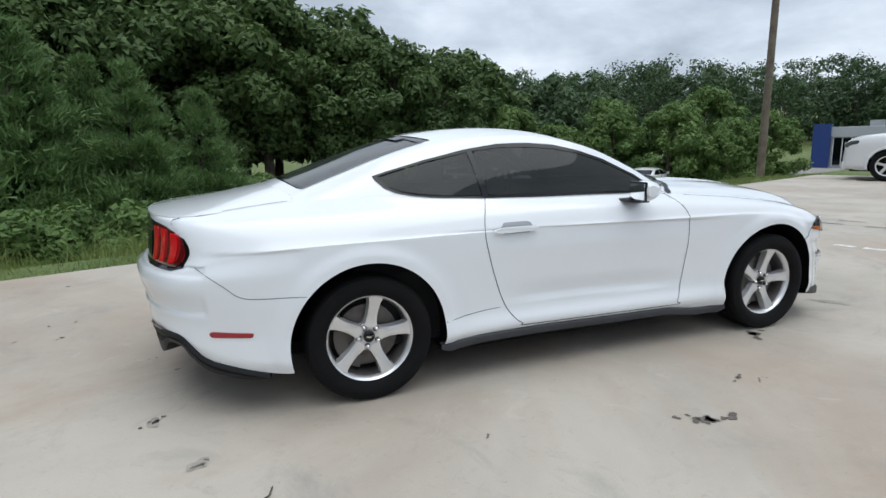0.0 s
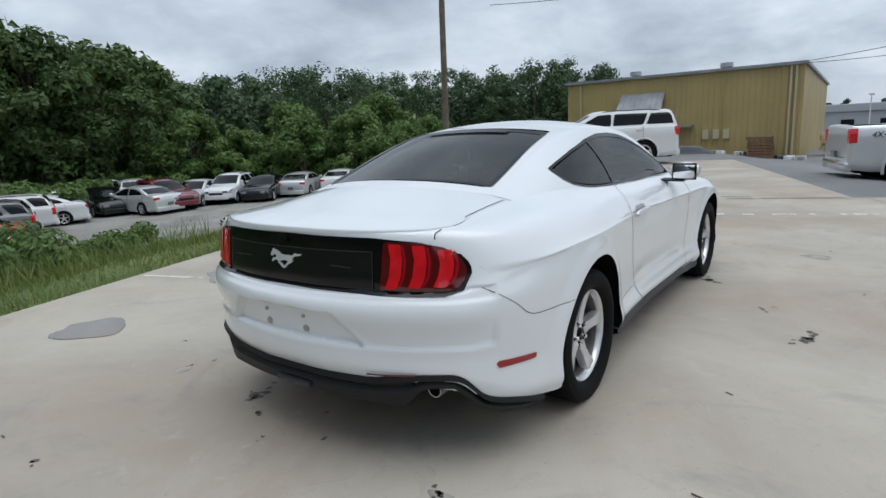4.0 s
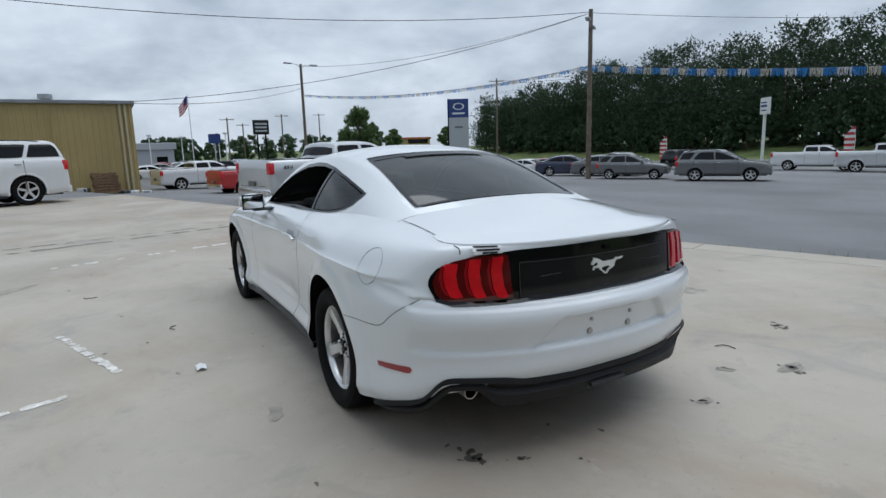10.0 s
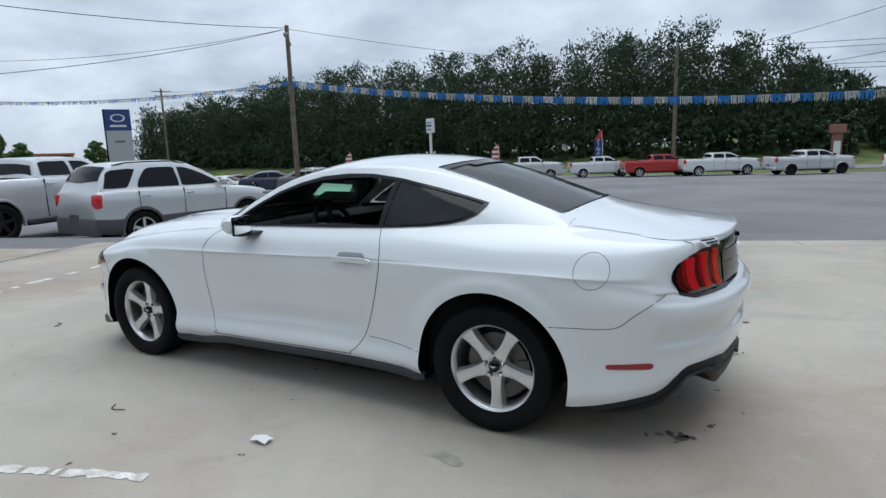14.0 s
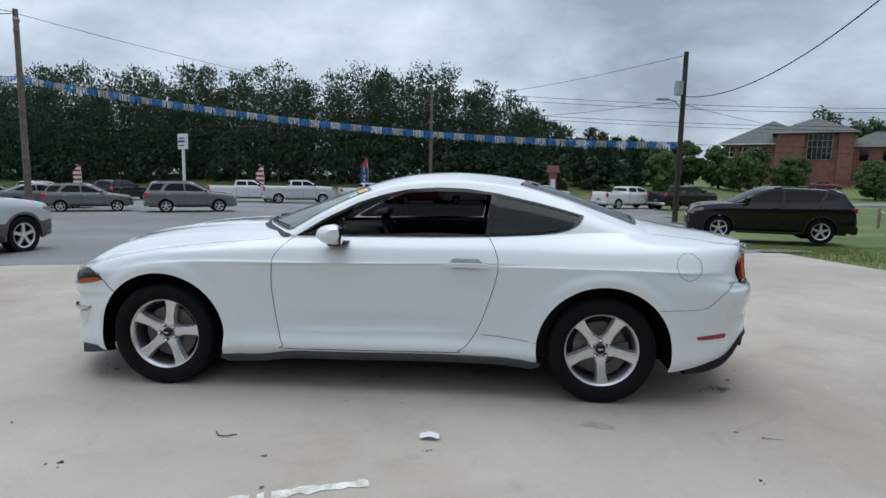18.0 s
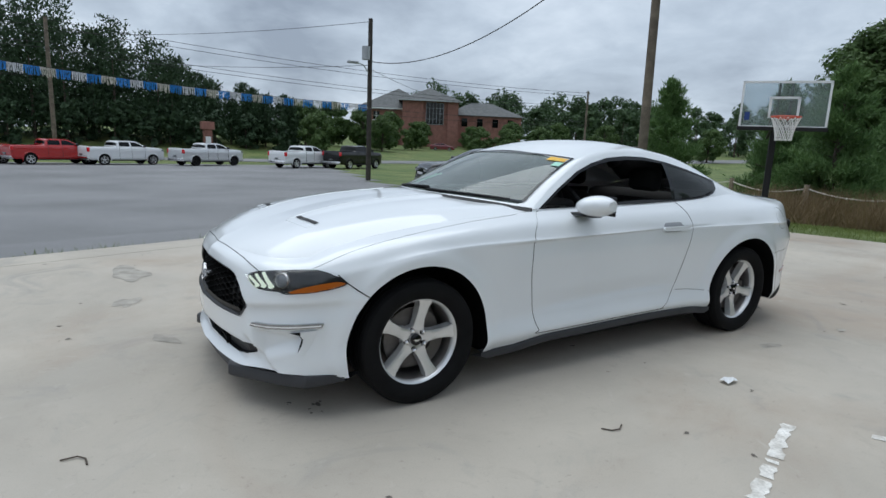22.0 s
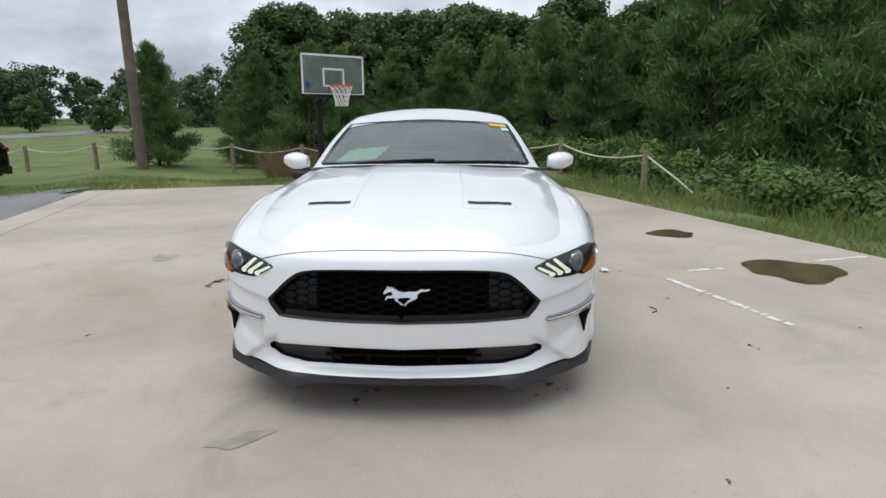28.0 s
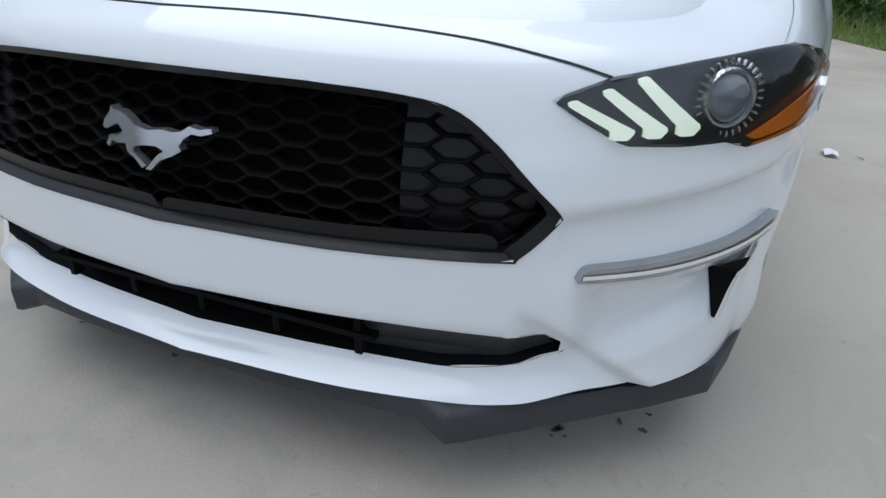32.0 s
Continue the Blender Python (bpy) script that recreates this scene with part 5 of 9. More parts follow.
# Tail: black panel, three-bar lamps, badge, diffuser.
tail = part("tail_panel", patch(TAIL2, on_tail, 0.004, 0.022, 0.02), M_GLOSSBLACK, coupe, "gloss black tail panel", 50)
part("panel_centre", patch([(-0.435, 0.885), (0.435, 0.885), (0.44, 0.738), (-0.44, 0.738)], on_tail, 0.0075, 0.03, 0.004), M_SATINGLOSS, tail, "", 40)
for sgn in (1, -1):
    fix = (lambda b: b) if sgn > 0 else mirrored
    lamp = part("tail_light", fix(patch([(0.475, 0.920), (0.60, 0.915), (0.68, 0.896), (0.726, 0.862), (0.748, 0.812), (0.735, 0.752), (0.70, 0.735), (0.465, 0.736)], on_tail, 0.008, 0.016, 0.004)), M_REDDARK, tail, "red tail light of three upright bars", 40)
    for k in range(3):
        y = 0.492 + 0.083 * k
        top = 0.912 - 0.006 * k - (0.010 if k == 2 else 0)
        bar = [(y, top), (y + 0.044, top - 0.002), (y + 0.054, top - 0.055), (y + 0.050, 0.790), (y + 0.036, 0.746 + 0.003 * k), (y - 0.006, 0.746 + 0.003 * k), (y + 0.008, 0.795), (y + 0.012, top - 0.05)]
        part("light_bar", fix(patch(bar, on_tail, 0.014, 0.012, 0.008)), M_RED, lamp, "bright red light bar", 40)
        part("light_edge", fix(patch([(y + 0.046, top - 0.004), (y + 0.056, top - 0.008), (y + 0.068, top - 0.057), (y + 0.064, 0.790), (y + 0.050, 0.750 + 0.003 * k), (y + 0.040, 0.750 + 0.003 * k), (y + 0.054, 0.790), (y + 0.058, top - 0.055)], on_tail, 0.011, 0.012, 0.003)), M_REDDEEP, lamp, "", 40)
    wrap = [(-2.25, 0.895), (-2.215, 0.888), (-2.178, 0.855), (-2.16, 0.81), (-2.175, 0.768), (-2.205, 0.748), (-2.245, 0.742)]
    part("lamp_side", fix(patch(wrap, on_side, 0.006, 0.014, 0.006)), M_RED, lamp, "red lens that wraps round the corner", 40)
    part("side_marker", fix(patch([(-1.90, 0.428), (-2.085, 0.440), (-2.098, 0.425), (-2.08, 0.412), (-1.905, 0.407)], on_side, 0.004, 0.02, 0.006)), M_REDDEEP, coupe, "red rear side marker", 40)
part("badge", emblem([(-a * 1.0, 0.832 + b * 1.0) for a, b in HORSE], on_tail, 0.014, 0.008), M_CHROMEW, tail, "chrome badge", 40)
# Lighter bars and edge ribbons put the panel's sheen lines into the colour.
for sgn in (1, -1):
    bm = box(bmesh.new(), 0, 0.002, -0.17, 0.0, -0.0014, 0.0014)
    p = on_tail(sgn * 0.27, 0.822, 0.010)
    bmesh.ops.translate(bm, vec=(p.x - 0.001, sgn * 0.27 + 0.085, 0.822), verts=bm.verts)
    part("panel_line", bm, M_SATIN, tail)
for pts_ in ([(-0.432, 0.882), (0.432, 0.882)], [(-0.437, 0.741), (0.437, 0.741)], [(-0.432, 0.882), (-0.437, 0.741)], [(0.432, 0.882), (0.437, 0.741)]):
    ln = dense(pts_, 30)
    part("panel_line", ribbon([on_tail(a, b, 0.0088) for a, b in ln], [Vector((-1, 0, 0))] * 31, 0.003), M_SATIN, tail)
part("camera_eye", rod(bmesh.new(), on_tail(0, 0.908, 0.0), on_tail(0, 0.908, 0.018), 0.012, 0.012, 14), M_DEEPBLACK, tail)
rows = []
for k in range(81):
    t = 11.42 + 4.58 * k / 80
    p, n = column(t)
    b = p[0]
    top = line_of([(11.42, 0.222), (12, 0.262), (12.6, 0.31), (13, 0.40), (13.25, 0.415), (13.9, 0.408), (14.3, 0.388), (16, 0.382)], t)
    low = line_of([(11.42, 0.192), (12, 0.205), (12.6, 0.245), (12.95, 0.315), (13.15, 0.355), (13.55, 0.35), (13.8, 0.285), (14.1, 0.278), (16, 0.285)], t)
    q = skin(t, w_at(t, top), 0.006)
    m_ = (top + low) / 2
    rows.append([q - n * 0.03 + Vector((0, 0, 0.004)), q, q + Vector((0, 0, -0.02)) + n * 0.006, Vector((q.x, q.y, m_ + 0.01)) - n * 0.02, Vector((q.x, q.y, m_ - 0.01)) - n * 0.005, Vector((q.x, max(0, q.y), low)) - n * 0.012, Vector((q.x, q.y, low + 0.01)) - n * 0.2])
    for r_ in rows[-1]:
        r_.y = max(0, r_.y)
diffuser = part("diffuser", both_sides(grid(rows)), M_BLACK, coupe, "black lower rear diffuser", 40)
part("reverse_lamp", box(bmesh.new(), -2.41, -2.385, -0.10, 0.10, 0.292, 0.312, 0.004), M_SATIN, diffuser)
part("red_reflector", patch([(-0.60, 0.418), (-0.40, 0.412), (-0.40, 0.405), (-0.60, 0.410)], on_tail, 0.012, 0.02, 0.004), M_REDDARK, diffuser)
for sgn in (1, -1):
    bm = bmesh.new()
    spin(bm, [(0.028, -1.95), (0.033, -2.17), (0.033, -2.20), (0.028, -2.20), (0.026, -2.0)], 20, "x")
    bmesh.ops.translate(bm, vec=(0, sgn * 0.60, 0.315), verts=bm.verts)
    part("exhaust_tip", bm, M_STEEL, coupe, "steel exhaust tip", 40)
    for yy in (0.115,):
        bm = bmesh.new()
        p = on_tail(yy, 0.555, 0.0)
        rod(bm, p, p + Vector((-0.008, 0, 0)), 0.016, 0.013, 12)
        part("plate_bolt", bm if sgn > 0 else mirrored(bm), M_STEEL, coupe)
        p2 = on_tail(yy, 0.61, 0.0)
        bm = rod(bmesh.new(), p2, p2 + Vector((-0.008, 0, 0)), 0.008, 0.008, 10)
        part("plate_clip", bm if sgn > 0 else mirrored(bm), M_STEEL, coupe)
# Dealer sticker on the trunk edge: plain bars.
st = part("sticker", patch([(0.495, 0.962), (0.60, 0.960), (0.60, 0.927), (0.495, 0.929)], on_tail, 0.030, 0.02, 0.002), M_STICKER, coupe, "small white dealer sticker with dark bars")
for k in range(3):
    a_, b_ = 0.498 + 0.012 * (k == 2), 0.597 - 0.02 * (k == 2)
    part("sticker_bar", patch([(a_, 0.960 - 0.0115 * k), (b_, 0.959 - 0.0115 * k), (b_, 0.9515 - 0.0115 * k), (a_, 0.9525 - 0.0115 * k)], on_tail, 0.0325, 0.02), M_GAP, st)

# Rockers, handles, mirrors, fuel door, arch liners.
for sgn in (1, -1):
    fix = (lambda b: b) if sgn > 0 else mirrored
    rows = []
    for k in range(41):
        x = 1.0 - 1.98 * k / 40
        zt = 0.212 + 0.035 * step01(0.8, 0.5, x) + 0.012 * step01(0.3, -0.5, x) - 0.02 * step01(-0.72, -0.98, x)
        p = on_side(x, zt, 0.0)
        e = step01(0, 0.08, min(x + 0.98, 1.0 - x) + 0.02)
        rows.append([p + Vector((0, -0.03, 0.004)), p + Vector((0, 0.004, 0.0)), p + Vector((0, 0.012 * e, -0.012)), p + Vector((0, 0.006, -0.045 * (0.4 + 0.6 * e))), p + Vector((0, -0.10, -0.05))])
    part("rocker", fix(grid(rows)), M_SATIN, coupe, "black rocker trim", 50)
    bm = patch([(-0.41, 0.832), (-0.60, 0.834), (-0.655, 0.828), (-0.672, 0.818), (-0.655, 0.808), (-0.60, 0.804), (-0.41, 0.806), (-0.40, 0.819)], on_side, 0.028, 0.014, 0.014)
    handle = part("door_handle", fix(bm), M_PAINT, coupe, "white door handle", 50)
    # Greyer flat patch: the shadow in the handle's recess, put into the colour.
    part("handle_cup", fix(patch([(-0.44, 0.855), (-0.60, 0.856), (-0.63, 0.82), (-0.60, 0.795), (-0.44, 0.795), (-0.42, 0.82)], on_side, 0.0015, 0.02)), M_CUP_SHADE, handle, "", 60)
    # Mirror.
    rows = []
    for k in range(13):
        a = k / 12
        y = 0.86 + 0.185 * a
        hgt = 0.062 * math.sin(math.pi * (0.12 + 0.80 * a)) ** 0.5
        dep = 0.120 * math.sin(math.pi * (0.14 + 0.78 * a)) ** 0.6
        ring = []
        for j in range(17):
            b = 2 * math.pi * j / 16
            cx = math.cos(b)
            ring.append(Vector((0.285 + dep * (0.95 * cx if cx > 0 else 0.42 * cx) - 0.05 * a, y, 0.982 + 0.012 * a + hgt * math.sin(b))))
        rows.append(ring)
    bm = grid(rows)
    for end in (rows[0], rows[-1]):
        bm.faces.new([bm.verts.new(p) for p in end[:-1]])
    mirror = part("wing_mirror", fix(bm), M_PAINT, coupe, "white door mirror on a black stalk", 60)
    bm = bmesh.new()
    box(bm, 0.20, 0.33, 0.76, 0.90, 0.922, 0.938, 0.006)
    box(bm, 0.225, 0.305, 0.86, 0.955, 0.919, 0.931, 0.006)
    part("mirror_stalk", fix(bm), M_SATIN, mirror, "", 40)
    gm = Matrix.Translation((0.212, 0.955, 0.986)) @ Matrix.Rotation(radians(6), 4, "Z")
    bm = box(bmesh.new(), -0.004, 0.004, -0.070, 0.070, -0.044, 0.048, 0.003, gm)
    part("mirror_glass", fix(bm), M_MIRROR, mirror, "mirror glass in a black rim", 40)
    bm = box(bmesh.new(), 0.0, 0.012, -0.080, 0.080, -0.053, 0.058, 0.006, gm)
    part("mirror_rim", fix(bm), M_GLOSSBLACK, mirror, "", 40)
    # Arch lining and sills underneath.
    for ax in (AXLE_F, AXLE_R):
        bm = bmesh.new()
        pr = []
        for k in range(33):
            a = math.pi * (-0.16 + 1.32 * k / 32)
            x, z = ax + ARCH_R * math.cos(a), HUB_Z + ARCH_R * math.sin(a)
            if z < 0.19:
                continue
            yy = on_side(x, max(0.215, z), 0.0).y if z > 0.21 else 0.88
            pr.append((Vector((x, yy, z)), Vector((ax + (ARCH_R + 0.012) * math.cos(a), yy - 0.012, HUB_Z + (ARCH_R + 0.012) * math.sin(a))), Vector((ax + (ARCH_R + 0.02) * math.cos(a), 0.52, HUB_Z + (ARCH_R + 0.02) * math.sin(a)))))
        va = [[bm.verts.new(q) for q in p] for p in pr]
        for a, b in zip(va, va[1:]):
            bm.faces.new((a[0], a[1], b[1], b[0]))
            bm.faces.new((a[1], a[2], b[2], b[1]))
        part("arch_liner", fix(bm), M_DEEPBLACK, coupe, "", 40)
        part("arch_inner", fix(box(bmesh.new(), ax - 0.45, ax + 0.45, 0.50, 0.52, 0.22, 0.74)), M_DEEPBLACK, coupe)
fuel = [on_side(-1.832 + 0.076 * math.cos(a), 0.842 + 0.078 * math.sin(a), 0.0015) for a in [2 * math.pi * k / 40 for k in range(41)]]
part("fuel_door", ribbon(fuel, [Vector((0, 1, 0))] * 41, 0.0022), M_GAP, coupe, "round fuel door outline")
under = bmesh.new()
box(under, -1.85, 1.9, -0.60, 0.60, 0.19, 0.26)
box(under, -0.95, 0.95, -0.86, 0.86, 0.185, 0.24)
part("underbody", under, M_DEEPBLACK, coupe)
part("brake_light", both_sides(grid([[house_at(0.668 + 0.012 * i, 1.5 + 0.5 * j / 8, 0.004) for j in range(9)] for i in range(3)])), M_GLOSSBLACK, rear_glass, "slim dark high brake light")

# Wiper and cowl.
cowl = bmesh.new()
rows = []
for k in range(21):
    q = k / 20
    s = 4 * (1 - q)
    b = Vector([line_of([(i, p[a]) for i, p in enumerate(WS_BASE)], s) for a in range(3)])
    rows.append([b + Vector((-0.05, 0, 0.012)), b + Vector((0.0, 0, 0.004)), b + Vector((0.03, 0, -0.004))])
part("cowl", both_sides(grid(rows)), M_BLACK, coupe, "", 60)
for y0, y1 in ((0.10, 0.62), (-0.42, 0.08)):
    pts = []
    for k in range(9):
        y = y0 + (y1 - y0) * k / 8
        q = abs(y) / 0.765
        b = Vector([line_of([(i, p[a]) for i, p in enumerate(WS_BASE)], 4 * (1 - q)) for a in range(3)])
        pts.append(Vector((b.x - 0.035 - 0.03 * k / 8, y, b.z + 0.020 + 0.014 * k / 8)))
    part("wiper", tube(bmesh.new(), pts, 0.008, 6), M_BLACK, coupe, "black wiper arm", 60)
# Stickers inside the screen and a sheet on the dash.
def screen_patch(u0, u1, w0, w1, out, mat, name, label):
    bm = grid([[house_at(u0 + (u1 - u0) * i / 3, w0 + (w1 - w0) * j / 4, out) for j in range(5)] for i in range(4)])
    return part(name, bm, mat, windscreen, label)


screen_patch(0.222, 0.242, 1.10, 1.29, 0.002, M_YELLOW, "screen_sticker", "yellow sale sticker")
screen_patch(0.195, 0.216, 1.09, 1.17, 0.002, M_MINT, "screen_sticker", "pale green sticker")

# Wheels: tyre, rim of five broad spokes, cap, nuts, disc.
def wheel_at(x, y, parent, face):
    wh = new("wheel")
    wh.parent = parent
    wh.matrix_basis = Matrix.Translation((x, y, HUB_Z)) @ Matrix.Rotation(0 if face > 0 else math.pi, 4, "Z")
    wh["label"] = "silver five-spoke alloy wheel with a black tyre"
    return wh


def tyre_mesh(r=0.322, w=0.235, rim=0.222):
    prof = [(rim, w * 0.36), (rim + 0.012, w * 0.43), (rim + 0.03, w * 0.475), (rim + 0.055, w * 0.498), (r - 0.035, w * 0.485), (r - 0.012, w * 0.455), (r - 0.003, w * 0.40)]
    for k in range(5):
        yc = w * (0.30 - 0.15 * k)
        prof += [(r, yc + w * 0.055), (r, yc - w * 0.055)]
        if k < 4:
            prof += [(r - 0.008, yc - w * 0.06), (r - 0.008, yc - w * 0.09)]
    prof += [(a, -b) for a, b in reversed(prof[:7])]
    bm = bmesh.new()
    spin(bm, prof, 72, "y")
    return sharp(mesh_of("tyre", bm, M_TYRE), 35)


def spoke_bm():
    bm = bmesh.new()
    # Outline stations along the spoke: radius, half width, face height, and the bevel's lower height.
    st_ = [(0.050, 0.037, 0.050, 0.020), (0.075, 0.029, 0.050, 0.016), (0.11, 0.025, 0.053, 0.014), (0.15, 0.026, 0.060, 0.016), (0.185, 0.030, 0.067, 0.024), (0.203, 0.036, 0.071, 0.034), (0.214, 0.044, 0.072, 0.044)]
    rings = []
    for r, h, f, b in st_:
        rings.append([bm.verts.new((-h * 1.25, b, r)), bm.verts.new((-h, f - 0.004, r)), bm.verts.new((-h * 0.5, f, r)), bm.verts.new((0, f - 0.003, r)), bm.verts.new((h * 0.5, f, r)), bm.verts.new((h, f - 0.004, r)), bm.verts.new((h * 1.25, b, r))])
    for a, b in zip(rings, rings[1:]):
        for i in range(6):
            bm.faces.new((a[i], a[i + 1], b[i + 1], b[i]))
        bm.faces.new((a[6], a[0], b[0], b[6]))
    return bm


ME_TYRE = tyre_mesh()
_b = bmesh.new()
spin(_b, [(0.226, 0.066), (0.230, 0.078), (0.224, 0.082), (0.216, 0.077), (0.209, 0.066), (0.206, 0.052)], 72, "y")
ME_RIM = sharp(mesh_of("rim", _b, M_ALLOY), 40)
# Dark tone on the barrel puts the shade behind the spokes into its colour.
_b = bmesh.new()
spin(_b, [(0.206, 0.052), (0.200, 0.03), (0.196, -0.06), (0.205, -0.10), (0.226, -0.105)], 60, "y")
spin(_b, [(0.20, -0.085), (0.02, -0.085)], 40, "y")
ME_BARREL = sharp(mesh_of("barrel", _b, M_DISC_BARREL_SHADE), 40)
ME_SPOKE = sharp(mesh_of("spoke", spoke_bm(), M_ALLOY), 28)
_b = bmesh.new()
spin(_b, [(0.0, 0.046), (0.02, 0.046), (0.030, 0.040), (0.062, 0.047), (0.072, 0.040), (0.074, 0.0), (0.0, 0.0)], 40, "y")
ME_HUB = sharp(mesh_of("hub", _b, M_ALLOY), 35)
_b = bmesh.new()
spin(_b, [(0.0, 0.060), (0.022, 0.059), (0.029, 0.054), (0.030, 0.040), (0.0, 0.040)], 32, "y")
ME_CAP = sharp(mesh_of("cap", _b, M_GLOSSBLACK), 40)
_b = bmesh.new()
prism(_b, [(a * 0.2, b * 0.2) for a, b in HORSE], 0.001)
bmesh.ops.transform(_b, matrix=Matrix.Translation((0, 0.0605, 0)) @ Matrix.Rotation(radians(-90), 4, "X") @ Matrix.Rotation(math.pi, 4, "Z"), verts=_b.verts)
ME_CAPMARK = mesh_of("cap_mark", _b, M_CHROME)
_b = bmesh.new()
spin(_b, [(0.0, 0.062), (0.006, 0.062), (0.0105, 0.058), (0.0105, 0.040)], 6, "y")
ME_NUT = mesh_of("lug_nut", _b, M_CHROME)
_b = bmesh.new()
spin(_b, [(0.014, 0.0495), (0.0165, 0.044), (0.0165, 0.02)], 16, "y")
ME_NUTHOLE = mesh_of("nut_hole", _b, M_DEEPBLACK)
_b = bmesh.new()
spin(_b, [(0.07, 0.0), (0.16, 0.0), (0.16, -0.022), (0.07, -0.022)], 48, "y")
ME_DISC = sharp(mesh_of("brake_disc", _b, M_DISC_BARREL_SHADE), 40)
_b = bmesh.new()
for k in range(9):
    a = radians(-38 + 76 * k / 8)
    box(_b, 0.108, 0.175, -0.03, 0.018, -0.016, 0.016, m=Matrix.Rotation(a, 4, "Y"))
bmesh.ops.remove_doubles(_b, verts=_b.verts, dist=0.007)
ME_CALIPER = mesh_of("caliper", _b, M_CALIPER)
for ax, yy in ((AXLE_F, 0.795), (AXLE_R, 0.812)):
    for sgn in (1, -1):
        wh = wheel_at(ax, sgn * yy, coupe, sgn)
        share("tyre", ME_TYRE, wh, Matrix())
        share("rim", ME_RIM, wh, Matrix())
        share("barrel", ME_BARREL, wh, Matrix())
        turn = {(AXLE_F, 1): -11, (AXLE_F, -1): -14, (AXLE_R, 1): -31, (AXLE_R, -1): -11}[(ax, sgn)]
        share("hub", ME_HUB, wh, Matrix())
        share("cap", ME_CAP, wh, Matrix())
        share("cap_mark", ME_CAPMARK, wh, Matrix())
        share("brake_disc", ME_DISC, wh, Matrix())
        share("caliper", ME_CALIPER, wh, Matrix.Rotation(radians(150 if sgn > 0 else 30), 4, "Y"))
        for k in range(5):
            share("spoke", ME_SPOKE, wh, Matrix.Rotation(radians(72 * k + turn), 4, "Y"))
            share("lug_nut", ME_NUT, wh, Matrix.Rotation(radians(72 * k + 36 + turn), 4, "Y") @ Matrix.Translation((0, 0.0, 0.0535)))
            share("nut_hole", ME_NUTHOLE, wh, Matrix.Rotation(radians(72 * k + 36 + turn), 4, "Y") @ Matrix.Translation((0, 0.0, 0.0535)))

# Cabin: floor, dash, wheel, seats, lining.
part("dashboard", both_sides(grid([[Vector((0.62 - 0.5 * step01(0, 10, i) if i < 10 else 0.12, 0.72 * j / 12, 0.93 + 0.02 * math.sin(math.pi * i / 12) - (0.0 if i < 10 else 0.2 * (i - 9))))for j in range(13)] for i in range(12)])), M_CABIN, coupe, "black dashboard", 50)
part("instrument_cowl", box(bmesh.new(), 0.05, 0.32, 0.20, 0.56, 0.90, 0.985, 0.03), M_CABIN, coupe, "", 50)
part("cabin_floor", box(bmesh.new(), -1.5, 0.8, -0.80, 0.80, 0.24, 0.28), M_CABIN, coupe)
part("headliner", both_sides(grid([[house_at(0.27 + 0.38 * i / 10, 1.04 + 0.96 * j / 10, -0.02) for j in range(11)] for i in range(11)])), M_CABIN, coupe, "", 60)
for sgn in (1, -1):
    rows = [[Vector((0.6 - 2.0 * i / 10, sgn * (0.79 - 0.05 * (j > 2)), 0.28 + 0.68 * j / 4)) for j in range(5)] for i in range(11)]
    part("door_lining", grid(rows), M_CABIN, coupe)
    seat = new("front_seat")
    seat.parent = coupe
    seat.matrix_basis = pose(-0.42, sgn * 0.38, 0.28)
    seat["label"] = "black bucket seat"
    part("cushion", box(bmesh.new(), -0.25, 0.28, -0.25, 0.25, 0.05, 0.24, 0.06), M_SEAT, seat, "", 50)
    bm = box(bmesh.new(), -0.09, 0.07, -0.25, 0.25, 0.18, 0.72, 0.06)
    bmesh.ops.rotate(bm, cent=(0, 0, 0.2), matrix=Matrix.Rotation(radians(-20), 3, "Y"), verts=bm.verts)
    bmesh.ops.translate(bm, vec=(-0.20, 0, 0), verts=bm.verts)
    part("backrest", bm, M_SEAT, seat, "", 50)
    bm = box(bmesh.new(), -0.06, 0.04, -0.13, 0.13, 0.74, 0.91, 0.04)
    bmesh.ops.translate(bm, vec=(-0.40, 0, 0), verts=bm.verts)
    part("headrest", bm, M_SEAT, seat, "", 50)
part("rear_seat", box(bmesh.new(), -1.55, -1.25, -0.62, 0.62, 0.5, 0.98, 0.06), M_SEAT, coupe, "", 50)
part("parcel_shelf", box(bmesh.new(), -1.85, -1.5, -0.6, 0.6, 0.92, 0.95), M_CABIN, coupe)
sw = new("steering_wheel")
sw.parent = coupe
sw.matrix_basis = Matrix.Translation((-0.02, 0.38, 0.90)) @ Matrix.Rotation(radians(-66), 4, "Y")
bm = bmesh.new()
for k in range(32):
    a, b = 2 * math.pi * k / 32, 2 * math.pi * (k + 1) / 32
    rod(bm, (0.185 * math.cos(a), 0.185 * math.sin(a), 0), (0.185 * math.cos(b), 0.185 * math.sin(b), 0), 0.016, 0.016, 8)
part("wheel_rim", bm, M_BLACK, sw, "", 60)
bm = box(bmesh.new(), -0.075, 0.075, -0.075, 0.075, -0.03, 0.02, 0.03)
for a in (0, 110, 250):
    rod(bm, (0, 0, 0), (0.18 * math.sin(radians(a + 90)), 0.18 * math.cos(radians(a + 90)), 0), 0.02, 0.014, 8)
part("wheel_hub", bm, M_BLACK, sw, "", 60)
part("rear_view_mirror", box(bmesh.new(), 0.06, 0.10, -0.12, 0.12, 1.20, 1.26, 0.015), M_BLACK, coupe, "", 50)
paper = grid([[house_at(0.035 + 0.075 * i / 4 + 0.014 * j / 5, 1.18 + 0.40 * j / 5 + 0.08 * i / 4, -0.022 - 0.012 * i / 4) for j in range(6)] for i in range(5)])
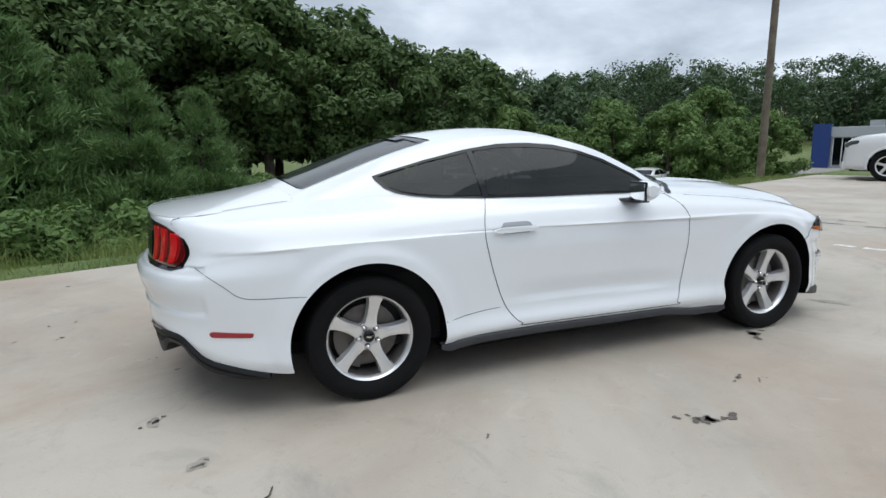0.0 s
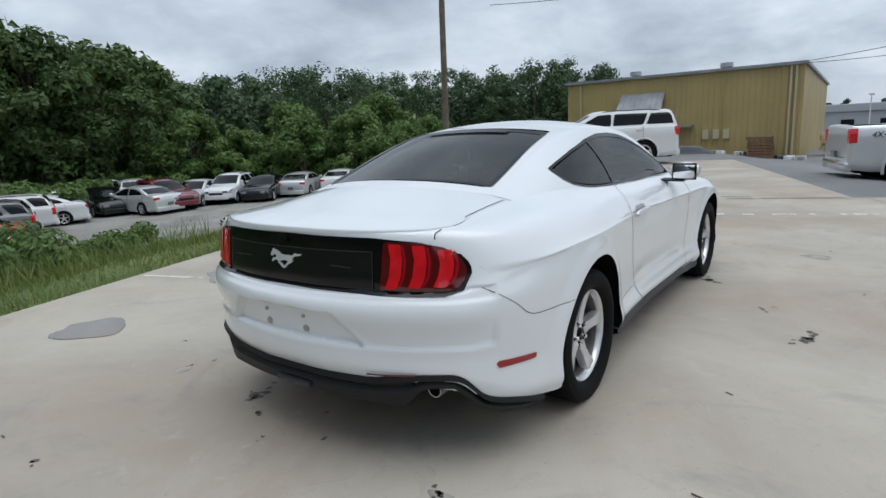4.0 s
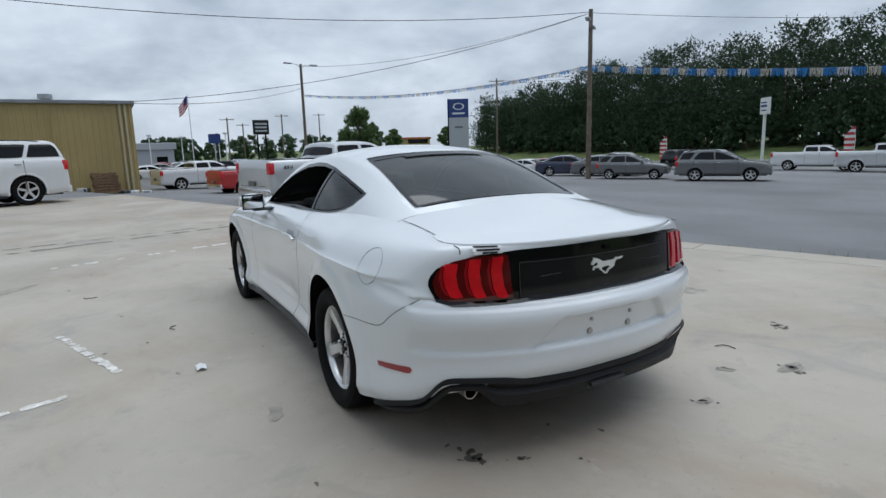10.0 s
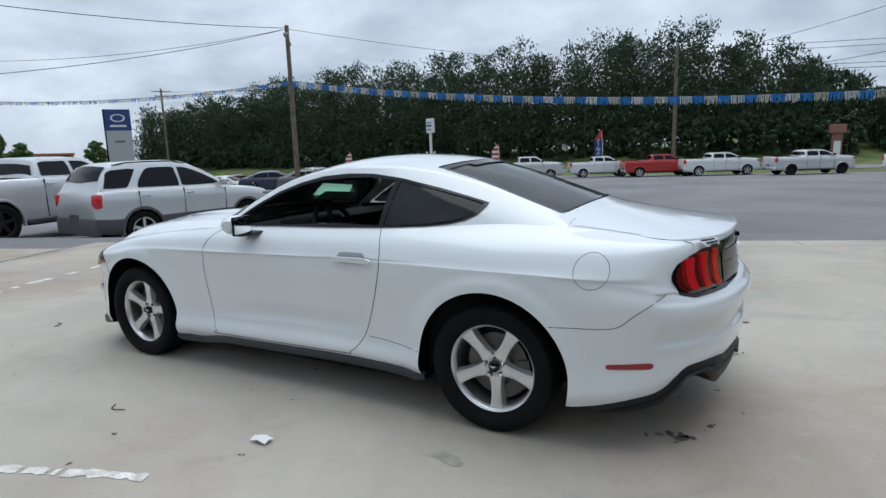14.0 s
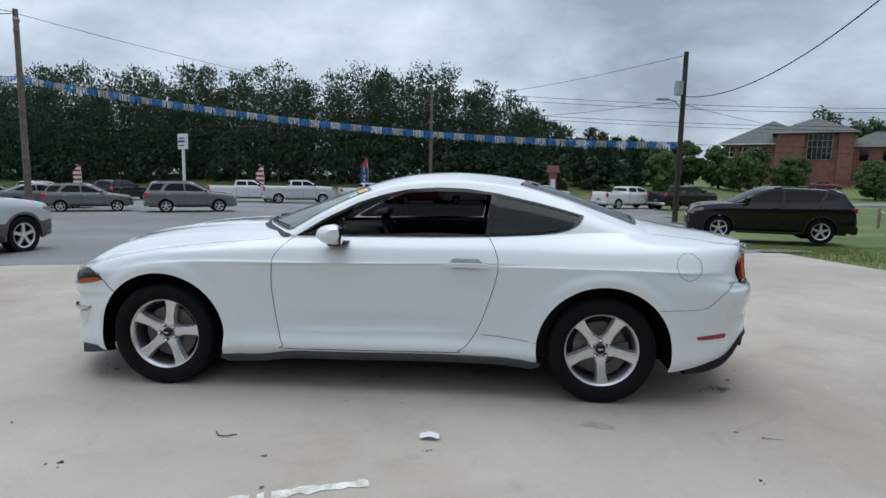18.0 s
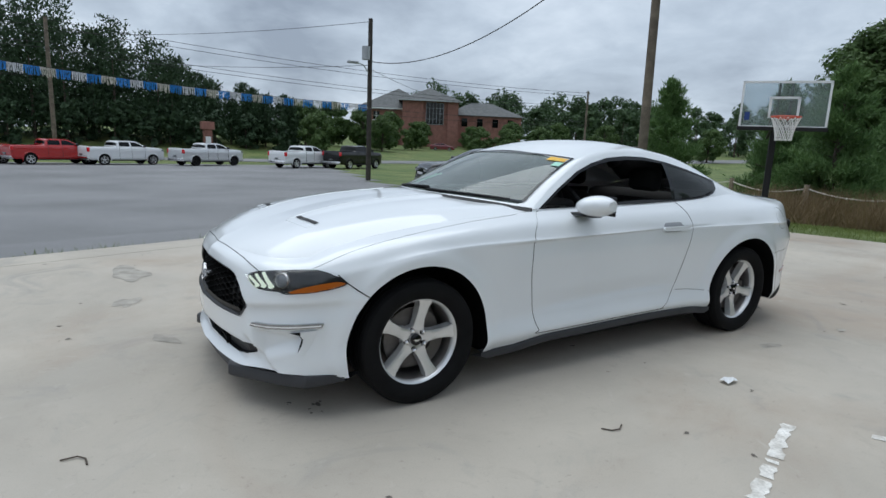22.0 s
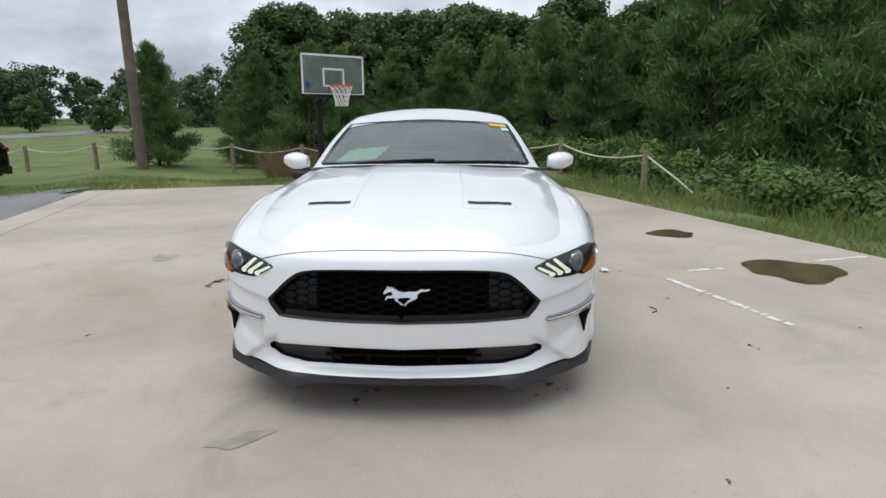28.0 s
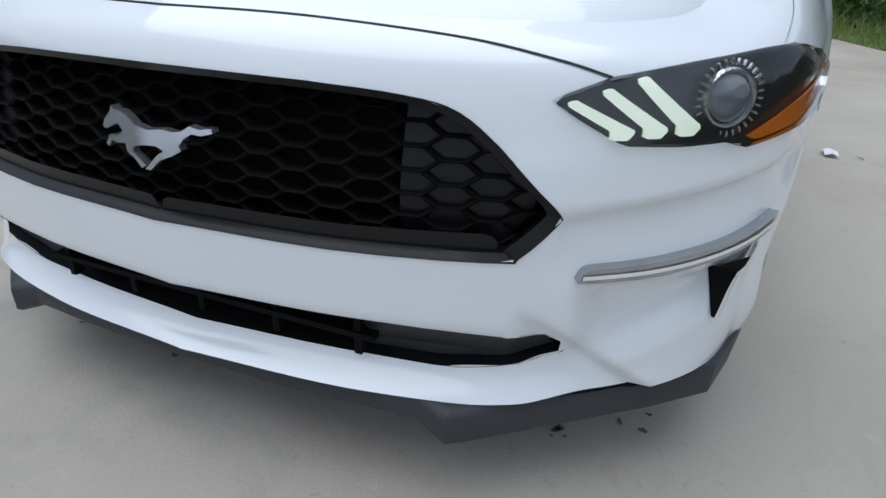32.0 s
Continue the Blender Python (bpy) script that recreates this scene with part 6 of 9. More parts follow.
part("dash_paper", mirrored(paper), M_MINT, coupe, "pale green paper on the dash")

# ---- trees, bushes and grass ----
def leaf_mesh(name, centres, radii, counts, size, mat, seed, flat=0.0, long=1.6, squash=0.8):
    """Many small leaf-shaped quads spread over clumps."""
    rng = np.random.default_rng(seed)
    c = np.repeat(np.array(centres, float), counts, axis=0)
    r = np.repeat(np.array(radii, float), counts)
    n = len(c)
    d = rng.normal(size=(n, 3))
    d /= np.linalg.norm(d, axis=1, keepdims=True)
    d[:, 2] *= squash
    p = c + d * (r * rng.uniform(0.15, 1.1, n) ** 0.55)[:, None]
    nor = d + rng.normal(size=(n, 3)) * 0.55
    nor[:, 2] += flat + 0.6
    nor /= np.linalg.norm(nor, axis=1, keepdims=True)
    a = np.cross(nor, rng.normal(size=(n, 3)))
    a /= np.linalg.norm(a, axis=1, keepdims=True)
    b = np.cross(nor, a)
    s = size * rng.uniform(0.6, 1.35, n)[:, None]
    v = np.stack([p - a * s * long / 2 - b * s * 0.25, p + b * s * 0.55 + nor * s * 0.12, p + a * s * long / 2 - b * s * 0.25], 1).reshape(-1, 3)
    return tri_mesh(name, v, mat)


def tri_mesh(name, v, mat):
    n = len(v) // 3
    me = bpy.data.meshes.new(name)
    me.vertices.add(3 * n)
    me.vertices.foreach_set("co", v.ravel())
    me.loops.add(3 * n)
    me.loops.foreach_set("vertex_index", np.arange(3 * n))
    me.polygons.add(n)
    me.polygons.foreach_set("loop_start", np.arange(0, 3 * n, 3))
    me.polygons.foreach_set("loop_total", np.full(n, 3))
    me.update()
    me.materials.append(mat)
    return me


def oak_parts(seed, h, w, leaves, size, mat=None, low=0.22):
    """Trunk with limbs, and an uneven crown, for a broadleaf tree of height h and crown width w."""
    rng = random.Random(seed)
    bm = bmesh.new()
    lean = Vector((rng.uniform(-0.04, 0.04), rng.uniform(-0.04, 0.04), 1))
    tube(bm, [lean * (h * 0.75 * k / 6) for k in range(7)], lambda t: 0.028 * h * (1 - 0.8 * t) + 0.01, 8)
    centres, radii = [], []
    for k in range(64):
        f = rng.uniform(low, 1.0)
        a = rng.uniform(0, 2 * math.pi)
        out = w / 2 * math.sin(math.pi * min(0.97, (f - low) / (1.05 - low) * 0.82 + 0.16)) * math.sqrt(rng.uniform(0.15, 1.0))
        c = Vector((out * math.cos(a), out * math.sin(a), f * h * 0.93))
        centres.append(c)
        radii.append(w * rng.uniform(0.075, 0.15))
        if k < 9:
            s = lean * (c.z * 0.62)
            tube(bm, [s, s.lerp(c, 0.55) + Vector((0, 0, 0.04 * h)), c], lambda t: 0.009 * h * (1 - 0.75 * t), 5)
    counts = np.array([max(8, int(leaves * r * r / sum(q * q for q in radii))) for r in radii])
    return sharp(mesh_of("trunk", bm, M_BARK), 60), leaf_mesh("crown", centres, radii, counts, size, mat or M_OAK, seed)


def needle_points(rng, n, h, w, bare, spire, shoots, length, width, loose=1.0):
    """Corners of n narrow needle sprays on rising boughs round an upright stem."""
    f = bare + (1 - bare) * rng.uniform(0, 1, shoots) ** 1.15
    az = rng.uniform(0, 2 * np.pi, shoots)
    reach = w / 2 * (np.clip(1 - f, 0, 1) / (1 - bare)) ** (0.8 * spire) * rng.uniform(0.6, 1.12, shoots) + 0.03 * w
    out = np.stack([np.cos(az), np.sin(az), 0 * az], 1)
    root = np.stack([0 * f, 0 * f, h * f], 1)
    tip = root + out * reach[:, None] + np.stack([0 * f, 0 * f, reach * rng.uniform(0.1, 0.5, shoots)], 1)
    wt_ = reach + 0.1 * w
    k = rng.choice(shoots, n, p=wt_ / wt_.sum())
    q = rng.uniform(0.25, 1.03, n)[:, None]
    p = root[k] * (1 - q) + tip[k] * q + rng.normal(size=(n, 3)) * loose * (0.024 * w + 0.065 * reach[k])[:, None] * np.array([1, 1, 0.6])
    a = out[k] * 0.45 + rng.normal(size=(n, 3)) * 0.5
    a[:, 2] += 0.75
    a /= np.linalg.norm(a, axis=1, keepdims=True)
    b = np.cross(a, rng.normal(size=(n, 3)))
    b /= np.linalg.norm(b, axis=1, keepdims=True)
    s = rng.uniform(0.6, 1.3, n)[:, None]
    return np.stack([p - b * s * width / 2, p + b * s * width / 2, p + a * s * length], 1).reshape(-1, 3)


def pine_parts(seed, h, w, leaves, size, mat=None, bare=0.04, spire=1.0):
    rng = random.Random(seed)
    bm = bmesh.new()
    tube(bm, [Vector((0.01 * h * math.sin(k), 0.01 * h * math.cos(2 * k), h * 0.97 * k / 7)) for k in range(8)], lambda t: 0.017 * h * (1 - 0.9 * t) + 0.006, 7)
    for k in range(26):
        f, a = bare + (0.9 - bare) * k / 26, 2.4 * k
        reach = 0.4 * w * (1 - f) ** 0.8
        tube(bm, [Vector((0, 0, h * f)), Vector((reach * math.cos(a), reach * math.sin(a), h * f + 0.3 * reach))], lambda t: 0.004 * h * (1 - 0.7 * t) + 0.004, 4)
    v = needle_points(np.random.default_rng(seed), leaves, h * 0.97, w, bare, spire, 95, size * 2.6, size * 0.5)
    return sharp(mesh_of("trunk", bm, M_BARK), 60), tri_mesh("crown", v, mat or M_PINE)


def plant(kind, parts_, x, y, label, category, group, scale=1.0, turn=0.0, sink=0.1, tall=1.0):
    z = height(x, y) - sink
    t = thing(kind, label, category, Matrix.Translation((x, y, z)) @ Matrix.Rotation(turn, 4, "Z") @ Matrix.Diagonal((scale, scale, scale * tall, 1)), group)
    for nm, me in zip(("trunk", "crown"), parts_):
        share(nm, me, t, Matrix())
    return t


rnd = random.Random(11)
OAKS = [oak_parts(20 + k, 10.0, 7.8, 13000, 0.225) for k in range(3)]
BACKOAKS = [oak_parts(30 + k, 10.0, 8.4, 5200, 0.36) for k in range(2)]
NEARPINES = [pine_parts(40 + k, 5.0, 3.3, 25000, 0.080) for k in range(3)]
BIGPINES = [pine_parts(50 + k, 8.0, 5.2, 31000, 0.112, bare=0.03) for k in range(2)]
VINES = [oak_parts(60 + k, 5.5, 5.5, 14000, 0.17, M_VINE, low=0.03) for k in range(2)]
LAWNTREES = [oak_parts(70 + k, 8.0, 7.0, 7000, 0.34, low=0.14) for k in range(2)]


def grow(kind, forms, spots, label, category, group, size=(0.9, 1.1), tall=1.0):
    for x, y, s in spots:
        plant(kind, rnd.choice(forms), x, y, label, category, group, s * rnd.uniform(*size), rnd.uniform(0, 6.28), tall=tall)


# Young pines close behind the pad and along the bank.
grow("pine_tree", NEARPINES, [(-14.5, -9.8, 0.75), (-17.0, -7.2, 0.85), (-15.8, -5.0, 0.95), (-17.5, -2.2, 0.85), (-19.5, -0.3, 0.95), (-17.0, 1.6, 0.85), (-19.0, 3.6, 1.0), (-20.5, -4.8, 0.95), (-21.0, 1.9, 1.1), (-20.0, -8.8, 0.8), (-16.5, 4.9, 1.0), (-18.0, 6.8, 1.1)], "young loblolly pine with soft bright green needles", "pine tree", "young pines behind the pad")
grow("pine_tree", BIGPINES, [(-15.0, 8.3, 0.95), (-12.5, 11.0, 1.05), (-16.5, 12.2, 1.2), (-9.8, 13.2, 1.15), (-7.0, 15.2, 0.88), (-4.2, 14.6, 0.78), (-9.0, 17.5, 1.1), (-2.5, 17.2, 0.66), (-5.8, 18.2, 0.8), (-19.0, 10.0, 1.25), (-13.0, 15.0, 1.2)], "tall full pine with dark hollows between its branches", "pine tree", "pines beside the bank")
# Broadleaf woods behind.
spots = []
back_spots = []
for k in range(17):
    a = radians(150 + 49 * k / 16)
    for d in (37, 44):
        (back_spots if d > 40 else spots).append((d * math.cos(a) + rnd.uniform(-2, 2), d * math.sin(a) + rnd.uniform(-2, 2), 0.88 + 0.1 * (d > 40)))
for k in range(19):
    a = radians(66 + 88 * k / 18)
    for d in (36, 43):
        g_ = 1.0 + 0.45 * step01(70, 92, math.degrees(a))
        (back_spots if d > 40 else spots).append((d * math.cos(a) * 1.02 + rnd.uniform(-2, 2), d * math.sin(a) + rnd.uniform(-1.5, 1.5) + 4, g_ + 0.12 * (d > 40)))
grow("tree", OAKS, spots, "broadleaf tree in dense dark summer leaf", "tree", "woods round the lot", (0.92, 1.12))
grow("tree", BACKOAKS, back_spots, "broadleaf tree in dense dark summer leaf", "tree", "woods round the lot", (0.92, 1.12))
# Vine-grown trees and shrub bank past the lower yard.
grow("tree", VINES, [(x + 1.5, y + 5.0, k) for x, y, k in [(21.5, 24.0, 0.9), (24.5, 22.0, 0.95), (27.5, 24.5, 1.05), (19.0, 27.5, 0.9), (24.0, 28.0, 1.15), (30.0, 21.5, 0.85), (27.0, 19.5, 0.75), (31.5, 26.0, 1.2), (34.5, 22.5, 0.9), (18.0, 32.0, 1.1)]], "tree overgrown with bright green creeper", "tree", "creeper-covered trees")


def bush(seed, w, h, leaves, size, mat):
    rng = random.Random(seed)
    cs = [Vector((rng.uniform(-w / 2, w / 2), rng.uniform(-w / 2, w / 2), h * rng.uniform(0.1, 0.75))) for _ in range(14)]
    rs = [h * rng.uniform(0.22, 0.4) for _ in cs]
    return leaf_mesh("shrub", cs, rs, np.full(14, leaves // 14), size, mat, seed)


BUSHES = [bush(80 + k, 2.2, 1.3, 9000, 0.085, M_VINE) for k in range(3)]
for x, y, s in [(-6.5, 6.2, 1.0), (-4.8, 7.2, 1.1), (-3.0, 7.8, 1.0), (-1.0, 8.6, 0.9), (-8.6, 6.8, 1.1), (-10.0, 5.6, 1.0), (-6.2, 8.6, 1.3), (1.2, 9.4, 0.7), (-12.0, 5.2, 1.1), (-13.5, 3.6, 0.9), (-14.6, -1.0, 0.8), (-15.4, -3.4, 0.7), (-16.0, 2.4, 0.9)]:
    b_ = new("shrub", rnd.choice(BUSHES))
    b_.matrix_basis = Matrix.Translation((x, y, height(x, y) - 0.1)) @ Matrix.Rotation(rnd.uniform(0, 6.28), 4, "Z") @ Matrix.Diagonal((s, s, s, 1))
    tagged(b_, "low tangle of bramble and creeper in bright green leaf", "shrub", "shrubs on the bank")
HEDGE = [bush(90 + k, 5.0, 2.2, 8000, 0.19, M_VINE) for k in range(2)]
for k in range(13):
    x, y = -5.5 + 2.7 * k, 27.5 + 0.35 * k + rnd.uniform(-1, 1) + 5 * step01(8, 20, 2.7 * k)
    b_ = new("shrub", HEDGE[k % 2])
    b_.matrix_basis = Matrix.Translation((x, y, height(x, y) - 0.2)) @ Matrix.Rotation(rnd.uniform(0, 6.28), 4, "Z")
    tagged(b_, "thick green creeper bank behind the lower yard", "shrub", "creeper bank")


def tuft_mesh(name, spots, mat, seed, tall, wide):
    """Grass blades: narrow bent triangles at the spots."""
    rng = np.random.default_rng(seed)
    p = np.array(spots)
    n = len(p)
    a = rng.uniform(0, 2 * np.pi, n)
    s = np.stack([np.cos(a), np.sin(a), 0 * a], 1) * (wide * rng.uniform(0.6, 1.4, n))[:, None]
    h = tall * rng.uniform(0.45, 1.3, n)
    lean = rng.normal(size=(n, 3)) * (0.45 * h)[:, None]
    lean[:, 2] = h
    v = np.stack([p - s, p + s, p + lean], 1).reshape(-1, 3)
    return tri_mesh(name, v, mat)


def scatter(n, u0, u1, v0, v1, seed, keep=None, edge=0.0):
    rng = random.Random(seed)
    out = []
    while len(out) < n:
        u, v = rng.uniform(u0, u1), v0 + (v1 - v0) * rng.random() ** (1 + edge)
        x, y = to_xy(u, v)
        if keep and not keep(x, y):
            continue
        if noise.noise(Vector((x * 0.6, y * 0.6, 0))) < rng.uniform(-0.5, 0.25):
            continue
        out.append((x, y, height(x, y) - 0.01))
    return out


tagged(new("grass", tuft_mesh("grass", scatter(30000, -9, 19, 4.32, 7.6, 1, edge=0.5), M_BLADE, 1, 0.10, 0.006)), "rough green and straw grass along the pad's edge", "grass", kind="stuff")
tagged(new("grass", tuft_mesh("grass", scatter(12000, -9, 20, 6.5, 12, 2), M_BLADE, 2, 0.2, 0.010)), "longer grass on the bank", "grass", kind="stuff")
tagged(new("grass", tuft_mesh("grass", scatter(22000, -12.5, -8.22, -9, 5.5, 3, edge=0.0), M_BLADE, 3, 0.08, 0.006)), "yellowing mown grass behind the pad", "grass", kind="stuff")
tagged(new("grass", tuft_mesh("grass", scatter(15000, -16.5, -12.2, -1.5, 7, 4), M_DRYGRASS, 4, 0.8, 0.010)), "tall dry weeds by the fence", "weeds", kind="stuff")
tagged(new("grass", tuft_mesh("grass", scatter(5000, -9, 3, 5.4, 9, 5), M_BLADE, 5, 0.36, 0.008)), "tall green weeds on the bank", "weeds", kind="stuff")
tagged(new("grass", tuft_mesh("grass", scatter(420, -7.5, 6.4, -4.84, -4.72, 6), M_BLADE, 6, 0.10, 0.005)), "small weeds in the joint between pad and asphalt", "weeds", kind="stuff")


def wood(name, spots, seed, mat, size, per, conifer, label):
    """Far woods in one mesh: uneven crowns with gaps, over dark trunks."""
    rng = random.Random(seed)
    nrng = np.random.default_rng(seed)
    cs, rs, ns, vs = [], [], [], []
    tr = bmesh.new()
    for x, y, h in spots:
        z = height(x, y)
        if conifer:
            vs.append(needle_points(nrng, per, h, h * rng.uniform(0.44, 0.64), 0.06, 0.62, 90, size * 1.7, size * 0.9, 2.2) + np.array([x, y, z]))
        else:
            w = h * rng.uniform(0.55, 0.75)
            for k in range(22):
                f = rng.uniform(0.06, 1.0)
                a = rng.uniform(0, 6.28)
                o = w / 2 * math.sin(math.pi * (0.15 + 0.75 * f)) * math.sqrt(rng.uniform(0.1, 1))
                cs.append((x + o * math.cos(a), y + o * math.sin(a), z + h * f * 0.95))
                rs.append(h * 0.105 * rng.uniform(0.7, 1.3))
                ns.append(per // 22)
        rod(tr, (x, y, z - 0.3), (x, y, z + h * 0.7), 0.012 * h + 0.05, 0.05, 5, False)
    me = tri_mesh(name, np.concatenate(vs), mat) if conifer else leaf_mesh(name, cs, rs, np.array(ns), size, mat, seed, long=1.5)
    w_ = tagged(new(name, me), label, "woods", kind="stuff")
    part("trunk", tr, M_BARK, w_)
    return w_


def row_spots(n, x0, x1, y, dy, h, seed):
    rng = random.Random(seed)
    return [(x0 + (x1 - x0) * (k + rng.uniform(0, 0.9)) / n, y + rng.uniform(-dy, dy), h(x0 + (x1 - x0) * k / n) * rng.uniform(0.82, 1.14)) for k in range(n)]


tall = lambda x: 13.9 - 2.0 * step01(70, 110, x) - 6.4 * step01(4, -11, x) - 1.6 * step01(-12, -26, x)
wood("woods", row_spots(46, 112, -24, -77, 1.5, tall, 1) + row_spots(50, 118, -26, -81, 2.0, lambda x: tall(x) * 1.03, 2) + row_spots(46, 118, -26, -86, 2.0, lambda x: tall(x) * 1.08, 3), 5, M_FARPINE, 0.26, 2300, True, "dense dark pine woods along the street")
wood("woods", row_spots(60, 104, -22, -75.5, 1.6, lambda x: 4.6, 4), 6, M_FARPINE, 0.36, 900, False, "low leafy undergrowth before the pine woods")


def arc_spots(n, a0, a1, d0, d1, h, seed):
    rng = random.Random(seed)
    out = []
    for k in range(n):
        a, d = radians(a0 + (a1 - a0) * rng.random()), rng.uniform(d0, d1)
        out.append((d * math.cos(a), d * math.sin(a), h * rng.uniform(0.8, 1.2)))
    return out


wood("woods", arc_spots(150, 18, 64, 150, 215, 19, 7), 8, M_FARWOOD, 0.56, 1300, False, "wooded hillside beyond the dealership")
wood("woods", arc_spots(54, 52, 74, 66, 105, 10, 8), 9, M_FARWOOD, 0.42, 1500, False, "woods in the dip past the lower yard")
wood("woods", arc_spots(110, -164, -118, 135, 190, 12, 9), 10, M_FARWOOD, 0.56, 900, False, "far woods past the lawn and the street")
wood("woods", arc_spots(70, -20, 16, 190, 260, 8, 10), 11, M_FARWOOD, 0.85, 500, False, "low line of far trees beyond the car lots")
lawn_spots = [(-22, -70, 0.8), (-27, -74, 0.9), (-31, -72, 0.85), (-37, -76, 0.95), (-42, -78, 0.8), (-47, -84, 0.75), (-56, -82, 0.7), (-62, -78, 0.8), (-67, -72, 0.85), (-72, -66, 0.8), (-76, -60, 0.75), (-80, -52, 0.85), (-16, -76, 0.7)]
grow("tree", LAWNTREES, [(1.17 * x, 1.17 * y, 0.95 * k) for x, y, k in lawn_spots] + [(-50.6, -71.6, 0.62), (-54.2, -69.2, 0.6), (-57.8, -66.0, 0.66), (-37.6, -80.1, 0.7), (-24.3, -72.2, 0.75), (186, -86, 1.0), (190, -112, 1.1), (204, -86, 1.2)], "round-headed leafy tree standing on mown grass", "tree", "lawn trees")
grow("tree", LAWNTREES, [(79.6, -31.2, 0.80)], "tall single tree with an open crown among the car lots", "tree", "", (1.0, 1.0), 1.55)

# ---- the other vehicles ----
def tyre_rim(r, w, dark):
    bm = bmesh.new()
    spin(bm, [(r * 0.66, w * 0.42), (r * 0.72, w * 0.5), (r * 0.93, w * 0.5), (r, w * 0.4), (r, -w * 0.4), (r * 0.93, -w * 0.5), (r * 0.66, -w * 0.45)], 24, "y")
    ty = sharp(mesh_of("tyre", bm, M_TYRE), 40)
    bm = bmesh.new()
    spin(bm, [(0.0, w * 0.40), (r * 0.16, w * 0.41), (r * 0.18, w * 0.34)], 12, "y")
    spin(bm, [(r * 0.60, w * 0.40), (r * 0.67, w * 0.45), (r * 0.66, w * 0.1)], 24, "y")
    for k in range(5):
        box(bm, -r * 0.085, r * 0.085, w * 0.2, w * 0.39, r * 0.12, r * 0.63, m=Matrix.Rotation(k * 2 * math.pi / 5, 4, "Y"))
    for f in bm.faces:
        f.material_index = 0
    before = set(bm.faces)
    spin(bm, [(0.0, w * 0.05), (r * 0.66, w * 0.05)], 20, "y")
    for f in bm.faces:
        if f not in before:
            f.material_index = 1
    ri = sharp(mesh_of("rim", bm, [M_BLACK if dark else M_ALLOY, M_DEEPBLACK]), 40)
    return ty, ri


_wheels = {}
_flares = {}


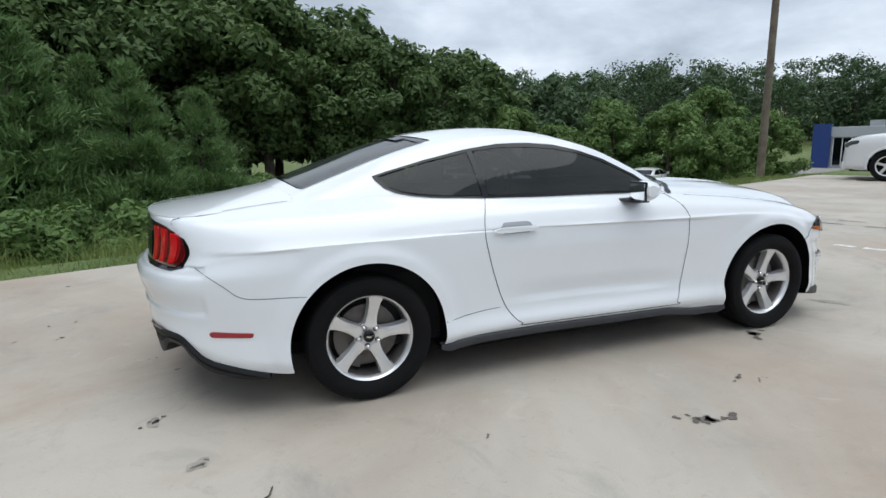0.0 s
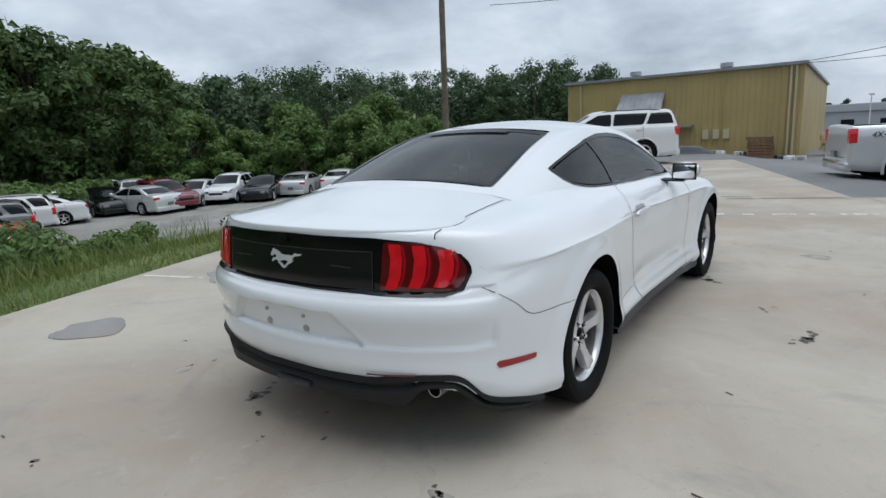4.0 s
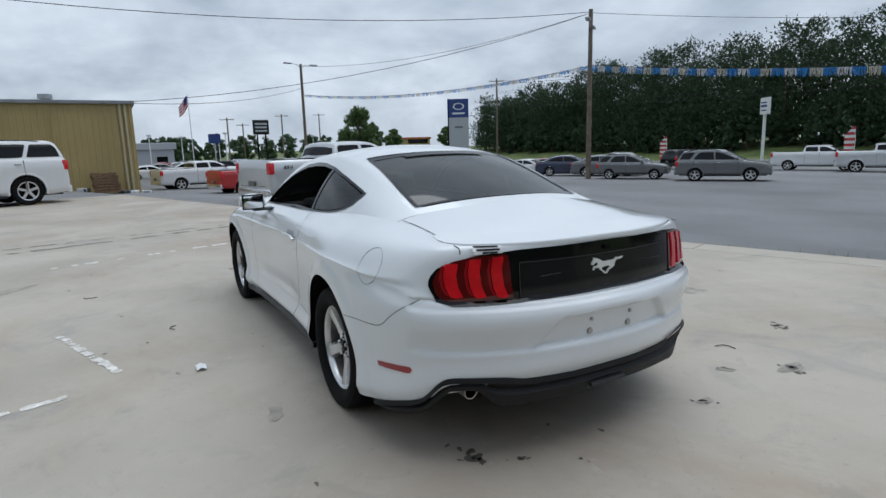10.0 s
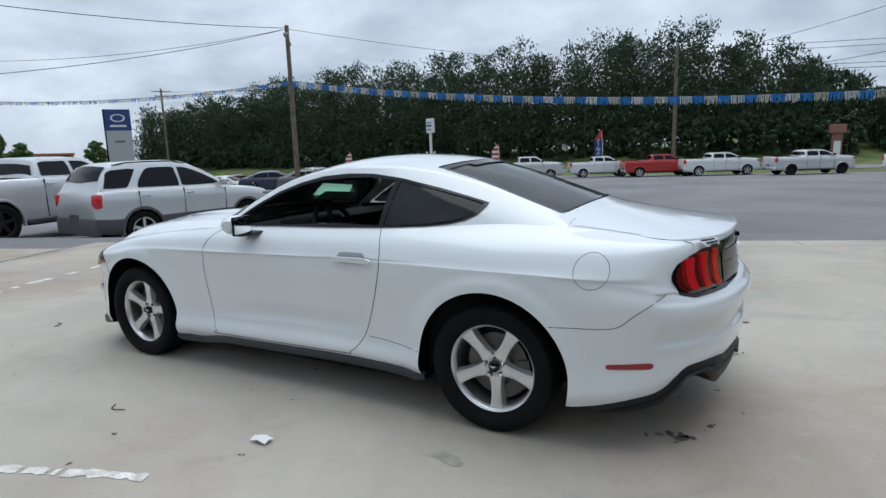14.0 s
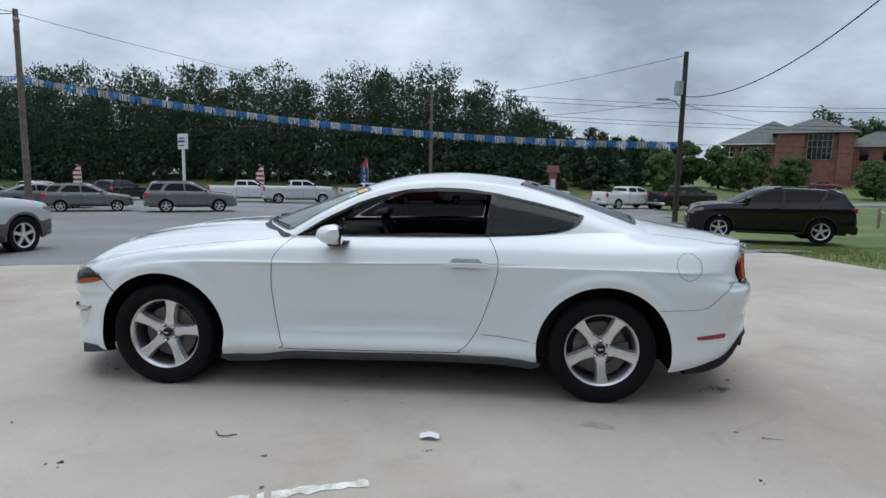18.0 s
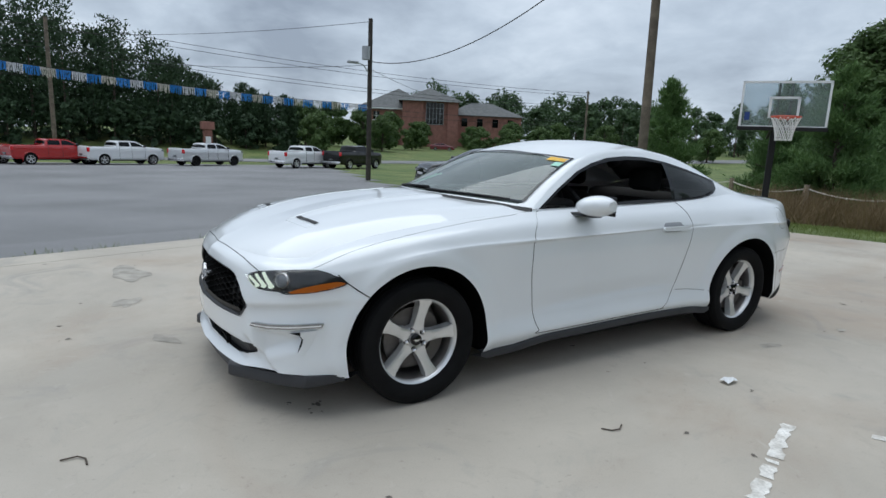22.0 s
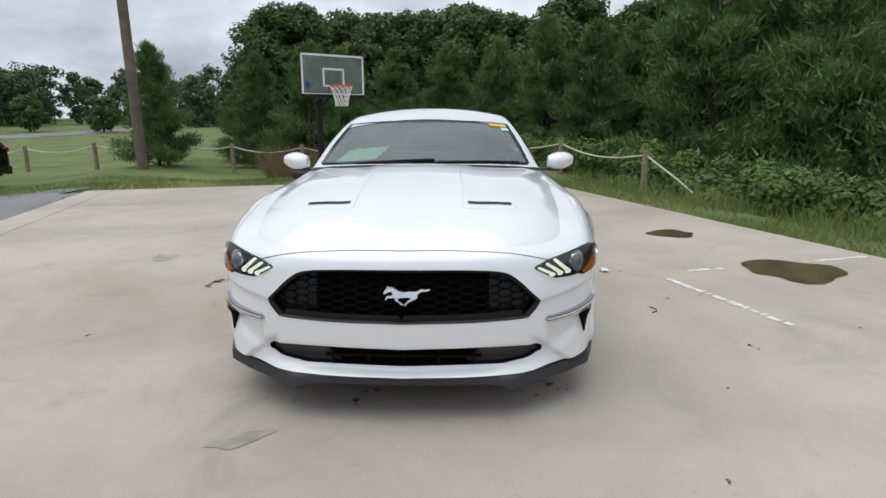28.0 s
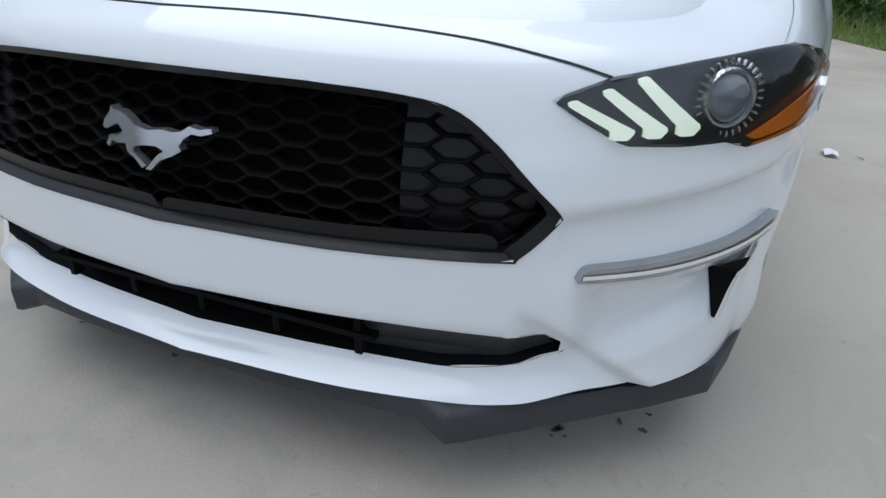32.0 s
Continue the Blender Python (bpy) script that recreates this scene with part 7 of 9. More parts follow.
# Side shapes, in shares of length and height: belt and hood line, roof rail, middle line, windows, screens.
SHAPES = {
    "suv": dict(belt=[(-0.5, 0.50), (-0.492, 0.62), (-0.475, 0.665), (-0.30, 0.675), (0.10, 0.655), (0.24, 0.63), (0.36, 0.595), (0.44, 0.555), (0.475, 0.51), (0.495, 0.44), (0.5, 0.36)],
                rail=[(-0.478, 0.66), (-0.44, 0.83), (-0.41, 0.915), (-0.36, 0.945), (-0.15, 0.958), (-0.04, 0.945), (0.05, 0.875), (0.13, 0.765), (0.205, 0.64)],
                spine=[(-0.487, 0.67), (-0.455, 0.86), (-0.42, 0.955), (-0.36, 0.985), (-0.15, 1.0), (0.0, 0.985), (0.08, 0.90), (0.16, 0.78), (0.25, 0.655)],
                windows=[[(-0.452, 0.70), (-0.425, 0.87), (-0.40, 0.90), (-0.285, 0.915), (-0.345, 0.70)], [(-0.30, 0.695), (-0.285, 0.78), (-0.25, 0.88), (-0.225, 0.915), (-0.095, 0.915), (-0.085, 0.685)], [(-0.072, 0.685), (-0.078, 0.912), (-0.03, 0.90), (0.04, 0.835), (0.10, 0.755), (0.155, 0.68)]],
                screen=(0.02, 0.20, 0.055, 0.24), back=(-0.452, -0.405, -0.472, -0.425)),
    "crossover": dict(belt=[(-0.5, 0.48), (-0.49, 0.60), (-0.475, 0.69), (-0.35, 0.715), (0.0, 0.69), (0.20, 0.68), (0.30, 0.67), (0.42, 0.635), (0.465, 0.59), (0.49, 0.50), (0.5, 0.38)],
                      rail=[(-0.468, 0.71), (-0.435, 0.83), (-0.40, 0.91), (-0.30, 0.945), (-0.12, 0.962), (0.0, 0.95), (0.08, 0.875), (0.16, 0.77), (0.225, 0.68)],
                      spine=[(-0.476, 0.70), (-0.455, 0.85), (-0.43, 0.945), (-0.30, 0.98), (-0.12, 1.0), (0.03, 0.98), (0.11, 0.89), (0.19, 0.77), (0.262, 0.685)],
                      windows=[[(-0.40, 0.80), (-0.385, 0.855), (-0.36, 0.895), (-0.335, 0.905), (-0.30, 0.755)], [(-0.285, 0.745), (-0.32, 0.905), (-0.22, 0.925), (-0.085, 0.928), (-0.08, 0.725)], [(-0.065, 0.722), (-0.07, 0.93), (0.0, 0.918), (0.06, 0.855), (0.12, 0.775), (0.155, 0.722)]],
                      screen=(0.045, 0.215, 0.08, 0.25), back=(-0.452, -0.425, -0.468, -0.44)),
    "boxy": dict(belt=[(-0.5, 0.46), (-0.495, 0.62), (-0.485, 0.69), (-0.30, 0.70), (0.10, 0.69), (0.24, 0.68), (0.34, 0.665), (0.44, 0.63), (0.475, 0.585), (0.495, 0.50), (0.5, 0.40)],
                 rail=[(-0.488, 0.69), (-0.468, 0.85), (-0.45, 0.94), (-0.40, 0.955), (-0.10, 0.962), (0.02, 0.95), (0.08, 0.87), (0.14, 0.78), (0.205, 0.69)],
                 spine=[(-0.494, 0.69), (-0.478, 0.88), (-0.462, 0.97), (-0.40, 0.99), (-0.10, 1.0), (0.04, 0.985), (0.11, 0.89), (0.18, 0.78), (0.245, 0.695)],
                 windows=[[(-0.465, 0.725), (-0.452, 0.86), (-0.435, 0.918), (-0.325, 0.92), (-0.295, 0.725)], [(-0.275, 0.722), (-0.305, 0.922), (-0.095, 0.925), (-0.085, 0.718)], [(-0.07, 0.718), (-0.075, 0.925), (0.01, 0.915), (0.06, 0.845), (0.11, 0.775), (0.145, 0.718)]],
                 screen=(0.055, 0.20, 0.09, 0.235), back=(-0.478, -0.46, -0.488, -0.47)),
    "sedan": dict(belt=[(-0.5, 0.46), (-0.49, 0.60), (-0.47, 0.675), (-0.38, 0.70), (-0.10, 0.675), (0.16, 0.655), (0.26, 0.63), (0.40, 0.565), (0.46, 0.51), (0.49, 0.43), (0.5, 0.34)],
                  rail=[(-0.385, 0.69), (-0.32, 0.79), (-0.25, 0.885), (-0.17, 0.935), (-0.05, 0.95), (0.02, 0.935), (0.09, 0.86), (0.16, 0.75), (0.225, 0.65)],
                  spine=[(-0.425, 0.70), (-0.33, 0.84), (-0.24, 0.945), (-0.16, 0.985), (-0.06, 1.0), (0.03, 0.985), (0.11, 0.89), (0.19, 0.765), (0.265, 0.645)],
                  windows=[[(-0.31, 0.72), (-0.25, 0.83), (-0.18, 0.90), (-0.095, 0.915), (-0.09, 0.705)], [(-0.075, 0.705), (-0.08, 0.915), (-0.01, 0.912), (0.06, 0.845), (0.12, 0.76), (0.165, 0.695)]],
                  screen=(0.045, 0.22, 0.075, 0.255), back=(-0.36, -0.25, -0.405, -0.28)),
    "pickup": dict(belt=[(-0.5, 0.572), (-0.497, 0.719), (-0.485, 0.733), (-0.14, 0.735), (0.10, 0.735), (0.24, 0.731), (0.34, 0.723), (0.45, 0.693), (0.485, 0.643), (0.497, 0.550), (0.5, 0.462)],
                   rail=[(-0.142, 0.731), (-0.134, 0.837), (-0.122, 0.943), (-0.09, 0.961), (0.03, 0.969), (0.11, 0.959), (0.155, 0.890), (0.20, 0.817), (0.245, 0.735)],
                   spine=[(-0.150, 0.739), (-0.140, 0.878), (-0.128, 0.976), (-0.08, 0.992), (0.02, 1.000), (0.125, 0.988), (0.18, 0.906), (0.23, 0.821), (0.275, 0.739)],
                   windows=[[(-0.118, 0.764), (-0.112, 0.918), (-0.09, 0.936), (0.015, 0.939), (0.02, 0.760)], [(0.038, 0.760), (0.034, 0.939), (0.10, 0.931), (0.14, 0.878), (0.18, 0.813), (0.205, 0.760)]],
                   screen=(0.135, 0.24, 0.155, 0.268), back=(-0.140, -0.130, -0.147, -0.136)),
}


def vehicle(kind, label, paint, m, group="", length=4.6, width=1.85, high=1.68, base=2.7, r=0.35, style="suv", trim=None, darkrim=False):
    car = thing("car" if style != "pickup" else "pickup_truck", label, "pickup truck" if style == "pickup" else "car", m, group)
    hl, hw, H = length / 2, width / 2, high
    clear = {"sedan": 0.19, "pickup": 0.38, "suv": 0.34}.get(style, 0.28)
    ax = base * 0.5 + 0.03 * length - 0.02
    fx, rx = ax - 0.02 * length, ax - 0.02 * length - base
    shape = SHAPES[style]
    size = lambda keys: [(a * length, b * H) for a, b in keys]
    top, rail_, spine_ = size(shape["belt"]), size(shape["rail"]), size(shape["spine"])
    plan = [(-hl, 0.88 * hw), (-hl + 0.10, 0.965 * hw), (-0.25 * length, hw), (0.25 * length, hw), (0.40 * length, 0.965 * hw), (hl - 0.10, 0.86 * hw), (hl, 0.70 * hw)]

    def edges(x):
        """Belt, rail and middle heights, and the rail's half width, at x."""
        zt, yw = line_of(top, x), line_of(plan, x)
        crown = 0.028 + 0.02 * step01(0.20 * length, 0.34 * length, x)
        zr = line_of(rail_, x) if rail_[0][0] <= x <= rail_[-1][0] else zt
        zc = line_of(spine_, x) if spine_[0][0] <= x <= spine_[-1][0] else zt + crown
        zr, zc = max(zr, zt), max(zc, zt + crown)
        yr = yw * (0.90 - 0.17 * min(1, (zr - zt) / (0.28 * H)))
        return zt, zr, max(zc, zr + 0.012), yw, yr

    def side_at(x, z, out=0.0):
        zt, zr, zc, yw, yr = edges(x)
        g = min(1, max(0, (z - zt) / max(0.02, zr - zt)))
        return Vector((x, yw * 0.925 + (yr - yw * 0.925) * g + 0.022 * math.sin(math.pi * g) + out, z))

    def top_at(x, q, out=0.0):
        zt, zr, zc, yw, yr = edges(x)
        a, b = edges(x + 0.02)[2], edges(x - 0.02)[2]
        n_ = Vector((b - a, 0, 0.04)).normalized()
        return Vector((x, yr * (1 - q), zr + (zc - zr) * (1 - (1 - q) ** 2.2))) + n_ * out

    xs = sorted(set([-hl + length * i / 64 for i in range(65)] + [p[0] for p in rail_ + spine_] + [-hl + 0.02, -hl + 0.05, hl - 0.02, hl - 0.05]))
    rows = []
    for x in xs:
        zt, zr, zc, yw, yr = edges(x)
        zb = clear + 0.05 * step01(hl - 0.5, hl, abs(x))
        row = [Vector((x, y * yw, zb + (zt - zb) * f)) for y, f in ((0.90, 0), (0.975, 0.08), (0.992, 0.16), (0.982, 0.34), (0.986, 0.52), (0.998, 0.66), (1.0, 0.76), (0.985, 0.88), (0.955, 0.97), (0.925, 1.0))]
        row += [side_at(x, zt + (zr - zt) * g) for g in (0.33, 0.66, 0.92)] + [top_at(x, q) for q in (0.0, 0.12, 0.35, 0.65, 1.0)]
        rows.append(row)
    bm = grid(rows)
    if style == "pickup":
        cut(bm, lambda c: min(-0.165 * length - c.x, c.x + hl - 0.07, 0.80 * hw - c.y, c.z - clear - 0.3))
    cut(bm, lambda c: max(1.13 * r - math.hypot(c.x - fx, c.z - r), 1.13 * r - math.hypot(c.x - rx, c.z - r)) if c.y > 0.5 * hw else -1.0)
    for ring in (rows[0], rows[-1]):
        bm.faces.new([bm.verts.new(p) for p in ring] + [bm.verts.new(Vector((ring[0].x, 0, ring[0].z)))])
    part("body", both_sides(bm), paint, car, "", 40)
    if trim:
        tr = []
        for x in xs:
            yw = line_of(plan, x)
            zb = clear + 0.05 * step01(hl - 0.5, hl, abs(x))
            zt = zb + (0.655 * H - zb) * 0.36
            tr.append([Vector((x, yw * 0.91 + 0.008, zb - 0.01)), Vector((x, yw + 0.012, zb + 0.1)), Vector((x, yw + 0.010, zt)), Vector((x, yw - 0.01, zt + 0.006))])
        bm = grid(tr)
        cut(bm, lambda c: max(1.13 * r - math.hypot(c.x - fx, c.z - r), 1.13 * r - math.hypot(c.x - rx, c.z - r)))
        other = bm.copy()
        part("cladding", bm, trim, car, "dark grey lower cladding", 40)
        part("cladding", mirrored(other), trim, car, "dark grey lower cladding", 40)
    # Screens: each from its upper to its lower edge, bowed towards the middle.
    for name, (s0, s1, c0, c1) in (("windscreen", shape["screen"]), ("rear_window", shape["back"])):
        sheet_ = []
        for i in range(9):
            row = []
            for j in range(7):
                q = 0.10 + 0.90 * j / 6
                k = 1 - (1 - q) ** 2
                x0, x1 = (s0 + (c0 - s0) * k) * length, (s1 + (c1 - s1) * k) * length
                row.append(top_at(x0 + (x1 - x0) * i / 8, q, 0.008))
            sheet_.append(row)
        part(name, both_sides(grid(sheet_)), M_CARGLASS, car, "dark glass", 40, (0, 0, 0.5))
    xm = shape["windows"][-1][-1][0] * length
    zm = line_of(top, xm)
    doors = [shape["windows"][-1][0][0] * length, shape["windows"][-2][0][0] * length]
    for sgn in (1, -1):
        fix = (lambda b: b) if sgn > 0 else mirrored
        for outline in shape["windows"]:
            part("side_window", fix(patch(size(outline), side_at, 0.007, 0.09)), M_CARGLASS, car, "dark glass", 50)
        bm = box(bmesh.new(), xm - 0.10, xm + 0.06, hw * 0.95, hw * 1.14, zm + 0.02, zm + 0.19, 0.05)
        part("wing_mirror", fix(bm), paint if style != "pickup" else M_BLACK, car, "", 50)
        zr = line_of(top, -hl + 0.12)
        if style == "pickup":
            tl = box(bmesh.new(), -hl - 0.008, -hl + 0.15, hw * 0.80, hw * 0.975, zr - 0.36, zr - 0.05, 0.02)
        elif style == "sedan":
            tl = box(bmesh.new(), -hl + 0.02, -hl + 0.24, hw * 0.62, hw * 0.955, zr - 0.22, zr - 0.07, 0.03)
        elif style == "crossover":
            tl = box(bmesh.new(), -hl + 0.01, -hl + 0.22, hw * 0.66, hw * 0.962, zr - 0.20, zr - 0.07, 0.03)
        else:
            tl = box(bmesh.new(), -hl + 0.006, -hl + 0.17, hw * 0.76, hw * 0.972, zr - 0.34, zr - 0.04, 0.04)
        part("tail_light", fix(tl), M_REDDEEP if style == "crossover" else M_RED, car, "red tail light", 40)
        zf = line_of(top, hl - 0.16)
        head = [(hl - 0.03, zf - 0.20), (hl - 0.07, zf - 0.10), (hl - 0.16, zf - 0.04), (hl - 0.36, zf - 0.01), (hl - 0.40, zf - 0.06), (hl - 0.30, zf - 0.17), (hl - 0.10, zf - 0.22)]
        lampy = lambda x, z, out: Vector((x, line_of(plan, x) * 0.985 + out, z))
        part("headlight", fix(patch(head, lampy, 0.010, 0.06, 0.012)), M_LAMPCLEAR, car, "clear headlight", 40)
        part("headlight", fix(box(bmesh.new(), hl - 0.10, hl + 0.004, hw * 0.42, hw * 0.74, zf - 0.21, zf - 0.08, 0.03)), M_LAMPCLEAR, car, "clear headlight", 40)
        zh = line_of(top, doors[0]) - 0.12
        for xd in doors:
            part("door_handle", fix(box(bmesh.new(), xd + 0.06, xd + 0.24, hw * 0.985, hw * 1.0 + 0.025, zh - 0.035, zh, 0.008)), M_CHROME if style in ("suv", "boxy") else paint, car)
            part("door_gap", fix(box(bmesh.new(), xd - 0.004, xd + 0.004, hw * 0.97, hw * 1.0 + 0.003, clear + 0.10, zh + 0.10)), M_GAP, car)
        xg = shape["windows"][-1][-1][0] * length + 0.05
        part("door_gap", fix(box(bmesh.new(), xg - 0.004, xg + 0.004, hw * 0.97, hw * 1.0 + 0.003, clear + 0.10, zh + 0.06)), M_GAP, car)
    zg = line_of(top, hl - 0.04)
    part("grille", box(bmesh.new(), hl - 0.06, hl + 0.012, -hw * 0.42, hw * 0.42, zg - 0.24, zg - 0.06, 0.02), M_BLACK, car, "dark grille", 40)
    if style == "crossover":
        for k in range(7):
            yk = hw * 0.105 * (k - 3)
            part("grille_slot", box(bmesh.new(), hl - 0.02, hl + 0.022, yk - 0.028, yk + 0.028, zg - 0.15, zg - 0.07, 0.008), M_CHROMEW, car, "bright grille slot")
    part("front_bumper", box(bmesh.new(), hl - 0.14, hl + 0.03, -hw * 0.76, hw * 0.76, clear - 0.02, clear + 0.26, 0.06), trim or (M_CHROME if style == "pickup" else paint), car, "", 40)
    part("rear_bumper", box(bmesh.new(), -hl - 0.05, -hl + 0.12, -hw * 0.90, hw * 0.90, clear, clear + (0.38 if trim else 0.24), 0.05), trim or (M_CHROME if style == "pickup" else paint), car, "", 40)
    part("number_plate", box(bmesh.new(), -hl - 0.062, -hl - 0.012, -0.16, 0.16, clear + 0.30, clear + 0.44), M_GREYP, car)
    if style == "pickup":
        part("bed_floor", box(bmesh.new(), -hl + 0.06, -0.15 * length, -hw * 0.82, hw * 0.82, clear + 0.28, clear + 0.33), M_BLACK, car)
        for sgn in (1, -1):
            part("bed_wall", box(bmesh.new(), -hl + 0.06, -0.155 * length, sgn * hw * 0.80 - 0.02, sgn * hw * 0.80 + 0.02, clear + 0.3, 0.725 * H), M_BLACK, car)
        part("tailgate_line", box(bmesh.new(), -hl - 0.004, -hl + 0.01, -hw * 0.72, hw * 0.72, clear + 0.30, clear + 0.31), M_GAP, car)
    elif style != "sedan":
        for sgn in (1, -1):
            pts = [top_at((-0.38 + 0.36 * k / 6) * length, 0.10, 0.03 if 0 < k < 6 else 0.0) for k in range(7)]
            part("roof_rail", tube(bmesh.new(), [Vector((p.x, sgn * p.y, p.z)) for p in pts], 0.018, 6), M_BLACK, car, "", 50)
    part("underbody", box(bmesh.new(), -hl + 0.2, hl - 0.2, -hw * 0.80, hw * 0.80, clear - 0.03, clear + 0.25), M_DEEPBLACK, car)
    if style != "sedan" and not group.startswith("far"):
        fk = (r, style)
        if fk not in _flares:
            pts = [(1.11, -0.05), (1.12, 0.014), (1.22, 0.016), (1.26, -0.004)]
            _flares[fk] = grid([[Vector((r * q * math.cos(a), o, r * q * math.sin(a) * 1.02)) for q, o in pts] for a in [math.pi * (-0.06 + 1.12 * i / 20) for i in range(21)]])
        for xx in (fx, rx):
            for sgn in (1, -1):
                b_ = _flares[fk].copy()
                part("fender_flare", b_ if sgn > 0 else mirrored(b_), trim or (M_BLACK if style == "crossover" else paint), car, "", 40).matrix_basis = Matrix.Translation((xx, sgn * hw * 0.988, r))
        for sgn in (1, -1):
            part("running_board", box(bmesh.new(), rx + 1.3 * r, fx - 1.3 * r, sgn * hw * 0.97 - 0.06, sgn * hw * 0.97 + 0.05, clear - 0.05, clear + 0.02, 0.02), M_BLACK, car)
    key = (r, darkrim)
    if key not in _wheels:
        _wheels[key] = tyre_rim(r, 0.24, darkrim)
    for xx in (fx, rx):
        for sgn in (1, -1):
            w = new("wheel")
            w.parent = car
            w.matrix_basis = Matrix.Translation((xx, sgn * (hw - 0.13), r)) @ Matrix.Rotation(0 if sgn > 0 else math.pi, 4, "Z")
            share("tyre", _wheels[key][0], w, Matrix())
            share("rim", _wheels[key][1], w, Matrix())
    return car


def spot(x, y, heading, z=None):
    return Matrix.Translation((x, y, height(x, y) + 0.02 if z is None else z)) @ Matrix.Rotation(radians(heading), 4, "Z")


vehicle("suv", "large white sport utility vehicle with chrome wheels parked on the concrete", M_CARWHITE, spot(16.55, 5.75, 114, 0.0), "", 5.18, 2.04, 1.89, 2.95, 0.41, "boxy")
vehicle("suv", "silver sport utility vehicle with grey lower cladding parked on the asphalt", M_SILVER, spot(10.0, -5.85, -95, -0.46), "", 4.59, 1.86, 1.88, 2.71, 0.395, "suv", M_CLAD)
f150 = vehicle("pickup", "lifted silver four-door pickup truck with black wheels", M_SILVER, spot(13.1, -4.35, -75, -0.27), "", 5.89, 2.03, 1.86, 3.68, 0.43, "pickup", darkrim=True)
for sgn in (1, -1):
    fc = bpy.data.curves.new("lettering", "FONT")
    fc.body, fc.size, fc.extrude, fc.align_x = "4X4", 0.17, 0.002, "CENTER"
    fc.shear = 0.2
    fo = new("lettering", fc)
    me_ = bpy.data.meshes.new_from_object(fo)
    bpy.data.objects.remove(fo)
    me_.materials.clear()
    me_.materials.append(M_BLACK)
    lt = share("lettering", me_, f150, Matrix.Translation((-2.42, sgn * 1.020, 1.12)) @ Matrix.Rotation(0 if sgn < 0 else math.pi, 4, "Z") @ Matrix.Rotation(math.pi / 2, 4, "X"))
vehicle("pickup", "red pickup truck with chrome bumper and bright wheels", M_REDP, spot(29.6, -5.6, -75), "", 5.82, 2.02, 1.80, 3.57, 0.40, "pickup")
vehicle("pickup", "white four-door pickup truck with black wheels by the pylon sign", M_CARWHITE, spot(62.0, -35.5, 232), "", 5.82, 2.02, 1.86, 3.57, 0.42, "pickup", darkrim=True)
vehicle("pickup", "white pickup truck behind the red one", M_CARWHITE, spot(36.5, -3.2, -75), "", 5.82, 2.02, 1.80, 3.57, 0.40, "pickup")
vehicle("suv", "black compact sport utility vehicle parked on the verge", M_BLACKP, spot(-9.1, -13.4, -14, -0.35), "", 4.28, 1.80, 1.58, 2.60, 0.345, "crossover")
# Parked on the far side of the lot.
lot_row = "cars on the far side of the lot"
vehicle("hatch", "dark grey hatchback on the open asphalt", M_GREYP, spot(20.7, -25.8, 212), lot_row, 4.15, 1.70, 1.52, 2.60, 0.31, "suv")
vehicle("suv", "grey sport utility vehicle on the open asphalt", M_GREYP, spot(15.7, -27.2, 212), lot_row, 4.69, 1.89, 1.72, 2.70, 0.36, "suv")
vehicle("sedan", "dark blue-grey sedan on the open asphalt", M_NAVY, spot(27.2, -26.6, 222), lot_row, 4.8, 1.85, 1.46, 2.8, 0.33, "sedan")
vehicle("sedan", "dark green-grey sedan on the open asphalt", M_GREYP, spot(24.6, -27.6, 215), lot_row, 4.7, 1.83, 1.46, 2.75, 0.33, "sedan")
vehicle("sedan", "white sedan on the open asphalt", M_CARWHITE, spot(36.4, -30.4, 200), lot_row, 4.8, 1.85, 1.46, 2.8, 0.33, "sedan")
vehicle("suv", "black sport utility vehicle seen from behind", M_BLACKP, spot(29.6, -42.5, 265), lot_row, 4.8, 1.93, 1.76, 2.9, 0.37, "suv")
vehicle("suv", "white sport utility vehicle seen from behind", M_CARWHITE, spot(36.0, -42.0, 265), lot_row, 4.6, 1.88, 1.70, 2.7, 0.35, "suv")
vehicle("sedan", "dark red sedan by the street verge", M_WINE, spot(41.0, -36.0, 250), lot_row, 4.7, 1.83, 1.46, 2.75, 0.33, "sedan")
vehicle("pickup", "white extended-cab pickup truck", M_CARWHITE, spot(19.6, -44.2, 200), lot_row, 5.9, 2.0, 1.88, 3.6, 0.39, "pickup")
vehicle("pickup", "silver heavy-duty pickup truck by the street", M_SILVER, spot(14.6, -43.2, 206), lot_row, 5.9, 2.02, 1.95, 3.6, 0.41, "pickup")
vehicle("pickup", "small white pickup truck", M_CARWHITE, spot(9.4, -47.2, 205), lot_row, 5.40, 1.89, 1.79, 3.26, 0.38, "pickup")
vehicle("pickup", "red four-door pickup truck", M_REDP, spot(4.6, -47.2, 205), lot_row, 5.89, 2.03, 1.83, 3.68, 0.40, "pickup")
vehicle("pickup", "white four-door pickup truck", M_CARWHITE, spot(0.2, -47.6, 205), lot_row, 5.89, 2.03, 1.83, 3.68, 0.40, "pickup")
vehicle("pickup", "silver four-door pickup truck with dark wheels", M_SILVER, spot(-5.9, -47.2, 208), lot_row, 5.89, 2.03, 1.83, 3.68, 0.40, "pickup", darkrim=True)
vehicle("pickup", "white four-door pickup truck on its own", M_CARWHITE, spot(-12.6, -43.2, 208), lot_row, 5.82, 2.02, 1.80, 3.57, 0.40, "pickup")
vehicle("pickup", "black pickup truck beside the grass verge", M_BLACKP, spot(-17.0, -43.0, 208), lot_row, 5.82, 2.02, 1.93, 3.57, 0.40, "pickup")
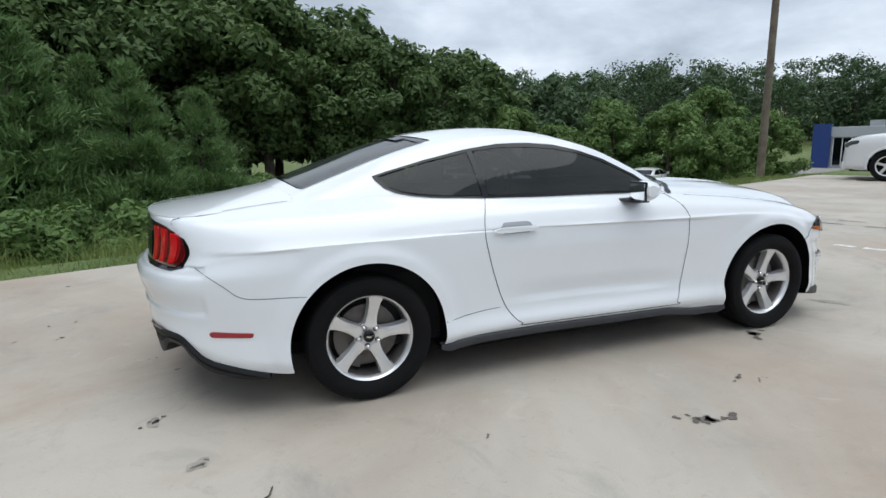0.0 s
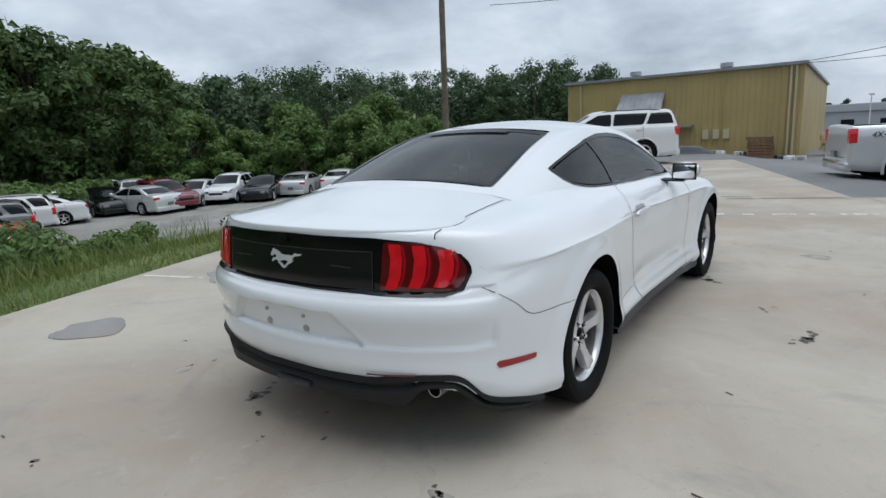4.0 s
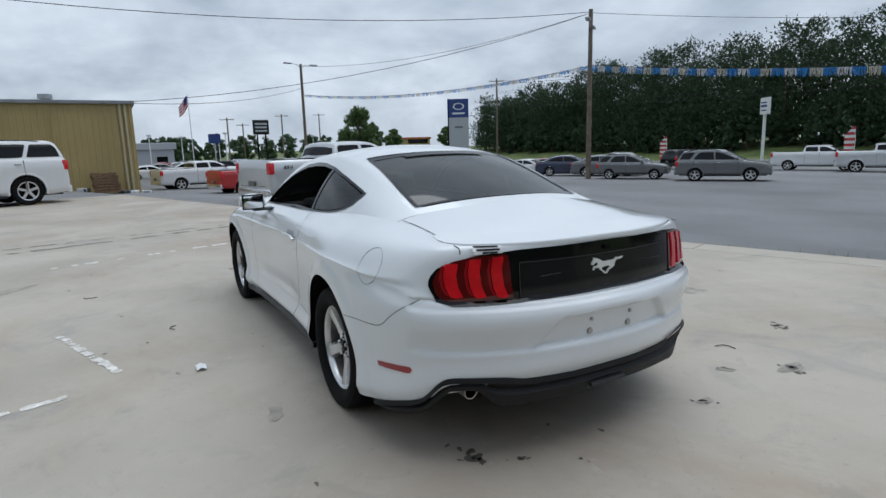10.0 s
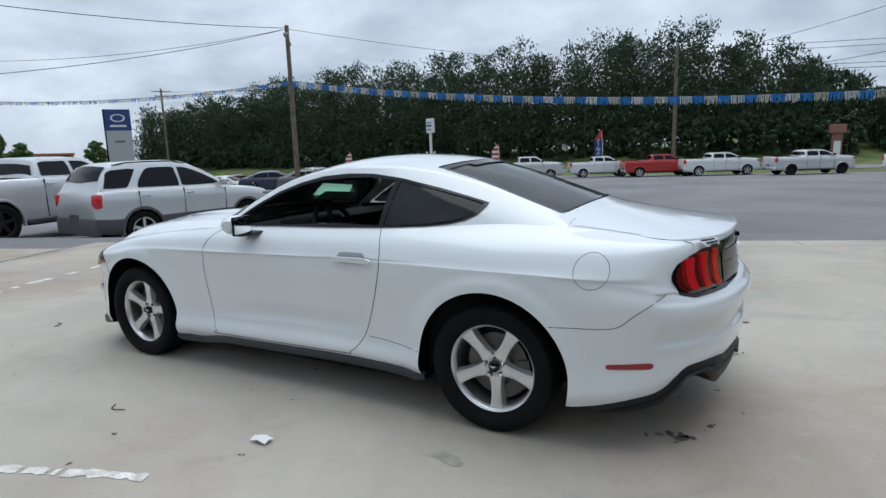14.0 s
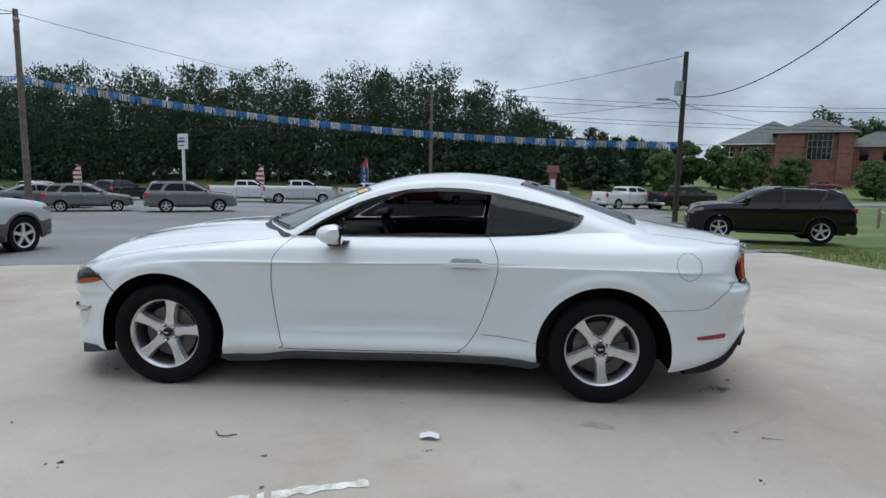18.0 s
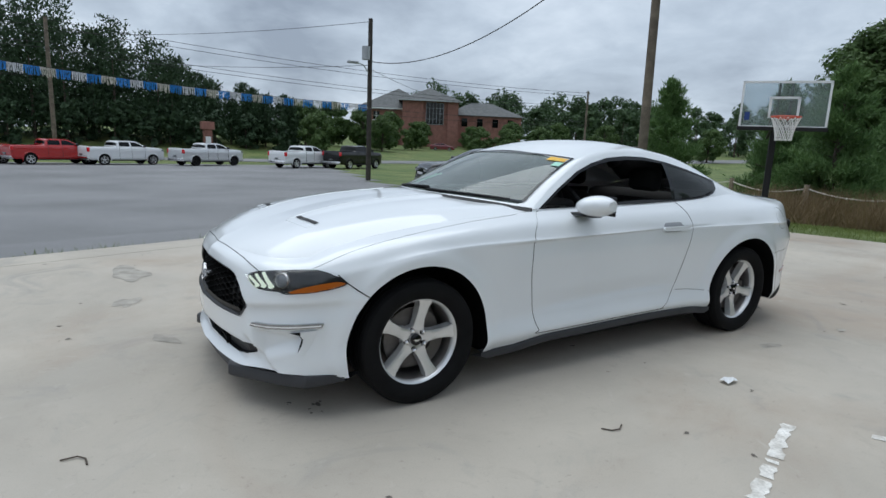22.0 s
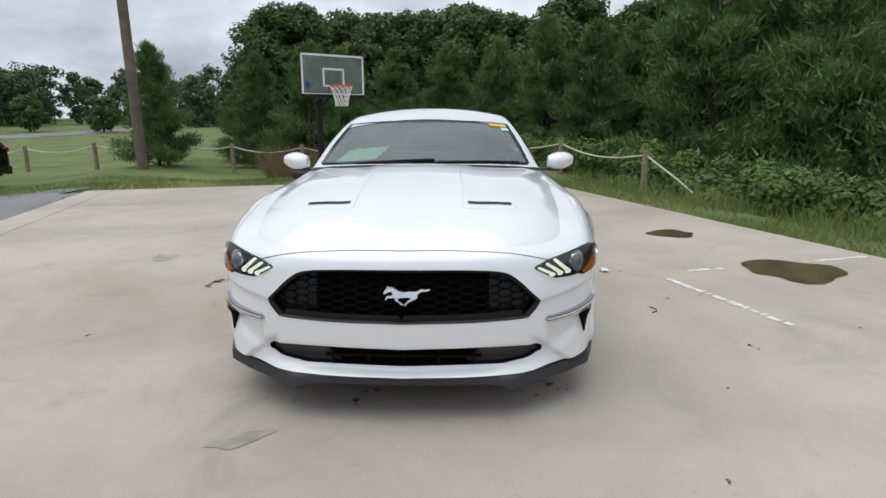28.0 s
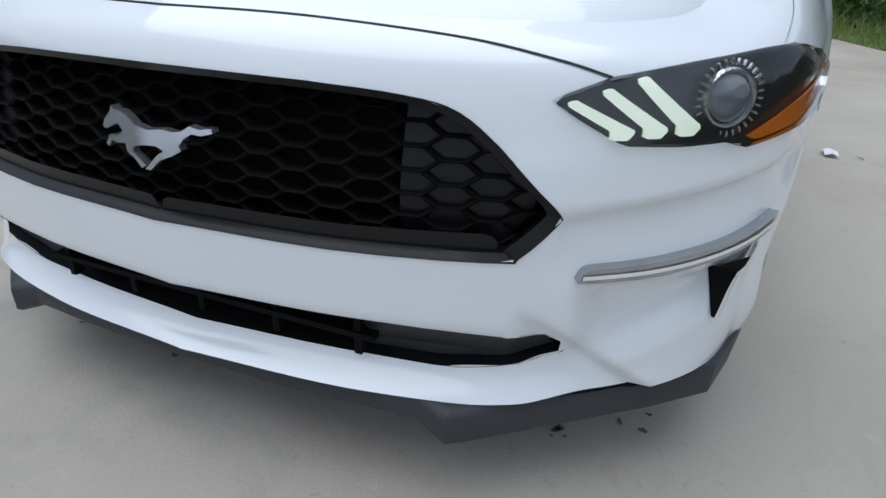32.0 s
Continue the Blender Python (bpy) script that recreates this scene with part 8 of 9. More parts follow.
vehicle("sedan", "dark red car beside the brick building", M_WINE, spot(-56.5, -92.5, 150), "", 4.7, 1.83, 1.46, 2.75, 0.33, "sedan")
# The lower yard.
yard_row = "cars in the lower yard"
for x, y, hd, paint_, st_, lab in (
    (-1.9, 17.6, 160, M_SILVER, "sedan", "silver sedan"), (-3.5, 19.8, 160, M_WINE, "sedan", "dark red sedan"), (0.2, 19.6, 160, M_SILVER, "sedan", "silver sedan"), (1.4, 22.0, 160, M_REDP, "sedan", "red sedan"),
    (2.6, 24.4, 160, M_GREYP, "suv", "dark grey sport utility vehicle"), (4.2, 26.8, 160, M_CARWHITE, "suv", "white crossover"), (6.2, 28.8, 160, M_CARWHITE, "sedan", "white sedan"), (9.2, 31.4, 335, M_SILVER, "sedan", "silver sedan"),
    (12.6, 32.0, 70, M_CARWHITE, "suv", "white sport utility vehicle"), (11.2, 28.6, 100, M_SILVER, "sedan", "silver sedan"), (11.8, 33.4, 262, M_CARWHITE, "suv", "white crossover"), (10.3, 30.6, 262, M_BLACKP, "sedan", "black sedan"),
    (12.6, 28.6, 268, M_WINE, "suv", "wine-red sport utility"), (14.8, 29.0, 215, M_SILVER, "sedan", "silver sedan"), (16.6, 28.4, 215, M_CARWHITE, "suv", "white crossover"), (18.2, 27.2, 215, M_BLACKP, "sedan", "black sedan"),
    (21.0, 27.0, 30, M_SILVER, "sedan", "silver sedan"), (23.6, 26.0, 30, M_CARWHITE, "sedan", "white sedan")):
    vehicle(st_, lab + " parked in the lower yard", paint_, spot(x, y, hd), yard_row, 4.75 if st_ == "sedan" else 4.6, 1.84, 1.46 if st_ == "sedan" else 1.68, 2.75, 0.33, st_)
# Small and far: rows of stock beyond the tan building.
far_row = "far rows of cars for sale"
base_cars = [vehicle("sedan", "sedan in a far row of stock", p, spot(70, -8, 90), far_row, 4.75, 1.84, 1.46, 2.75, 0.33, "sedan") for p in (M_CARWHITE, M_GREYP, M_REDP)] + [vehicle("suv", "sport utility vehicle in a far row of stock", p, spot(70, -8, 90), far_row, 4.7, 1.88, 1.72, 2.75, 0.35, "suv") for p in (M_BLACKP, M_SILVER)]
rr = random.Random(5)
placed = 0
for k in range(34):
    row = k % 4
    x, y = 62 + 13 * row + rr.uniform(-0.6, 0.6), -1.5 - 3.0 * (k // 4) - 1.2 * row
    mm = spot(x, y, 90 + rr.uniform(-8, 8) + (0 if k % 3 else 180))
    if k < 5:
        base_cars[k].matrix_basis = mm
    else:
        copy_thing(rr.choice(base_cars), mm)

# ---- the tan metal building ----
BX, BY0, BY1, BZ = 32.45, 0.58, 13.75, 4.12
shed = thing("building", "tan ribbed-metal building with grey roof edge and rusted awning", "building", Matrix.Translation((0, 0, 0)))
part("wall", box(bmesh.new(), BX + 0.05, BX + 26, BY0, BY1, -1.2, BZ), M_TAN, shed)
for k in range(44):
    y = BY0 + 0.15 + k * (BY1 - BY0 - 0.3) / 43
    bm = bmesh.new()
    prism(bm, [(-0.035, 0), (-0.018, 0.03), (0.018, 0.03), (0.035, 0)], BZ + 1.2)
    bmesh.ops.transform(bm, matrix=Matrix.Translation((BX + 0.05, y, -1.2)) @ Matrix.Rotation(radians(90), 4, "Z"), verts=bm.verts)
    part("rib", bm, M_TAN, shed)
roof_b = box(bmesh.new(), BX - 0.18, BX + 26.2, BY0 - 0.15, BY1 + 0.15, BZ, BZ + 0.16)
part("roof", roof_b, M_ROOFMETAL, shed)
for y in (4.6, 9.85):
    v = part("roof_vent", rod(bmesh.new(), (BX + 1.6, y, BZ), (BX + 1.6, y, BZ + 0.36), 0.24, 0.24, 16), M_GALV, shed, "round galvanised roof vent", 40)
    part("vent_cap", rod(bmesh.new(), (BX + 1.6, y, BZ + 0.34), (BX + 1.6, y, BZ + 0.58), 0.36, 0.34, 16), M_GALV, v, "", 40)
for y in (BY0 + 0.35, BY0 + 0.6, BY1 - 0.9):
    part("downpipe", box(bmesh.new(), BX - 0.10, BX + 0.02, y - 0.05, y + 0.05, -1.0, BZ - 0.02, 0.01), M_GUTTER, shed)
aw = bmesh.new()
vs_ = [aw.verts.new(p) for p in ((BX, 7.6, 3.25), (BX, 10.2, 3.25), (BX - 1.0, 10.25, 2.25), (BX - 1.0, 7.55, 2.25))]
f_ = aw.faces.new(vs_)
ex = bmesh.ops.extrude_face_region(aw, geom=[f_])
bmesh.ops.translate(aw, vec=(0, 0, -0.07), verts=[g for g in ex["geom"] if isinstance(g, bmesh.types.BMVert)])
awn = part("awning", aw, M_ROOFMETAL, shed, "weathered grey metal awning")
for k in range(9):
    y = 7.6 + 2.6 * k / 8
    part("awning_rib", rod(bmesh.new(), (BX, y, 3.27), (BX - 1.0, y, 2.27), 0.02, 0.02, 6), M_ROOFMETAL, awn)
part("door_frame", box(bmesh.new(), BX - 0.06, BX + 0.04, 7.7, 10.1, -0.6, 2.3), M_RUST, shed)
part("roller_door", box(bmesh.new(), BX - 0.08, BX - 0.03, 7.85, 9.95, -0.6, 2.2), M_POST, shed)
for y in (7.7, 10.1):
    part("awning_post", box(bmesh.new(), BX - 0.95, BX - 0.85, y - 0.05, y + 0.05, -0.8, 2.3), M_RUST, shed)
part("conduit", rod(bmesh.new(), (BX - 0.02, 4.35, 0.0), (BX - 0.02, 4.35, 3.4), 0.05, 0.05, 8), M_TAN, shed)
part("small_awning", box(bmesh.new(), BX - 0.9, BX, 5.9, 7.1, 1.15, 1.25), M_ROOFMETAL, shed)
for k in range(3):
    part("meter_box", box(bmesh.new(), BX - 0.16, BX + 0.02, 4.0 + 0.55 * k, 4.32 + 0.55 * k, 0.4, 0.95, 0.02), M_GUTTER, shed)
part("wall_lamp", box(bmesh.new(), BX - 0.5, BX, BY1 + 0.05, BY1 + 0.3, 1.5, 1.7, 0.03), M_SIGNWHITE, shed)
# Scrap along its foot.
for k in range(7):
    p = thing("pallet", "weathered wooden pallet leaning by the tan building", "pallet", Matrix.Translation((31.2, 2.2 + 0.02 * k, -0.55 + 0.15 * k)) @ Matrix.Rotation(radians(4 * (k % 3)), 4, "Z"), "stacked pallets")
    for j in range(5):
        part("board", box(bmesh.new(), -0.5, 0.5, -0.6 + 0.27 * j, -0.48 + 0.27 * j, 0.10, 0.125), M_RUST, p)
    for j in range(3):
        part("runner", box(bmesh.new(), -0.5 + 0.46 * j, -0.42 + 0.46 * j, -0.6, 0.6, 0.0, 0.10), M_RUST, p)
for k in range(14):
    x, y = 31.4 + rr.uniform(-0.7, 0.5), 0.9 + rr.uniform(-0.6, 0.8) + (2.9 if k % 3 == 0 else 0)
    bm = box(bmesh.new(), -0.22, 0.22, -0.14, 0.14, 0, 0.22, 0.04, Matrix.Rotation(rr.uniform(0, 3), 4, "Z"))
    tagged(part("scrap_bag", bm, rr.choice((M_SIGNWHITE, M_CLAD, M_GALV)), None), "crumpled scrap lying by the tan building", "scrap", "scrap").matrix_basis = Matrix.Translation((x, y, height(x, y)))
for k in range(6):
    a = Vector((31.0, 4.6 + 0.12 * k, height(31, 4.6) + 0.08 + 0.07 * k))
    tagged(part("pipe", rod(bmesh.new(), a, a + Vector((0.3, 1.9, 0.05)), 0.035, 0.035, 8), M_GALV, None), "length of bent metal pipe in a heap", "pipe", "heap of pipes")

# ---- the dealership beyond ----
deal = thing("building", "low grey showroom with dark glass and a blue tower", "building", Matrix.Translation((57.5, 31.5, height(57, 31))) @ Matrix.Rotation(radians(27), 4, "Z"))
part("wall", box(bmesh.new(), 0, 12, -8.5, 5.5, 0, 3.9), M_SIGNGREY, deal)
part("roof_edge", box(bmesh.new(), -0.25, 12.2, -8.7, 5.7, 3.0, 4.0, 0.04), M_SIGNGREY, deal, "grey roof band")
for k in range(9):
    w = part("window", box(bmesh.new(), -0.06, 0.02, -1.4 + 0.75 * k, -0.75 + 0.75 * k, 0.3, 2.9), M_CARGLASS, deal, "dark showroom glass")
    part("window_frame", box(bmesh.new(), -0.10, -0.02, -0.75 + 0.75 * k, -0.68 + 0.75 * k, 0.1, 3.0), M_SIGNWHITE, w)
part("canopy", box(bmesh.new(), -2.5, 0, -6.8, -2.2, 2.1, 2.6), M_SIGNWHITE, deal)
for y in (-6.6, -2.4):
    part("canopy_post", box(bmesh.new(), -2.4, -2.1, y - 0.15, y + 0.15, 0, 2.1), M_SIGNGREY, deal)
tw = part("tower", box(bmesh.new(), -1.2, 0.3, -9.6, -7.2, 0, 5.0, 0.05), M_SIGNBLUE, deal, "blue sign tower")
part("logo", rod(bmesh.new(), (-1.22, -8.4, 3.6), (-1.2, -8.4, 3.6), 0.65, 0.65, 24), M_SIGNWHITE, tw, "plain pale oval")
part("side_tower", box(bmesh.new(), -0.6, 0.3, 5.5, 7.0, 0, 4.3), M_SIGNBLUE, deal)
for k in range(3):
    part("roof_unit", box(bmesh.new(), 3 + 2 * k, 4.2 + 2 * k, -1 + 1.5 * k, 0.2 + 1.5 * k, 3.9, 4.7), M_GALV, deal)
for (x, y, w_, d_, h_, lab) in ((104, 6, 26, 10, 4.4, "long low grey showroom far off"), (200, -102, 10, 8, 3.0, "low building with an orange tiled roof on the rise")):
    b_ = thing("building", lab, "building", Matrix.Translation((x, y, height(x, y) + (1.5 if x > 120 else 0))))
    part("wall", box(bmesh.new(), -d_ / 2, d_ / 2, -w_ / 2, w_ / 2, 0, h_ * 0.75), M_SIGNGREY if x < 120 else M_TAN, b_)
    part("roof", box(bmesh.new(), -d_ / 2 - 0.4, d_ / 2 + 0.4, -w_ / 2 - 0.4, w_ / 2 + 0.4, h_ * 0.75, h_, 0.1), M_SIGNGREY if x < 120 else M_ORANGE, b_)
    for k in range(6):
        part("window", box(bmesh.new(), -d_ / 2 - 0.05, -d_ / 2 + 0.02, -w_ / 2 + 1 + k * (w_ - 3) / 5, -w_ / 2 + 2.6 + k * (w_ - 3) / 5, 0.6, 2.2), M_CARGLASS, b_)

# ---- the brick office ----
office = thing("building", "two-storey red brick office with grey hipped roof and tall window", "building", Matrix.Translation((-62.7, -101.9, 2.0)) @ Matrix.Rotation(radians(242), 4, "Z"))


def hip(bm, x0, x1, y0, y1, z, h, over=0.7):
    x0, x1, y0, y1 = x0 - over, x1 + over, y0 - over, y1 + over
    k = min(x1 - x0, y1 - y0) / 2
    b = [bm.verts.new(p) for p in ((x0, y0, z), (x1, y0, z), (x1, y1, z), (x0, y1, z))]
    if y1 - y0 > x1 - x0:
        r = [bm.verts.new(((x0 + x1) / 2, y0 + k, z + h)), bm.verts.new(((x0 + x1) / 2, y1 - k, z + h))]
        for f in ((b[0], b[1], r[0]), (b[1], b[2], r[1], r[0]), (b[2], b[3], r[1]), (b[3], b[0], r[0], r[1])):
            bm.faces.new(f)
    else:
        r = [bm.verts.new((x0 + k, (y0 + y1) / 2, z + h)), bm.verts.new((x1 - k, (y0 + y1) / 2, z + h))]
        for f in ((b[0], b[1], r[1], r[0]), (b[1], b[2], r[1]), (b[2], b[3], r[0], r[1]), (b[3], b[0], r[0])):
            bm.faces.new(f)
    bm.faces.new(b)
    return bm


part("wall", box(bmesh.new(), 3, 19, 6, 18, -2.5, 6.5), M_BRICK, office)
part("roof", hip(bmesh.new(), 3, 19, 2, 18, 6.6, 4.9, 0.9), M_SHINGLE, office, "grey hipped roof")
part("eave", box(bmesh.new(), 2.05, 2.35, 6.0, 18.9, 6.40, 6.62), M_SIGNWHITE, office)
wing = part("entrance_wing", box(bmesh.new(), 0.6, 12, -2.8, 9.0, -2.5, 8.3), M_BRICK, office)
part("bay", box(bmesh.new(), 0.0, 0.62, -2.8, -0.6, -2.5, 8.3), M_BRICK, wing)
part("bay", box(bmesh.new(), 0.0, 0.62, 4.6, 9.0, -2.5, 8.3), M_BRICK, wing)
part("wing_roof", hip(bmesh.new(), 0.0, 12, -2.8, 9.0, 8.35, 3.1, 0.8), M_SHINGLE, wing)
part("wing_eave", box(bmesh.new(), -0.82, -0.55, -3.6, 9.8, 8.20, 8.36), M_SIGNGREY, wing)
ent = part("window", box(bmesh.new(), 0.50, 0.62, 0.3, 4.0, 3.5, 8.0), M_CARGLASS, wing, "tall gridded entrance window")
for k in range(6):
    part("mullion", box(bmesh.new(), 0.42, 0.52, 0.3 + 0.74 * k - 0.03, 0.3 + 0.74 * k + 0.03, 3.5, 8.0), M_SIGNGREY, ent)
for k in range(5):
    part("transom", box(bmesh.new(), 0.42, 0.52, 0.3, 4.0, 3.5 + 1.12 * k - 0.03, 3.5 + 1.12 * k + 0.03), M_SIGNGREY, ent)
for fl in (0.6, 4.1):
    for y in (11.4, 14.6, 16.8):
        w = part("window", box(bmesh.new(), 2.92, 3.05, y - 0.65, y + 0.65, fl, fl + 1.8), M_CARGLASS, office)
        part("window_frame", box(bmesh.new(), 2.88, 2.96, y - 0.05, y + 0.05, fl, fl + 1.8), M_SIGNWHITE, w)
        part("window_rail", box(bmesh.new(), 2.88, 2.96, y - 0.65, y + 0.65, fl + 0.86, fl + 0.94), M_SIGNWHITE, w)
        part("window_sill", box(bmesh.new(), 2.84, 3.0, y - 0.8, y + 0.8, fl - 0.14, fl), M_SIGNWHITE, w)
    part("downpipe", box(bmesh.new(), 2.88, 3.0, 17.6, 17.75, -2.0, 6.4), M_SIGNWHITE, office)
back_ = part("back_wing", box(bmesh.new(), 8, 20, -18, -2.8, -2.5, 6.0), M_BRICK, office)
part("back_roof", hip(bmesh.new(), 8, 20, -18, -1.0, 6.05, 3.2), M_SHINGLE, back_)
for y in (-15.5, -12, -8.5, -5):
    part("window", box(bmesh.new(), 7.92, 8.05, y - 0.65, y + 0.65, 3.6, 5.4), M_CARGLASS, back_)

pil = thing("monument_sign", "brick pillar sign on the lawn by the street", "sign", Matrix.Translation((-9.8, -69.5, height(-9.8, -69.5))))
part("pillar", box(bmesh.new(), -0.45, 0.45, -0.45, 0.45, -0.2, 3.0), M_BRICK, pil)
part("cap", box(bmesh.new(), -0.7, 0.7, -0.7, 0.7, 3.0, 3.9, 0.05), M_BRICK, pil)
part("face", box(bmesh.new(), -0.3, 0.3, 0.44, 0.48, 0.4, 2.2), M_SIGNWHITE, pil)

# ---- poles, wires, signs ----
def pole(x, y, top, r0=0.15, r1=0.10, label="weathered wooden utility pole", lean=(0, 0), mat=None):
    p = thing("utility_pole", label, "utility pole", Matrix.Translation((x, y, 0)))
    z = height(x, y) - 0.2
    part("shaft", rod(bmesh.new(), (0, 0, z), (lean[0], lean[1], top), r0, r1, 14), mat or M_WOOD, p, "", 40)
    return p


def lamp_arms(p, z, ang, reach=1.1):
    for sgn in (1, -1):
        d = Vector((math.cos(radians(ang)), math.sin(radians(ang)), 0)) * sgn
        arm = part("lamp_arm", tube(bmesh.new(), [(0, 0, z - 0.25), d * 0.4 + Vector((0, 0, z - 0.02)), d * reach + Vector((0, 0, z + 0.05))], 0.03, 6), M_GALV, p)
        m = Matrix.Translation(d * (reach + 0.3) + Vector((0, 0, z + 0.04))) @ Matrix.Rotation(math.atan2(d.y, d.x), 4, "Z")
        part("lamp_head", box(bmesh.new(), -0.38, 0.38, -0.14, 0.14, -0.06, 0.06, 0.03, m), M_GALV, arm)


def cross(p, z, ang, half=1.2):
    d = Vector((math.cos(radians(ang)), math.sin(radians(ang)), 0)) * half
    a = part("crossarm", rod(bmesh.new(), Vector((0, 0, z)) - d, Vector((0, 0, z)) + d, 0.07, 0.07, 6), M_WOOD, p)
    for k in (-1, -0.5, 0.5, 1):
        part("insulator", rod(bmesh.new(), d * k + Vector((0, 0, z)), d * k + Vector((0, 0, z + 0.22)), 0.05, 0.03, 8), M_GALV, a)


pole_a = pole(20.3, 15.1, 10.8, 0.17, 0.13, lean=(0.05, -0.08))
pole_h = pole(-12.9, -9.5, 9.6, 0.155, 0.125, lean=(0.05, -0.07))
pole_b = pole(51.5, -14.7, 9.4, 0.16, 0.12)
lamp_arms(pole_b, 9.35, -75)
pole_c = pole(22.8, -24.1, 9.2, 0.17, 0.12)
lamp_arms(pole_c, 8.35, -50)
pole_d = pole(4.8, -58.5, 10.7, 0.2, 0.15)
pole_e = pole(-11.1, -27.1, 7.95, 0.15, 0.12, "dark utility pole with a transformer and a street lamp", mat=M_TARWOOD)
part("transformer", rod(bmesh.new(), (0.30, 0.12, 5.75), (0.30, 0.12, 6.45), 0.22, 0.22, 16), M_GALV, pole_e, "grey transformer can", 40)
part("lamp_arm", tube(bmesh.new(), [(0, 0, 5.0), (0.5, 0.2, 5.45), (1.05, 0.4, 5.5)], 0.03, 6), M_GALV, pole_e)
part("lamp_head", box(bmesh.new(), 0.9, 1.5, 0.3, 0.55, 5.44, 5.56, 0.03), M_GALV, pole_e)
pole_f = pole(-61.4, -59.9, 10.0, 0.18, 0.14)
cross(pole_f, 9.7, 35)
cross(pole_f, 8.9, 35, 0.8)
pole_g = pole(94, -67.3, 14.5, 0.22, 0.16)
cross(pole_g, 14.0, 60, 1.6)
cross(pole_g, 13.2, 60, 1.2)
for x, y, t_ in ((131, -33, 9.6), (125, -20, 8.5), (150, -48, 11), (140, -26, 8.0)):
    q = pole(x, y, t_, 0.18, 0.14)
    cross(q, t_ - 0.4, 70, 1.4)


def wire(a, b, sag, r=0.014, n=22):
    a, b = Vector(a), Vector(b)
    pts = [a.lerp(b, k / n) - Vector((0, 0, 4 * sag * (k / n) * (1 - k / n))) for k in range(n + 1)]
    tagged(part("cable", tube(bmesh.new(), pts, r, 5), M_WIRE, None), "black overhead cable slung between poles", "cable", "overhead cables")


wire((22.8, -24.1, 9.0), (51.5, -14.7, 9.2), 0.9)
wire((22.8, -24.1, 9.05), (30, 18, 9.4), 1.4, 0.018)
wire((22.8, -24.1, 9.0), (33.0, 0.4, 4.3), 0.9, 0.016)
wire((51.5, -14.7, 7.2), (33.0, 0.5, 4.2), 0.5, 0.016)
wire((22.8, -24.1, 9.0), (4.8, -58.5, 9.0), 0.6)
wire((-11.1, -27.1, 5.7), (-12.86, -9.56, 9.0), 1.6, 0.022)
wire((-11.1, -27.1, 7.8), (4.8, -58.5, 9.6), 0.5)
wire((-11.1, -27.1, 5.5), (4.8, -58.5, 8.0), 0.6)
wire((-11.1, -27.1, 5.3), (-40, -62, 7.0), 0.4)
for z0, dz in ((10.5, 0), (10.0, 0.1), (8.6, 0), (8.2, 0), (6.4, 0), (5.8, 0)):
    wire((4.8, -58.5, z0), (94, -67.3, z0 + 3.4), 1.0, 0.022, 30)
    wire((4.8, -58.5, z0), (-61.4, -59.9, z0 - 0.8 + dz), 0.9, 0.022, 30)

# Tinsel bunting from the lamp pole to the street pole, and on to the next one.
def bunting(a, b, sag, n, hgt, group, thin=False):
    a, b = Vector(a), Vector(b)
    bt = thing("bunting", "metallic blue, silver and gold fringe bunting strung between poles", "bunting", Matrix.Translation(a), group)
    pts = [a.lerp(b, k / n) - Vector((0, 0, 4 * sag * (k / n) * (1 - k / n))) - a for k in range(n + 1)]
    part("string", tube(bmesh.new(), pts, 0.01, 4), M_WIRE, bt)
    mats = [M_BUNTBLUE, M_BUNTWHITE, M_BUNTBLUE, M_BUNTGOLD]
    rb = random.Random(3)
    run = 3
    for k0 in range(0, n, run):
        bm = bmesh.new()
        for k in range(k0, min(n, k0 + run)):
            p, q = pts[k], pts[k + 1]
            for j in range(6):
                s0, s1 = p.lerp(q, j / 6), p.lerp(q, (j + 0.8) / 6)
                l = hgt * rb.uniform(0.75, 1.1)
                sw_ = Vector((rb.uniform(-0.06, 0.06), rb.uniform(-0.1, 0.1), -l))
                bm.faces.new([bm.verts.new(v) for v in (s0, s1, s1 + sw_, s0 + sw_)])
        part("fringe", bm, mats[(k0 // run) % 4], bt)
    return bt


bunting((22.7, -24.1, 5.95), (-11.1, -27.1, 3.35), 0.75, 190, 0.36, "bunting")
bunting((22.7, -24.1, 5.95), (51.5, -14.7, 6.6), 0.8, 120, 0.22, "bunting")

# Signs.
pyl = thing("pylon_sign", "tall grey pylon sign with a blue head", "sign", Matrix.Translation((84.8, -52.5, height(84.8, -52.5))) @ Matrix.Rotation(radians(-32), 4, "Z"))
zt = 9.5 - height(84.8, -52.5)
part("shaft", box(bmesh.new(), -0.55, 0.55, -1.75, 1.75, 0, zt - 3.2, 0.03), M_SIGNGREY, pyl)
hd = part("head", box(bmesh.new(), -0.56, 0.56, -1.76, 1.76, zt - 3.2, zt, 0.03), M_SIGNBLUE, pyl, "blue sign head")
part("edge", box(bmesh.new(), -0.6, 0.6, 1.76, 1.95, 0, zt), M_DEEPBLACK, pyl)
ov = bmesh.new()
spin(ov, [(0.75, 0), (1.0, 0), (1.0, 0.03), (0.75, 0.03)], 28, "x", (-0.60, 0, zt - 1.3))
bmesh.ops.scale(ov, vec=(1, 1, 0.6), space=Matrix.Translation((0, 0, -(zt - 1.3))), verts=ov.verts)
part("logo", ov, M_SIGNWHITE, hd, "plain pale oval")
part("bar", box(bmesh.new(), -0.59, -0.56, -1.1, 1.1, zt - 2.65, zt - 2.35), M_SIGNWHITE, hd)
part("bar", box(bmesh.new(), -0.58, -0.55, -0.7, 0.7, zt - 5.0, zt - 4.75), M_CLAD, pyl)
